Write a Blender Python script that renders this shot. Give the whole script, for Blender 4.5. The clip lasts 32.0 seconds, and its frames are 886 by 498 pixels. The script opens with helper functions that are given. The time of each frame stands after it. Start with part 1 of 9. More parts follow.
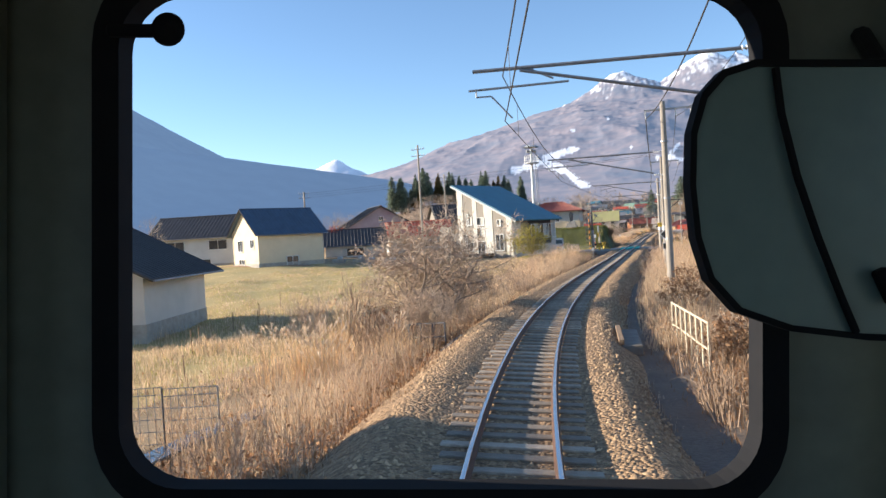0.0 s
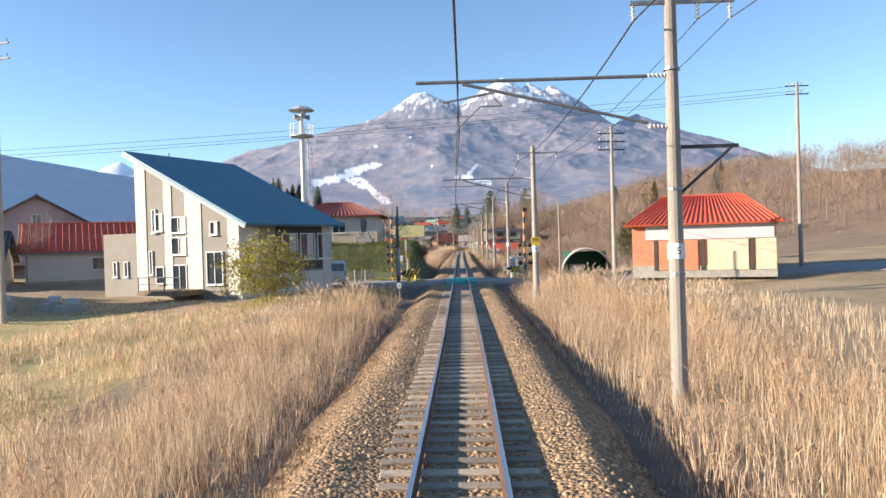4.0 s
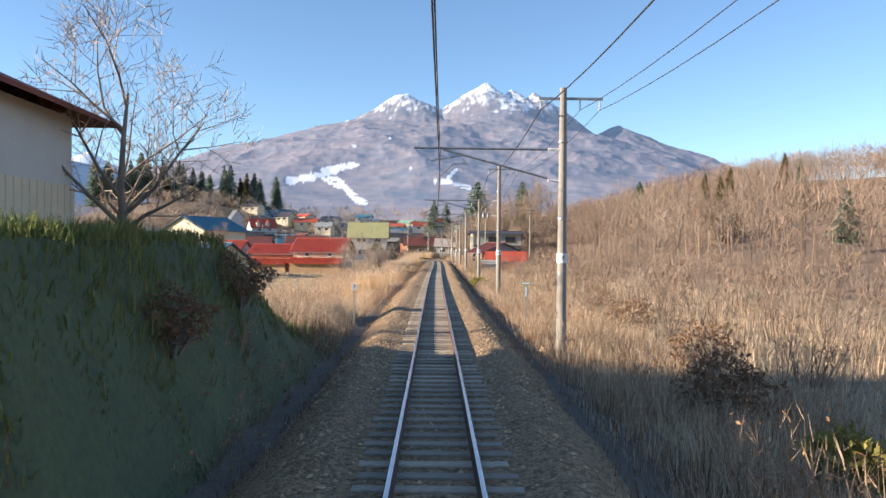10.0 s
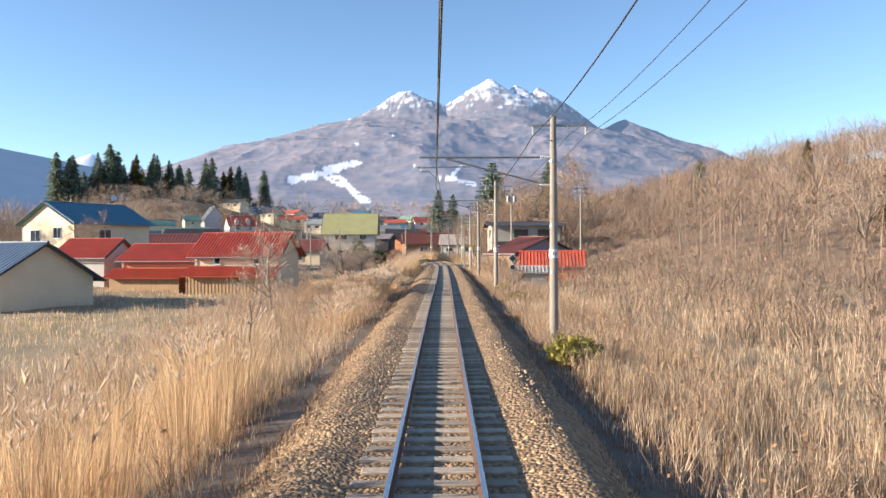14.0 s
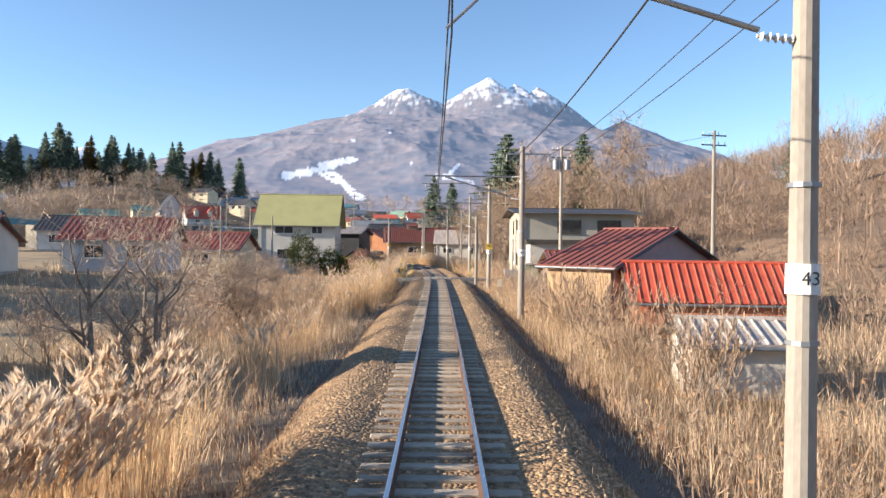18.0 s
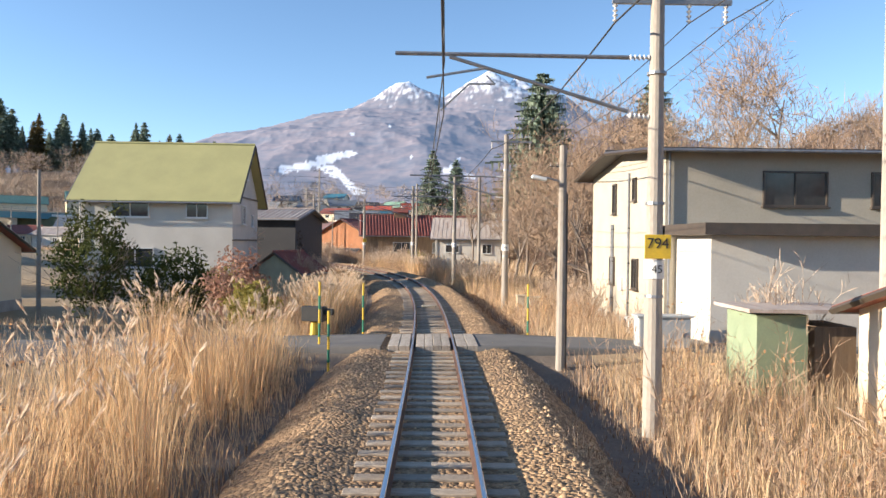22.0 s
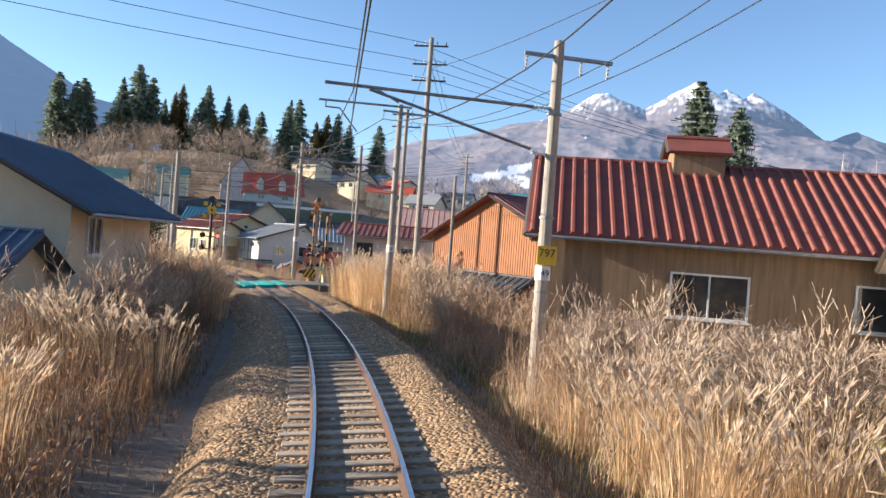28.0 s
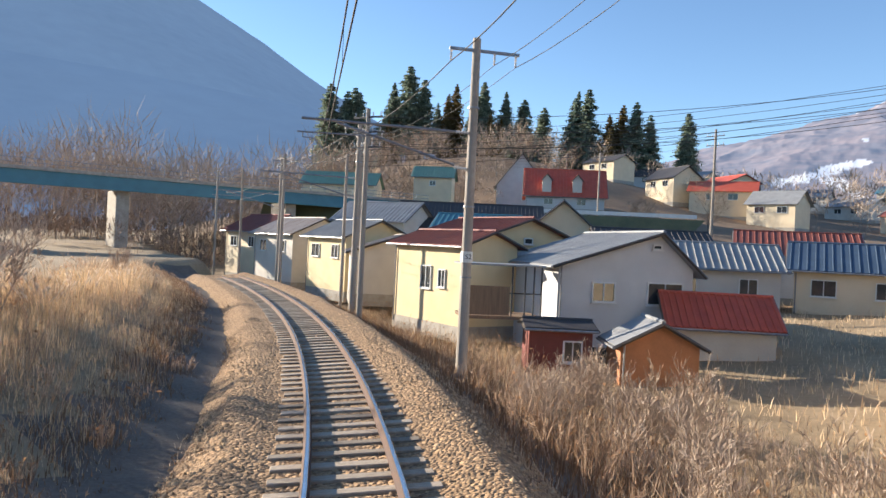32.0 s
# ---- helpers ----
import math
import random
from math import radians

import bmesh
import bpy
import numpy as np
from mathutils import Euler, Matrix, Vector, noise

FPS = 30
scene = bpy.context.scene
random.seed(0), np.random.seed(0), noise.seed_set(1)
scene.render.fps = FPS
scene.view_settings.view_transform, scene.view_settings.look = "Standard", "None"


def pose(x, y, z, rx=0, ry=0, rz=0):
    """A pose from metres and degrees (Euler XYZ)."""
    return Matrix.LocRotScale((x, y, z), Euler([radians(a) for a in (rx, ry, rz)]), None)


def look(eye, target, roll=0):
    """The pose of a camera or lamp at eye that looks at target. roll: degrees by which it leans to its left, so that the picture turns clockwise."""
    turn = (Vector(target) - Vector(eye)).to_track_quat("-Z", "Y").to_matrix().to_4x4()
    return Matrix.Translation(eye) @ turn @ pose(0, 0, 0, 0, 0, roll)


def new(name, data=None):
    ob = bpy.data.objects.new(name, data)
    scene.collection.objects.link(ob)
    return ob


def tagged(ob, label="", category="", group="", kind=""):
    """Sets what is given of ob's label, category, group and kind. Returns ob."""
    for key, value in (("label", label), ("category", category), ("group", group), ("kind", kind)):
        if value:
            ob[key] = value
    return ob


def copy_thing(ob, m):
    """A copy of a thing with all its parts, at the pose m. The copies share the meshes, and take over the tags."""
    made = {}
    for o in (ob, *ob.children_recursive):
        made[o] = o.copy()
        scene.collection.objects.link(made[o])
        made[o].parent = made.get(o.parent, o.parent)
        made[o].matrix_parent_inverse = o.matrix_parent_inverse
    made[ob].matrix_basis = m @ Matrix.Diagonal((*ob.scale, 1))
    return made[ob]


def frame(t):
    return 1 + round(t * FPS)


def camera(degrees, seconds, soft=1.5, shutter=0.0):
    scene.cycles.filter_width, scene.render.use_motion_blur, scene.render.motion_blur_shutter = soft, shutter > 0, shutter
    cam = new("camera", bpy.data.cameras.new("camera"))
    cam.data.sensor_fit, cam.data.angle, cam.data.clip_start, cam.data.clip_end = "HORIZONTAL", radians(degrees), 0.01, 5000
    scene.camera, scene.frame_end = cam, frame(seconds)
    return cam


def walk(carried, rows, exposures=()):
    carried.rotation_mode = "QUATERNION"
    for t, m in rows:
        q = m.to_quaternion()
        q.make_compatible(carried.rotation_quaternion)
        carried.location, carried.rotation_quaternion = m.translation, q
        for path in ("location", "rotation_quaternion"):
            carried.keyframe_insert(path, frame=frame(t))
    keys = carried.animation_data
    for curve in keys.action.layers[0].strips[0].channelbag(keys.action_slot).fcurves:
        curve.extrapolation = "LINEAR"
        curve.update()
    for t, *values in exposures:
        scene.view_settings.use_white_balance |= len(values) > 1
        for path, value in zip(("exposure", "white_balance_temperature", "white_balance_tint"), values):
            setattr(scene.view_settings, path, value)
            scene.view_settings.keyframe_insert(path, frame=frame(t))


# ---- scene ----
cam = camera(62.6, 32.0)
PATH = [
    (0.0, (4.357, -64.008, 2.806), (1.448, -54.442, 2.636), -3.28),
    (0.5, (3.175, -58.592, 2.805), (0.667, -48.913, 2.674), -3.76),
    (1.0, (2.201, -53.171, 2.805), (0.117, -43.391, 2.707), -3.71),
    (1.5, (1.475, -47.747, 2.803), (-0.206, -37.890, 2.718), -4.15),
    (2.0, (0.875, -42.342, 2.805), (-0.423, -32.427, 2.713), -3.67),
    (2.5, (0.477, -36.953, 2.807), (-0.486, -27.000, 2.706), -3.11),
    (3.0, (0.234, -31.589, 2.808), (-0.426, -21.612, 2.716), -2.58),
    (3.5, (0.069, -26.254, 2.808), (-0.339, -16.263, 2.717), -2.24),
    (4.0, (0.016, -20.946, 2.809), (-0.212, -10.949, 2.724), -1.72),
    (4.5, (0.021, -15.666, 2.810), (-0.077, -5.667, 2.731), -1.20),
    (5.0, (0.056, -10.415, 2.810), (0.037, -0.415, 2.738), -0.68),
    (5.5, (0.097, -5.193, 2.811), (0.121, 4.806, 2.745), -0.16),
    (6.0, (0.048, -0.000, 2.811), (0.088, 10.000, 2.750), 0.17),
    (6.5, (0.009, 5.196, 2.811), (0.075, 15.195, 2.761), 0.32),
    (7.0, (0.018, 10.426, 2.811), (0.090, 20.426, 2.746), 0.31),
    (7.5, (-0.007, 15.693, 2.811), (0.095, 25.692, 2.734), 0.34),
    (8.0, (0.033, 20.994, 2.811), (0.133, 30.993, 2.741), 0.16),
    (8.5, (0.029, 26.330, 2.810), (0.170, 36.329, 2.770), 1.22),
    (9.0, (0.098, 31.702, 2.811), (0.167, 41.701, 2.741), 0.12),
    (9.5, (0.047, 37.104, 2.811), (0.151, 47.103, 2.789), 0.51),
    (10.0, (0.032, 42.532, 2.811), (0.129, 52.531, 2.792), 0.51),
    (10.5, (0.047, 47.986, 2.810), (0.123, 57.985, 2.767), 0.67),
    (11.0, (0.029, 53.465, 2.810), (0.117, 63.464, 2.758), 0.69),
    (11.5, (-0.011, 58.970, 2.810), (0.086, 68.969, 2.745), 0.58),
    (12.0, (0.029, 64.501, 2.811), (0.122, 74.500, 2.760), 0.49),
    (12.5, (-0.008, 70.076, 2.810), (0.080, 80.075, 2.771), 0.72),
    (13.0, (0.003, 75.713, 2.810), (0.070, 85.713, 2.760), 0.77),
    (13.5, (0.036, 81.412, 2.811), (0.079, 91.412, 2.777), 0.30),
    (14.0, (0.088, 87.174, 2.811), (0.111, 97.174, 2.767), -0.31),
    (14.5, (0.113, 92.997, 2.810), (0.108, 102.997, 2.740), -1.01),
    (15.0, (0.095, 98.883, 2.810), (0.110, 108.883, 2.740), -0.67),
    (15.5, (0.081, 104.742, 2.811), (0.117, 114.742, 2.740), -0.34),
    (16.0, (0.073, 110.486, 2.811), (0.128, 120.485, 2.740), -0.00),
    (16.5, (0.069, 116.113, 2.811), (0.143, 126.113, 2.740), 0.33),
    (17.0, (0.129, 121.625, 2.811), (0.194, 131.624, 2.773), 0.42),
    (17.5, (0.127, 127.021, 2.810), (0.205, 137.020, 2.773), 0.72),
    (18.0, (0.180, 132.301, 2.810), (0.258, 142.300, 2.761), 0.63),
    (18.5, (0.213, 137.538, 2.811), (0.288, 147.538, 2.721), 0.37),
    (19.0, (0.237, 142.806, 2.811), (0.308, 152.806, 2.719), 0.47),
    (19.5, (0.291, 148.105, 2.811), (0.366, 158.104, 2.721), 0.47),
    (20.0, (0.286, 153.434, 2.811), (0.377, 163.433, 2.718), 0.33),
    (20.5, (0.319, 158.794, 2.810), (0.412, 168.793, 2.731), 0.99),
    (21.0, (0.272, 164.184, 2.810), (0.358, 174.183, 2.736), 0.84),
    (21.5, (0.270, 169.638, 2.810), (0.354, 179.637, 2.708), 0.63),
    (22.0, (0.307, 175.188, 2.810), (0.379, 185.187, 2.697), 0.66),
    (22.5, (0.297, 180.835, 2.810), (0.352, 190.835, 2.707), 0.76),
    (23.0, (0.195, 186.579, 2.810), (0.258, 196.578, 2.721), 1.41),
    (23.5, (0.115, 192.418, 2.809), (0.160, 202.417, 2.730), 1.76),
    (24.0, (0.061, 198.353, 2.810), (0.080, 208.353, 2.710), 1.46),
    (24.5, (-0.103, 204.321, 2.809), (-0.161, 214.320, 2.720), 2.07),
    (25.0, (-0.375, 210.256, 2.808), (-0.580, 220.253, 2.730), 2.67),
    (25.5, (-0.798, 216.153, 2.806), (-1.226, 226.143, 2.740), 3.28),
    (26.0, (-1.417, 222.003, 2.804), (-2.149, 231.976, 2.749), 3.89),
    (26.5, (-2.271, 227.795, 2.802), (-3.370, 237.734, 2.758), 4.49),
    (27.0, (-3.404, 233.509, 2.803), (-4.954, 243.389, 2.747), 4.34),
    (27.5, (-4.772, 239.162, 2.804), (-6.800, 248.954, 2.744), 3.98),
    (28.0, (-6.556, 244.705, 2.803), (-9.013, 254.399, 2.757), 4.26),
    (28.5, (-8.561, 250.178, 2.803), (-11.467, 259.746, 2.755), 4.24),
    (29.0, (-10.766, 255.583, 2.803), (-14.114, 265.005, 2.746), 4.11),
    (29.5, (-13.223, 260.889, 2.804), (-17.022, 270.139, 2.731), 3.90),
    (30.0, (-15.925, 266.086, 2.805), (-20.167, 275.141, 2.730), 3.68),
    (30.5, (-18.914, 271.128, 2.806), (-23.580, 279.972, 2.733), 3.30),
    (31.0, (-22.105, 276.042, 2.807), (-27.203, 284.645, 2.715), 2.95),
    (31.5, (-25.608, 280.740, 2.807), (-31.102, 289.096, 2.730), 2.88),
    (32.0, (-29.343, 285.253, 2.807), (-35.247, 293.324, 2.754), 2.79),
]
walk(cam, [(t, look(eye, target, roll)) for t, eye, target, roll in PATH], [(0.0, 1.18), (32.0, 1.18)])

# ---- world and sun ----
SUN_DIR = Vector((-0.92, -0.16, 0.275)).normalized()   # towards the sun, low on the left
SUN_EL = math.asin(SUN_DIR.z)
world = bpy.data.worlds.new("sky")
scene.world = world
world.use_nodes = True
wn = world.node_tree
wn.nodes.clear()
sky = wn.nodes.new("ShaderNodeTexSky")
sky.sky_type = 'NISHITA'
sky.sun_disc = False
sky.sun_elevation = SUN_EL
sky.sun_rotation = math.atan2(SUN_DIR.x, SUN_DIR.y)
sky.altitude = 1200
sky.air_density = 1.0
sky.dust_density = 0.0
sky.ozone_density = 3.0
bgn = wn.nodes.new("ShaderNodeBackground")
bgn.inputs["Strength"].default_value = 0.108
wout = wn.nodes.new("ShaderNodeOutputWorld")
wn.links.new(sky.outputs[0], bgn.inputs[0])
wn.links.new(bgn.outputs[0], wout.inputs[0])
sun_data = bpy.data.lights.new("sun", 'SUN')
sun_data.energy = 5.0
sun_data.angle = radians(0.55)
sun_data.color = (1.0, 0.88, 0.73)
sun = new("sun", sun_data)
sun.matrix_world = look((0, 0, 60), Vector((0, 0, 60)) - SUN_DIR)

# ---- materials ----
MATS = {}


def surf(name, c1, c2=None, rough=0.8, scale=4.0, fine=40.0, bump=0.0, metal=0.0, vary=0.0, island=0.0, stretch=(1, 1, 1), spec=0.5, mixfine=0.35, dist=0.02):
    """A procedural surface: two colours mixed by coarse and fine noise, with relief."""
    if name in MATS:
        return MATS[name]
    m = bpy.data.materials.new(name)
    m.use_nodes = True
    nt = m.node_tree
    b = nt.nodes["Principled BSDF"]
    b.inputs["Roughness"].default_value = rough
    b.inputs["Metallic"].default_value = metal
    b.inputs["Specular IOR Level"].default_value = spec
    c2 = c2 or tuple(v * 0.75 for v in c1)
    tc = nt.nodes.new("ShaderNodeTexCoord")
    mp = nt.nodes.new("ShaderNodeMapping")
    mp.inputs["Scale"].default_value = stretch
    nt.links.new(tc.outputs["Object"], mp.inputs[0])
    n1 = nt.nodes.new("ShaderNodeTexNoise")
    n1.inputs["Scale"].default_value = scale
    n1.inputs["Detail"].default_value = 5
    n2 = nt.nodes.new("ShaderNodeTexNoise")
    n2.inputs["Scale"].default_value = fine
    n2.inputs["Detail"].default_value = 3
    nt.links.new(mp.outputs[0], n1.inputs[0])
    nt.links.new(mp.outputs[0], n2.inputs[0])
    mx = nt.nodes.new("ShaderNodeMix")
    mx.inputs[0].default_value = mixfine
    nt.links.new(n1.outputs[0], mx.inputs[2])
    nt.links.new(n2.outputs[0], mx.inputs[3])
    rp = nt.nodes.new("ShaderNodeValToRGB")
    rp.color_ramp.elements[0].position = 0.34
    rp.color_ramp.elements[1].position = 0.66
    rp.color_ramp.elements[0].color = (*c1, 1)
    rp.color_ramp.elements[1].color = (*c2, 1)
    nt.links.new(mx.outputs[0], rp.inputs[0])
    col = rp.outputs[0]
    for amount, src in ((vary, "o"), (island, "i")):
        if amount:
            hs = nt.nodes.new("ShaderNodeHueSaturation")
            mr = nt.nodes.new("ShaderNodeMapRange")
            mr.inputs[3].default_value = 1 - amount
            mr.inputs[4].default_value = 1 + amount
            if src == "o":
                oi = nt.nodes.new("ShaderNodeObjectInfo")
                nt.links.new(oi.outputs["Random"], mr.inputs[0])
            else:
                ge = nt.nodes.new("ShaderNodeNewGeometry")
                nt.links.new(ge.outputs["Random Per Island"], mr.inputs[0])
            nt.links.new(mr.outputs[0], hs.inputs["Value"])
            nt.links.new(col, hs.inputs["Color"])
            col = hs.outputs[0]
    nt.links.new(col, b.inputs["Base Color"])
    if bump:
        bp = nt.nodes.new("ShaderNodeBump")
        bp.inputs["Strength"].default_value = bump
        bp.inputs["Distance"].default_value = dist
        nt.links.new(mx.outputs[0], bp.inputs["Height"])
        nt.links.new(bp.outputs[0], b.inputs["Normal"])
    MATS[name] = m
    return m


def leafy(name, c1, c2, island=0.35, trans=0.35, scale=0.5):
    """Thin plant matter: diffuse with light coming through, each blade or leaf a little different."""
    m = surf(name, c1, c2, rough=0.75, scale=scale, fine=6, island=island, spec=0.15)
    nt = m.node_tree
    b = nt.nodes["Principled BSDF"]
    tr = nt.nodes.new("ShaderNodeBsdfTranslucent")
    src = b.inputs["Base Color"].links[0].from_socket
    nt.links.new(src, tr.inputs[0])
    ms = nt.nodes.new("ShaderNodeMixShader")
    ms.inputs[0].default_value = trans
    nt.links.new(b.outputs[0], ms.inputs[1])
    nt.links.new(tr.outputs[0], ms.inputs[2])
    nt.links.new(ms.outputs[0], nt.nodes["Material Output"].inputs[0])
    return m


def glass_mat():
    m = surf("window_glass", (0.02, 0.025, 0.03), (0.05, 0.055, 0.06), rough=0.06, scale=0.7, fine=3, spec=0.9)
    return m


M_BALLAST = surf("ballast", (0.54, 0.365, 0.205), (0.26, 0.175, 0.105), rough=0.95, scale=9, fine=42, bump=1.0, mixfine=0.75, dist=0.05)
_nt = M_BALLAST.node_tree
_b = _nt.nodes["Principled BSDF"]
_vo = _nt.nodes.new("ShaderNodeTexVoronoi")
_vo.inputs["Scale"].default_value = 15
_tc = _nt.nodes.new("ShaderNodeTexCoord")
_nt.links.new(_tc.outputs["Object"], _vo.inputs["Vector"])
_rp = _nt.nodes.new("ShaderNodeValToRGB")
_rp.color_ramp.elements[0].position, _rp.color_ramp.elements[1].position = 0.1, 0.9
_rp.color_ramp.elements[0].color, _rp.color_ramp.elements[1].color = (0.40, 0.36, 0.32, 1), (1.15, 1.08, 1.0, 1)
_nt.links.new(_vo.outputs["Color"], _rp.inputs[0])
_mm = _nt.nodes.new("ShaderNodeMix")
_mm.data_type, _mm.blend_type = 'RGBA', 'MULTIPLY'
_mm.inputs[0].default_value = 1.0
_nt.links.new(_b.inputs["Base Color"].links[0].from_socket, _mm.inputs[6])
_nt.links.new(_rp.outputs[0], _mm.inputs[7])
_nt.links.new(_mm.outputs[2], _b.inputs["Base Color"])
_bp = _nt.nodes.new("ShaderNodeBump")
_bp.inputs["Strength"].default_value, _bp.inputs["Distance"].default_value = 1.0, 0.05
_bp.invert = True
_nt.links.new(_vo.outputs["Distance"], _bp.inputs["Height"])
_nt.links.new(_bp.outputs[0], _b.inputs["Normal"])
M_STONE = surf("ballast_stone", (0.58, 0.385, 0.21), (0.32, 0.215, 0.125), rough=0.95, scale=12, fine=50, island=0.55)
M_RAIL_SIDE = surf("rusty_rail_side", (0.12, 0.055, 0.03), (0.07, 0.04, 0.03), rough=0.8, scale=8, fine=60, bump=0.3)
M_RAIL_TOP = surf("polished_rail_head", (0.62, 0.62, 0.64), (0.5, 0.5, 0.52), rough=0.22, scale=3, fine=60, metal=1.0)
M_SLEEPER = surf("weathered_sleeper", (0.46, 0.38, 0.29), (0.25, 0.20, 0.15), rough=0.9, scale=6, fine=50, bump=0.4, vary=0.35, stretch=(1, 6, 1))
M_GROUND = surf("dry_grass_ground", (0.40, 0.29, 0.17), (0.22, 0.16, 0.09), rough=0.95, scale=0.22, fine=5, bump=0.6, mixfine=0.4, dist=0.08)
M_BANK = surf("green_bank", (0.13, 0.14, 0.055), (0.075, 0.085, 0.04), rough=0.95, scale=0.7, fine=9, bump=0.7, mixfine=0.5, dist=0.08)
M_FIELD = surf("yellow_mown_field", (0.54, 0.38, 0.16), (0.32, 0.27, 0.10), rough=0.95, scale=0.16, fine=4, bump=0.6, mixfine=0.35, dist=0.06)
M_ASPHALT = surf("asphalt", (0.16, 0.15, 0.14), (0.10, 0.097, 0.092), rough=0.9, scale=1.2, fine=60, bump=0.3)
M_CONCRETE = surf("concrete", (0.42, 0.39, 0.34), (0.28, 0.25, 0.21), rough=0.88, scale=2.5, fine=30, bump=0.25)
M_POLE = surf("pole_concrete", (0.39, 0.345, 0.29), (0.25, 0.215, 0.18), rough=0.85, scale=1.5, fine=25, bump=0.2, vary=0.15, stretch=(1, 1, 0.3))
M_POLE_DARK = surf("dark_painted_pole", (0.10, 0.10, 0.105), (0.06, 0.06, 0.065), rough=0.6, scale=3, fine=30)
M_STEEL = surf("galvanised_steel", (0.33, 0.34, 0.35), (0.2, 0.2, 0.21), rough=0.45, scale=5, fine=50, metal=0.6)
M_STEEL_DARK = surf("dark_steel", (0.07, 0.07, 0.075), (0.04, 0.04, 0.045), rough=0.5, scale=5, fine=50, metal=0.5)
M_INSUL = surf("white_porcelain", (0.72, 0.70, 0.66), (0.55, 0.53, 0.5), rough=0.25, scale=8, fine=50)
M_WIRE = surf("cable_black", (0.03, 0.03, 0.03), (0.05, 0.045, 0.04), rough=0.6)
M_YELLOW = surf("yellow_paint", (0.78, 0.52, 0.04), (0.6, 0.38, 0.04), rough=0.5, scale=4, fine=40)
M_ORANGE = surf("orange_paint", (0.75, 0.28, 0.04), (0.58, 0.2, 0.03), rough=0.5, scale=4, fine=40)
M_BLACK = surf("black_paint", (0.02, 0.02, 0.02), (0.035, 0.033, 0.03), rough=0.55, scale=4, fine=40)
M_WHITE = surf("white_paint", (0.78, 0.77, 0.74), (0.66, 0.65, 0.61), rough=0.6, scale=2, fine=20)
M_TEAL = surf("teal_rubber_deck", (0.025, 0.46, 0.40), (0.02, 0.36, 0.32), rough=0.75, scale=3, fine=40, bump=0.2)
M_DECKWOOD = surf("worn_deck_planks", (0.42, 0.37, 0.31), (0.27, 0.23, 0.19), rough=0.9, scale=3, fine=30, bump=0.4, vary=0.2, stretch=(5, 1, 1))
M_GREEN = surf("green_paint", (0.02, 0.22, 0.13), (0.015, 0.15, 0.09), rough=0.55, scale=3, fine=40)
M_RED = surf("red_paint", (0.55, 0.05, 0.03), (0.42, 0.04, 0.03), rough=0.5, scale=3, fine=40)
M_GLASS = glass_mat()
M_BARK = surf("grey_bark", (0.30, 0.24, 0.19), (0.17, 0.13, 0.10), rough=0.95, scale=5, fine=40, bump=0.4, stretch=(1, 1, 0.3))
M_TWIG = surf("bare_twigs", (0.52, 0.40, 0.30), (0.33, 0.245, 0.18), rough=0.9, scale=1.0, fine=10, island=0.25)
M_TWIG_RED = surf("reddish_twigs", (0.42, 0.29, 0.19), (0.25, 0.175, 0.12), rough=0.9, scale=1.0, fine=10, island=0.25)
M_WOODS = surf("winter_woods", (0.33, 0.225, 0.155), (0.17, 0.12, 0.09), rough=0.9, scale=0.12, fine=2, island=0.5)
M_DRY = leafy("dry_grass_blades", (0.80, 0.62, 0.42), (0.50, 0.35, 0.22), scale=0.9)
M_BRUSH = leafy("pale_dry_brush", (0.62, 0.45, 0.31), (0.38, 0.25, 0.165), scale=0.6)
M_WITHERED = leafy("withered_leaves", (0.56, 0.33, 0.17), (0.34, 0.18, 0.09), scale=1.5)
M_PAMPAS = leafy("golden_pampas", (0.78, 0.57, 0.34), (0.60, 0.41, 0.235))
M_PLUME = leafy("pale_pampas_plume", (0.80, 0.67, 0.52), (0.68, 0.53, 0.38), island=0.2, trans=0.45)
M_BRAMBLE = leafy("brown_bramble", (0.32, 0.19, 0.11), (0.2, 0.12, 0.07))
M_GREENGRASS = leafy("green_grass", (0.30, 0.31, 0.07), (0.56, 0.46, 0.16), scale=0.25)
M_BANKGRASS = leafy("mound_grass", (0.14, 0.17, 0.055), (0.27, 0.25, 0.09), scale=0.4)
M_EVERGREEN = leafy("evergreen_leaves", (0.05, 0.07, 0.018), (0.09, 0.085, 0.025), trans=0.2)
M_YELLOWLEAF = leafy("yellow_green_leaves", (0.36, 0.31, 0.08), (0.24, 0.20, 0.06), trans=0.3)
M_NEEDLE = leafy("cedar_needles", (0.17, 0.23, 0.18), (0.28, 0.32, 0.23), trans=0.42, island=0.5)
M_SOIL = surf("dark_cinder_soil", (0.20, 0.155, 0.115), (0.115, 0.09, 0.07), rough=0.95, scale=1.2, fine=14, bump=0.8, mixfine=0.5, dist=0.06)
M_LITTER = surf("leaf_litter", (0.27, 0.18, 0.11), (0.17, 0.115, 0.075), rough=0.95, scale=0.3, fine=4, bump=0.6, mixfine=0.5, dist=0.1)
M_NEEDLE_BROWN = leafy("brownish_cedar_needles", (0.20, 0.14, 0.06), (0.15, 0.12, 0.05), trans=0.3)


# ---- small building blocks ----
def bm_obj(name, bm, material, parent=None, label=""):
    me = bpy.data.meshes.new(name)
    bm.to_mesh(me)
    bm.free()
    me.materials.append(material)
    ob = new(name, me)
    if parent:
        ob.parent = parent
    if label:
        ob["label"] = label
    return ob


def part(name, bm, material, parent, label=""):
    return bm_obj(name, bm, material, parent, label)


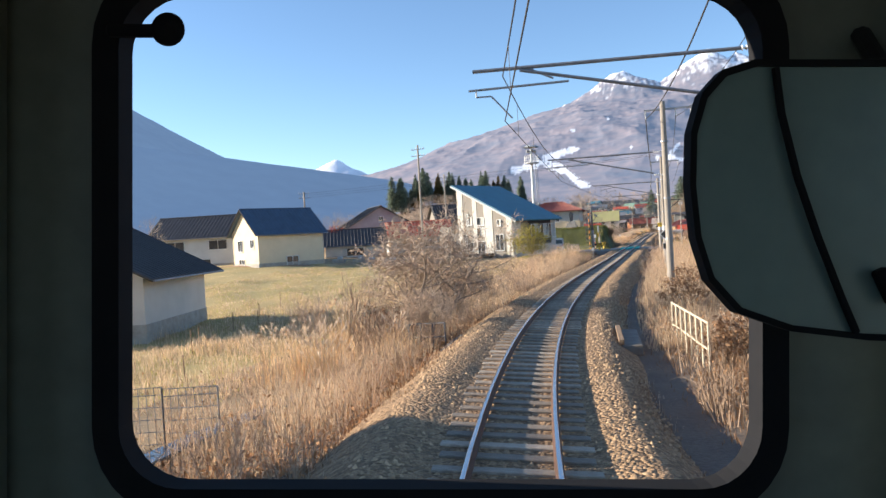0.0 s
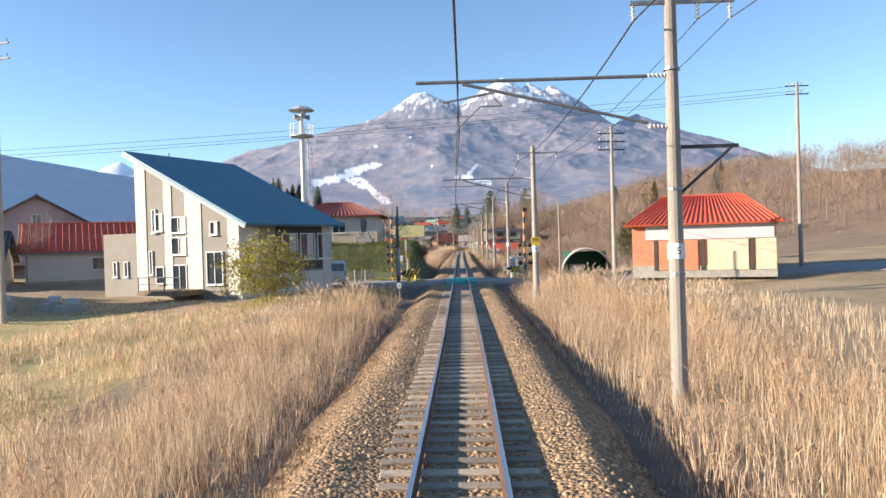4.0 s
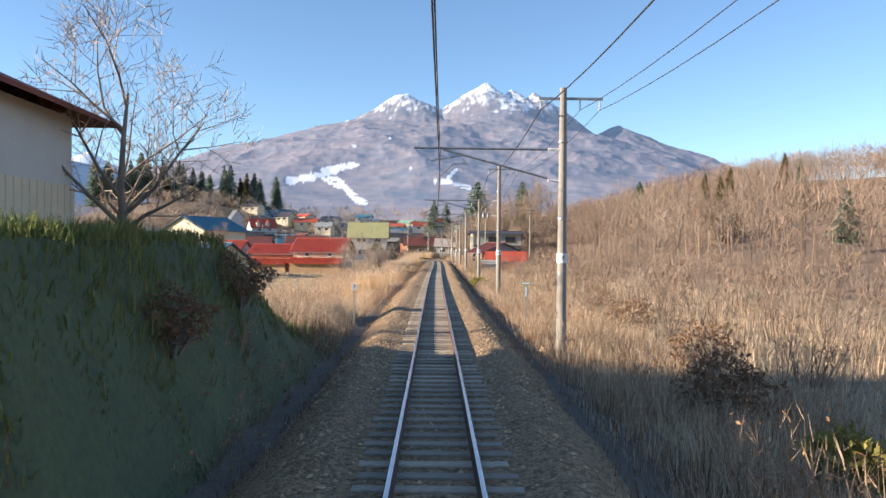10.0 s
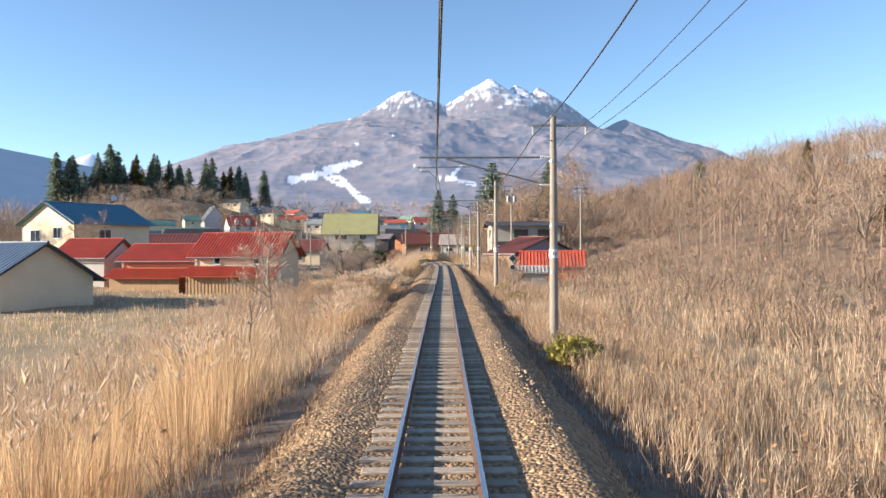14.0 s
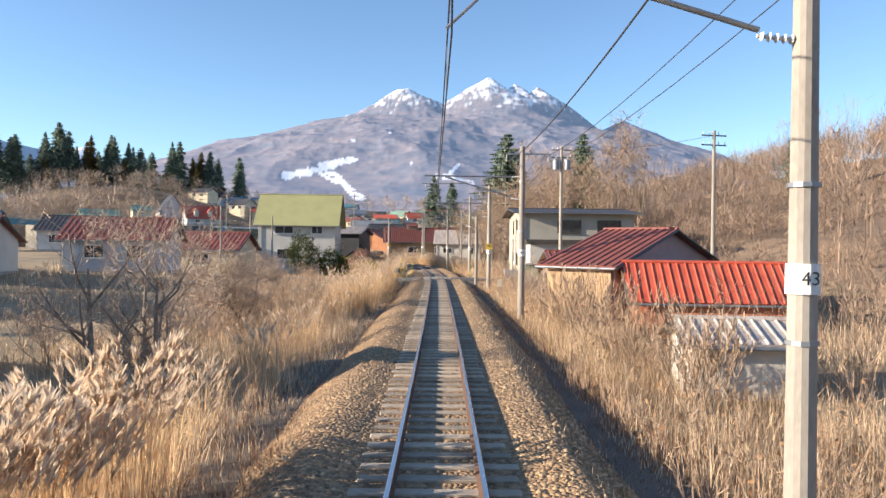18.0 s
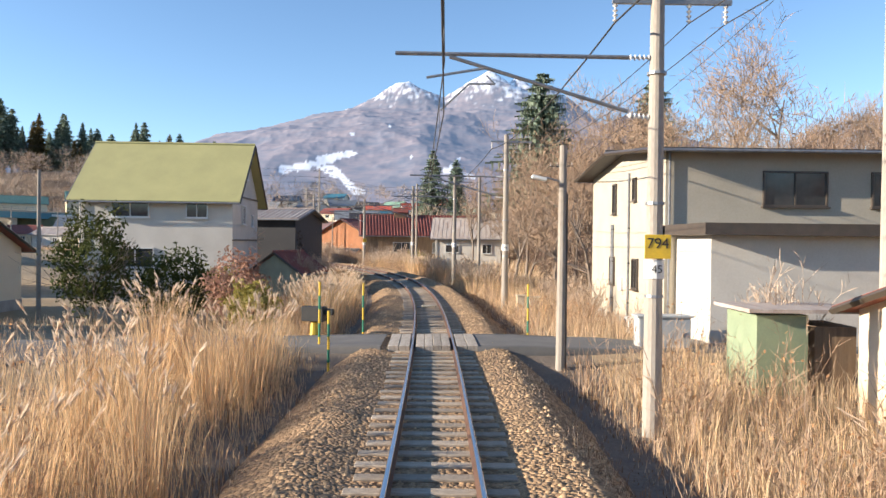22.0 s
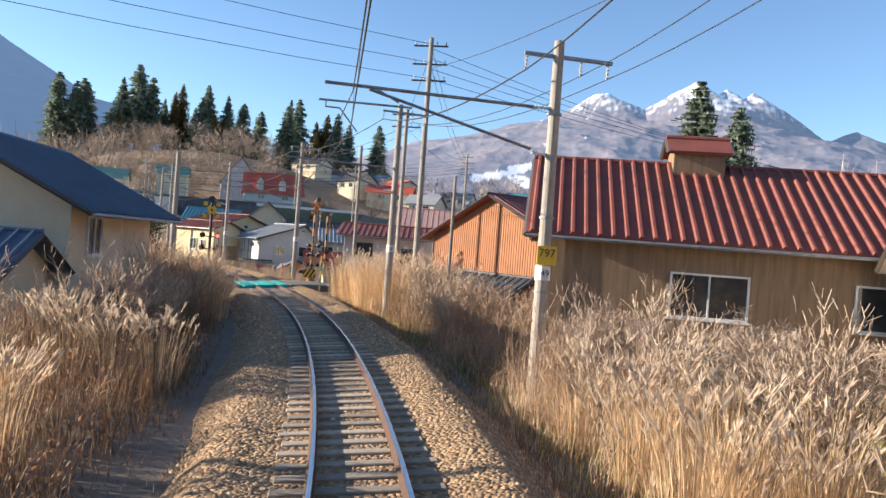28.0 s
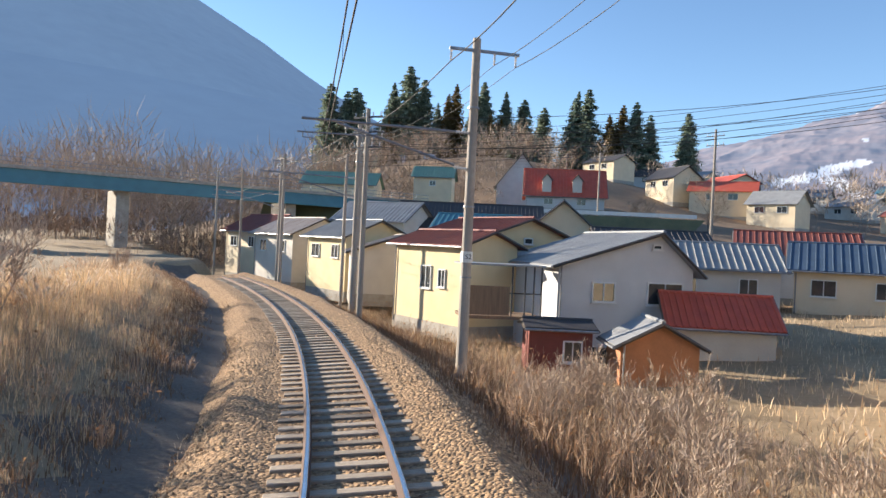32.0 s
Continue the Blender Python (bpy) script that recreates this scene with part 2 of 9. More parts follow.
def thing(name, m, label, category, group="", kind=""):
    """An empty at the base of a thing, to hold its parts."""
    ob = new(name)
    ob.empty_display_size = 0.3
    ob.matrix_world = m
    return tagged(ob, label, category, group, kind)


def box(bm, c, s, rz=0.0, bevel=0.0, rx=0.0, ry=0.0):
    m = pose(c[0], c[1], c[2], rx, ry, rz) @ Matrix.Diagonal((s[0], s[1], s[2], 1))
    r = bmesh.ops.create_cube(bm, size=1, matrix=m)
    if bevel:
        es = list({e for v in r["verts"] for e in v.link_edges})
        bmesh.ops.bevel(bm, geom=es, offset=bevel, segments=1, affect='EDGES')
    return bm


def tube(bm, a, b, r0, r1=None, n=8):
    a, b = Vector(a), Vector(b)
    d = b - a
    m = Matrix.Translation((a + b) / 2) @ d.to_track_quat('Z', 'Y').to_matrix().to_4x4()
    bmesh.ops.create_cone(bm, cap_ends=True, segments=n, radius1=r0, radius2=r0 if r1 is None else r1, depth=d.length, matrix=m)
    return bm


def polytube(bm, pts, r, n=6):
    for a, b in zip(pts[:-1], pts[1:]):
        tube(bm, a, b, r, r, n)
    return bm


def poly(bm, pts):
    return bm.faces.new([bm.verts.new(p) for p in pts])


def slab(bm, quad, t):
    """A plate of thickness t hanging below the four given corners."""
    q = [Vector(p) for p in quad]
    n = (q[1] - q[0]).cross(q[3] - q[0]).normalized()
    lo = [p - n * t for p in q]
    v = [bm.verts.new(p) for p in q + lo]
    for f in ((0, 1, 2, 3), (7, 6, 5, 4), (0, 4, 5, 1), (1, 5, 6, 2), (2, 6, 7, 3), (3, 7, 4, 0)):
        bm.faces.new([v[i] for i in f])
    return bm


def B():
    return bmesh.new()


def mesh_np(name, verts, faces, material, smooth=False, mat_index=None):
    """A mesh from arrays: verts (n, 3) and faces (m, k) of one size k."""
    me = bpy.data.meshes.new(name)
    k = faces.shape[1]
    me.vertices.add(len(verts))
    me.vertices.foreach_set("co", np.ascontiguousarray(verts, dtype=np.float32).ravel())
    me.loops.add(faces.size)
    me.loops.foreach_set("vertex_index", np.ascontiguousarray(faces, dtype=np.int32).ravel())
    me.polygons.add(len(faces))
    me.polygons.foreach_set("loop_start", np.arange(0, faces.size, k, dtype=np.int32))
    me.polygons.foreach_set("loop_total", np.full(len(faces), k, dtype=np.int32))
    for m in (material if isinstance(material, (list, tuple)) else [material]):
        me.materials.append(m)
    if mat_index is not None:
        me.polygons.foreach_set("material_index", np.ascontiguousarray(mat_index, dtype=np.int32))
    me.update(calc_edges=True)
    if smooth:
        me.shade_smooth()
    me.validate()
    return me


RNG = np.random.default_rng(7)

# ---- the line of the track: bends in 1/100 m every 10 m ----
BENDS = (-0.9984, -0.9984, -0.8968, -0.7926, -0.6801, -0.5300, -0.3609, -0.1987, -0.0133, 0.0575, 0.0016, -0.0078, 0.0040, 0.0092, 0.0095,
         0.0073, 0.0038, -0.0085, -0.0191, -0.0148, -0.0155, -0.0148, -0.0116, 0.0049, 0.0257, 0.0244, 0.0129, 0.0120, 0.1067, 0.2125,
         0.4130, 0.6538, 0.8327, 0.9194, 0.8435, 0.7324, 0.7850, 0.9255, 0.9244, 0.8362, 0.7389, 0.68, 0.64, 0.6, 0.5)
S_A, S_STEP = -90.0, 0.5
SS = np.arange(S_A, 351, S_STEP)
_c = np.interp(SS, S_A + 10.0 * np.arange(len(BENDS)), BENDS) / 100
_h = np.cumsum(_c) * S_STEP
_h -= np.interp(90, SS, _h)
_x, _y = np.cumsum(-np.sin(_h)) * S_STEP, np.cumsum(np.cos(_h)) * S_STEP
TX, TY, TH = _x - np.interp(0, SS, _x), _y - np.interp(0, SS, _y), _h
CANT = np.interp(SS, (-90, -60, -40, -8, 190, 225, 240, 351), (4.0, 4.0, 3.4, 0, 0, -3.6, -4.0, -3.4))  # right-hand bends lean right


def on_track(s, off=0.0, z=0.0):
    """A point beside the track: s metres along, off metres to its right, z over the rail heads."""
    x, y, h = np.interp(s, SS, TX), np.interp(s, SS, TY), np.interp(s, SS, TH)
    return (x + np.cos(h) * off, y + np.sin(h) * off, z)


def heading(s):
    return math.degrees(np.interp(s, SS, TH))


def rail_z(s, off):
    return -off * np.sin(np.radians(np.interp(s, SS, CANT)))


def beside(px, py):
    """Nearest s and signed offset of points from the track."""
    px, py = np.atleast_1d(px).astype(float), np.atleast_1d(py).astype(float)
    s, o = np.empty(len(px)), np.empty(len(px))
    for i in range(0, len(px), 20000):
        dx = px[i:i + 20000, None] - TX[None, ::4]
        dy = py[i:i + 20000, None] - TY[None, ::4]
        k = np.argmin(dx * dx + dy * dy, 1)
        r = np.arange(len(k))
        h = TH[::4][k]
        s[i:i + 20000] = SS[::4][k] + (-np.sin(h) * dx[r, k] + np.cos(h) * dy[r, k]) * (np.abs(dx[r, k]) + np.abs(dy[r, k]) < 60)
        side = np.cos(h) * dx[r, k] + np.sin(h) * dy[r, k]
        o[i:i + 20000] = np.sign(side + 1e-9) * np.hypot(dx[r, k], dy[r, k])
    return s, o


LV_S = (-90, -45, -20, 5, 25, 30, 40, 44.6, 48.4, 58, 64, 80, 120, 180, 192, 199, 206, 225, 250, 272, 284, 292, 310, 351)
LV_L = (-1.3, -1.3, -1.0, -0.4, -0.2, -0.2, -0.2, -0.1, 3.0, 2.9, 0.4, -1.1, -1.3, -1.1, -0.3, -0.3, -0.8, -0.8, -0.6, -0.3, -0.15, -0.2, 0.2, 0.6)
LV_R = (-0.9, -0.8, -0.6, -0.6, -0.35, -0.25, -0.25, -0.5, -0.8, -1.0, -1.0, -1.1, -1.0, -0.9, -0.4, -0.4, -0.8, -0.9, -0.8, -0.5, -0.2, -0.9, -2.2, -2.6)


def hump(x, y, cx, cy, rx, ry, h):
    return h * np.exp(-(((x - cx) / rx) ** 2 + ((y - cy) / ry) ** 2))


def ground_z(px, py):
    px, py = np.atleast_1d(px).astype(float), np.atleast_1d(py).astype(float)
    s, o = beside(px, py)
    left, right = np.interp(s, LV_S, LV_L), np.interp(s, LV_S, LV_R)
    side = np.where(o < 0, left, right)
    a = np.abs(o)
    steep = np.where((o < 0) & (s > 44.5) & (s < 70), 4.7, 6.2)
    near = np.where((o < 0) & (s > 44.5) & (s < 70), 3.3, 2.7)
    k = np.clip((a - near) / (steep - near), 0, 1)
    k = k * k * (3 - 2 * k)
    flat = sum(np.clip(1 - np.maximum(np.abs(s - c) - w, 0) / 2.0, 0, 1) for c, w in ((34.4, 4.5), (196, 1.4), (286.8, 2.6)))
    z = (-0.62 + 0.4 * flat) * (1 - k) + (side * (1 - flat * (a < 14)) - 0.2 * flat * (a < 14)) * k
    wob = 0.10 * np.sin(px * 0.9 + 1.3 * np.sin(py * 0.31)) * np.sin(py * 0.7 + px * 0.2) + 0.22 * np.sin(px * 0.13 + 2) * np.sin(py * 0.11)
    z += wob * np.clip((a - 4) / 4, 0, 1) * np.where((s > 27) & (s < 41) & (a < 20), 0.2, 1)
    far = np.clip((a - 12) / 20, 0, 1)
    z += far * (hump(px, py, 115, 300, 70, 130, 24) + hump(px, py, 160, 120, 80, 120, 16)
                + hump(px, py, -140, 440, 70, 42, 19) + hump(px, py, -100, 405, 50, 32, 4)
                + hump(px, py, 20, 420, 90, 80, 7) + hump(px, py, -40, 540, 110, 70, 21) + hump(px, py, -180, 490, 90, 60, 18))
    z += far * (1.6 * np.clip((-px - 18) / 30, 0, 1) * np.clip((py - 120) / 60, 0, 1) * np.clip((300 - py) / 60, 0, 1))
    z += far * 0.9 * np.clip((-px - 14) / 25, 0, 1) * np.clip((py + 20) / 30, 0, 1) * np.clip((60 - py) / 20, 0, 1)
    dist = np.hypot(px + 20, py - 150)
    z += np.clip((dist - 330) / 1200, 0, 1) ** 1.2 * 70
    return z


def axis_marks(parts):
    return np.unique(np.concatenate([np.linspace(a, b, n) for a, b, n in parts]))


GXS = axis_marks(((-6000, -900, 14), (-900, -220, 18), (-220, -90, 40), (-90, 40, 118), (40, 200, 40), (200, 900, 18), (900, 6000, 14)))
GYS = axis_marks(((-3000, -300, 12), (-300, -90, 24), (-90, 360, 330), (360, 560, 60), (560, 1200, 20), (1200, 6000, 14)))
gx, gy = np.meshgrid(GXS, GYS)
gz = ground_z(gx.ravel(), gy.ravel())
_gv = np.stack([gx.ravel(), gy.ravel(), gz], 1)
_nx, _ny = len(GXS), len(GYS)
_i = (np.arange(_ny - 1)[:, None] * _nx + np.arange(_nx - 1)[None, :]).ravel()
_gf = np.stack([_i, _i + 1, _i + 1 + _nx, _i + _nx], 1)
_gc = _gv[_gf].mean(1)
_wood = (_gc[:, 2] > 3.2) | ((_gc[:, 0] > 9) & (_gc[:, 1] > 212) & (_gc[:, 1] < 270)) | ((_gc[:, 0] > 26) & (_gc[:, 1] > 60) & (_gc[:, 1] < 600))
_bs, _bo = beside(_gc[:, 0], _gc[:, 1])
_mi = np.where((_gc[:, 0] < -9) & (_gc[:, 0] > -70) & (_gc[:, 1] < 16), 4, _wood.astype(int))
_mi = np.where(np.abs(_bo) < 4.4, 2, _mi)
_mi = np.where((_bo < -3.0) & (_bo > -20) & (_bs > 40) & (_bs < 70), 3, _mi)
ground = new("ground", mesh_np("ground", _gv, _gf, [M_GROUND, M_LITTER, M_SOIL, M_BANK, M_FIELD], smooth=True, mat_index=_mi))
tagged(ground, "dry winter fields and grassy embankment beside the track", "ground", kind="structure")

# ---- ballast bed, swept along the track ----
PROFILE = ((-3.2, -0.84), (-2.55, -0.45), (-1.95, -0.10), (-1.65, -0.07), (-1.25, -0.15), (-1.05, -0.18), (-0.62, -0.188), (-0.5, -0.188), (0.5, -0.188), (0.62, -0.188), (1.05, -0.18), (1.25, -0.15), (1.65, -0.06), (1.95, -0.10), (2.5, -0.46), (3.15, -0.86))
bs = np.arange(S_A, 350, 1.0)
_bv = []
for s_ in bs:
    for o_, z_ in PROFILE:
        rough = 0.05 * noise.noise((s_ * 0.35, o_ * 1.7, 3.1)) + 0.04 * noise.noise((s_ * 1.3, o_ * 3, 8.0))
        far_out = 1.0 if abs(o_) > 1.3 else 0.2
        if abs(o_) > 1.1 and 30.6 < s_ < 37.7:   # dug out under the level crossing
            z_ -= 0.12
        _bv.append(on_track(s_, o_ + 0.25 * far_out * noise.noise((s_ * 0.2, o_, 0)) * (abs(o_) > 1.6), z_ + rough * far_out + rail_z(s_, o_)))
_k = len(PROFILE)
_i = (np.arange(len(bs) - 1)[:, None] * _k + np.arange(_k - 1)[None, :]).ravel()
ballast = new("ballast_bed", mesh_np("ballast_bed", np.array(_bv), np.stack([_i, _i + 1, _i + 1 + _k, _i + _k], 1), M_BALLAST, smooth=True))
tagged(ballast, "bed of brown crushed stone under the single track", "ballast", kind="structure")


def tops(n, s0, s1, o0, o1):
    """n random places on the ballast between two offsets."""
    s = RNG.uniform(s0, s1, n)
    o = RNG.uniform(o0, o1, n)
    z = np.interp(o, [p[0] for p in PROFILE], [p[1] for p in PROFILE])
    x, y, h = np.interp(s, SS, TX), np.interp(s, SS, TY), np.interp(s, SS, TH)
    zz = z - o * np.sin(np.radians(np.interp(s, SS, CANT)))
    return np.stack([x + np.cos(h) * o, y + np.sin(h) * o, zz], 1)


def stones(name, places, size, material):
    """Loose angular stones, joined."""
    octa = np.array([(1, 0, 0), (0, 1, 0), (-1, 0, 0), (0, -1, 0), (0, 0, 0.9)], float)
    fc = np.array([(0, 1, 4), (1, 2, 4), (2, 3, 4), (3, 0, 4)])
    n = len(places)
    sz = RNG.uniform(0.5, 1.3, (n, 1, 1)) * size
    v = octa[None] * RNG.uniform(0.55, 1.25, (n, 5, 3)) * sz
    a = RNG.uniform(0, 6.28, n)
    c, s = np.cos(a)[:, None], np.sin(a)[:, None]
    vx, vy = v[..., 0] * c - v[..., 1] * s, v[..., 0] * s + v[..., 1] * c
    v = np.stack([vx, vy, v[..., 2]], -1) + places[:, None, :]
    f = fc[None] + 5 * np.arange(n)[:, None, None]
    return new(name, mesh_np(name, v.reshape(-1, 3), f.reshape(-1, 3), material))


_pl = np.concatenate([tops(24000, -75, 320, -2.7, -1.12), tops(24000, -75, 320, 1.12, 2.7), tops(5000, -75, 320, -0.45, 0.45)])
_pl[:, 2] -= 0.006
tagged(stones("ballast_stones", _pl, 0.043, M_STONE), "loose crushed stones on the ballast shoulders", "stones", kind="stuff")

# ---- rails and sleepers: panels of twenty-five metres ----
RAIL_SEC = ((-0.062, -0.150), (0.062, -0.150), (0.062, -0.138), (0.010, -0.120), (0.009, -0.042), (0.032, -0.034), (0.032, -0.006), (0.024, 0.0), (-0.024, 0.0), (-0.032, -0.006), (-0.032, -0.034), (-0.009, -0.042), (-0.010, -0.120), (-0.062, -0.138))
SLEEPER_GAP = 0.52


def rail_mesh(s0, s1, side):
    k = len(RAIL_SEC)
    ss = np.linspace(s0 + 0.006, s1 - 0.006, 14)
    v = []
    for s in ss:
        for o, z in RAIL_SEC:
            v.append(on_track(s, 0.565 * side + o, z + float(rail_z(s, 0.565 * side))))
    i = np.arange(len(ss) - 1)[:, None] * k
    j = np.arange(k)[None, :]
    f = np.stack([(i + j), (i + (j + 1) % k), (i + k + (j + 1) % k), (i + k + j)], -1).reshape(-1, 4)
    mi = np.tile(np.array([1 if n in (6, 7, 8) else 0 for n in range(k)]), len(ss) - 1)
    return mesh_np("rail", np.array(v), f[:, ::-1], [M_RAIL_SIDE, M_RAIL_TOP], mat_index=mi)


def sleeper_mesh(w, l, h):
    bm = B()
    box(bm, (0, 0, -h / 2), (l, w, h), bevel=0.012)
    me = bpy.data.meshes.new("sleeper")
    bm.to_mesh(me)
    bm.free()
    me.materials.append(M_SLEEPER)
    return me


SLEEPERS = [sleeper_mesh(0.20, 2.1, 0.14), sleeper_mesh(0.215, 2.06, 0.14), sleeper_mesh(0.19, 2.14, 0.14)]
for n_ in range(17):
    s0 = -80 + 25 * n_
    sec = thing("railway_track", Matrix.Identity(4), "rusty steel rails on weathered timber sleepers", "railway track", "lengths of track")
    for side in (-1, 1):
        r_ = new("rail", rail_mesh(s0, s0 + 25, side))
        r_.parent = sec
        r_["label"] = "rail with a polished head and rusty sides"
    for q_ in range(int(25 / SLEEPER_GAP)):
        s_ = s0 + (q_ + 0.5) * SLEEPER_GAP
        ob = new("sleeper", SLEEPERS[(q_ * 7 + n_) % 3])
        x_, y_, z_ = on_track(s_, random.uniform(-0.04, 0.04), -0.152)
        ob.matrix_world = pose(x_, y_, z_, 0, float(np.interp(s_, SS, CANT)), heading(s_) + random.uniform(-1.2, 1.2))
        ob.parent = sec

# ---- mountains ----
# distance haze and bluish slope shade are mixed into the mountains' base colours
M_MT = surf("hazed_winter_mountain", (0.27, 0.215, 0.21), (0.125, 0.135, 0.165), rough=1.0, scale=0.0045, fine=0.022, bump=0.22, dist=10.0, spec=0.0, mixfine=0.5)
M_MTWOOD = surf("hazed_wooded_mountain", (0.26, 0.30, 0.34), (0.21, 0.25, 0.29), rough=1.0, scale=0.004, fine=0.04, bump=0.3, dist=10.0, spec=0.0)
for m_, c_, e_ in ((M_MT, (0.36, 0.55, 0.88), 0.105), (M_MTWOOD, (0.36, 0.55, 0.88), 0.115)):   # faint blue glow imitating air light of the far distance
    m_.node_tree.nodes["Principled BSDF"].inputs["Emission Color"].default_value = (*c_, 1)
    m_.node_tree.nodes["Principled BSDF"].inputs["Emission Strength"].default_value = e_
for m_ in (M_MT, M_MTWOOD):   # lying snow
    nt_ = m_.node_tree
    b_ = nt_.nodes["Principled BSDF"]
    at_ = nt_.nodes.new("ShaderNodeAttribute")
    at_.attribute_name = "snow_cover"
    mx_ = nt_.nodes.new("ShaderNodeMix")
    mx_.data_type = 'RGBA'
    nt_.links.new(at_.outputs["Fac"], mx_.inputs[0])
    nt_.links.new(b_.inputs["Base Color"].links[0].from_socket, mx_.inputs[6])
    mx_.inputs[7].default_value = (0.78, 0.78, 0.80, 1)
    nt_.links.new(mx_.outputs[2], b_.inputs["Base Color"])


def ridges(x, y, f, seed):
    out = np.zeros(len(x))
    for n in range(len(x)):
        out[n] = noise.ridged_multi_fractal((x[n] * f + seed, y[n] * f, seed * 1.7), 0.9, 2.1, 5, 1.0, 2.0)
    return out


def cone(x, y, cx, cy, h, r, p):
    d = np.hypot(x - cx, y - cy) / r
    return h * np.clip(1 - d, 0, 1) ** p


def mountain(name, label, az0, az1, naz, d0, d1, nd, shape, material, snow, seed, rough):
    az = np.radians(np.linspace(az0, az1, naz))
    dd = np.linspace(d0, d1, nd)
    a, d = np.meshgrid(az, dd)
    x, y = -np.sin(a).ravel() * d.ravel(), 100 + np.cos(a).ravel() * d.ravel()
    z = shape(x, y)
    rg = ridges(x, y, 1 / 520.0, seed) - 1.0
    z = z + rough * rg * np.clip(z / 400, 0, 1) - 12
    i = (np.arange(nd - 1)[:, None] * naz + np.arange(naz - 1)[None, :]).ravel()
    f = np.stack([i, i + naz, i + 1 + naz, i + 1], 1)
    p = np.stack([x, y, z], 1)
    me = mesh_np(name, p, f[:, ::-1], [material], smooth=True)
    me.attributes.new('snow_cover', 'FLOAT', 'POINT').data.foreach_set('value', snow(p, rg).astype(np.float32))
    ob = new(name, me)
    return tagged(ob, label, "mountain", kind="structure")


def main_shape(x, y):
    z = 0.86 * cone(x, y, 330, 4450, 1030, 3300, 1.5)
    z = np.maximum(z, cone(x, y, 300, 4420, 1010, 1800, 1.22))
    z = np.maximum(z, cone(x, y, -175, 4350, 925, 1750, 1.16))
    z = np.maximum(z, cone(x, y, 585, 4450, 975, 1300, 1.15))
    z = np.maximum(z, cone(x, y, 90, 4420, 850, 1500, 1.1))
    z = np.maximum(z, cone(x, y, 450, 4460, 1000, 1500, 1.15))
    z = np.maximum(z, cone(x, y, -175, 4380, 835, 2750, 1.02))
    z = np.maximum(z, cone(x, y, 1120, 4500, 755, 1900, 1.1))
    z = np.maximum(z, cone(x, y, 1900, 4600, 420, 2500, 1.2))
    return z


def run(u, v, ax, ay, bx, by, w):
    """Whether places on the mountain's face (angles across and up, in thousandths) lie on a strip."""
    dx, dy = bx - ax, by - ay
    t = np.clip(((u - ax) * dx + (v - ay) * dy) / (dx * dx + dy * dy), 0, 1)
    return np.hypot(u - ax - t * dx, v - ay - t * dy) < w * (0.6 + 0.4 * t) + 0.8 * np.sin(u * 0.9 + v * 0.7) * np.sin(v * 1.3 - u * 0.5)


def main_snow(p, rg):
    """Snow on the summits, the ski runs and a few drifts."""
    n = np.array([noise.noise((q[0] / 70, q[1] / 70, q[2] / 40)) + 0.8 * noise.noise((q[0] / 25, q[1] / 60, q[2] / 18)) for q in p])
    u, v = p[:, 0] / (p[:, 1] - 100) * 1000, (p[:, 2] - 3) / (p[:, 1] - 100) * 1000
    streak = np.array([noise.noise((q[0] / 16, q[1] / 60, q[2] / 55)) for q in p])
    top = p[:, 2] - 800 + 130 * n + 150 * streak + 25 * rg - 0.10 * np.abs(p[:, 0] - 330) * (p[:, 0] > 60)
    dust = np.clip(top / 130, 0, 0.95) * (p[:, 2] > 690) * (0.42 + 0.58 * (streak + 0.4 * n > -0.12))
    m = dust > 0.75
    was = m.copy()
    m |= run(u, v, -112, 116, -160, 104, 6) | run(u, v, -140, 106, -208, 90, 5 + 4 * n) | run(u, v, -168, 103, -136, 88, 7)
    m |= run(u, v, -140, 95, -110, 64, 5) | run(u, v, -118, 74, -100, 62, 4)
    m |= run(u, v, 28, 110, 14, 94, 3) | run(u, v, -12, 94, 20, 92, 3.5) | run(u, v, 14, 94, 46, 84, 3)
    m &= was | (n + 0.35 * np.sin(v * 1.5 + u * 0.35) > -0.5)
    for a, b, r in ((-116, 141, 2), (-66, 152, 2), (-36, 110, 2)):
        m |= np.hypot(u - a, v - b) < r + 3 * n
    return np.maximum(dust, 0.95 * (m & ~was))


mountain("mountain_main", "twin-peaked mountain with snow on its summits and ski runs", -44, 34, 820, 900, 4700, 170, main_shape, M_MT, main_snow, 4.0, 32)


def left_shape(x, y):
    z = cone(x, y, -1700, 950, 760, 1250, 1.05)
    z = np.maximum(z, cone(x, y, -1229, 650, 238, 1216, 0.72))
    return z * np.clip((np.hypot(x + 20, y - 150) - 300) / 350, 0, 1)


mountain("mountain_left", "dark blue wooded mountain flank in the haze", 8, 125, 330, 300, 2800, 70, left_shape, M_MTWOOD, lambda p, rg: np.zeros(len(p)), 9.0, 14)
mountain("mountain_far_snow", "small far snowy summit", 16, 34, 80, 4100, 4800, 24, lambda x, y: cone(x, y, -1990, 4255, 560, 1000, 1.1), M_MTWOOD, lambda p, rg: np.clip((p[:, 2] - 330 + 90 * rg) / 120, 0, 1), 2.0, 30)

# ---- overhead line: poles, brackets and wires ----
CONTACT_Z, MESSENGER_Z = 5.05, 5.95


def gz1(x, y):
    return float(ground_z(x, y)[0])


def insulator(bm, p, axis, length=0.32, discs=5, r=0.055):
    a = Vector(axis).normalized()
    p = Vector(p)
    for i in range(discs):
        c = p + a * (length * (i + 0.5) / discs)
        tube(bm, c - a * 0.012, c + a * 0.012, r, r * 0.6, 8)
    tube(bm, p, p + a * length, r * 0.4, None, 6)
    return bm


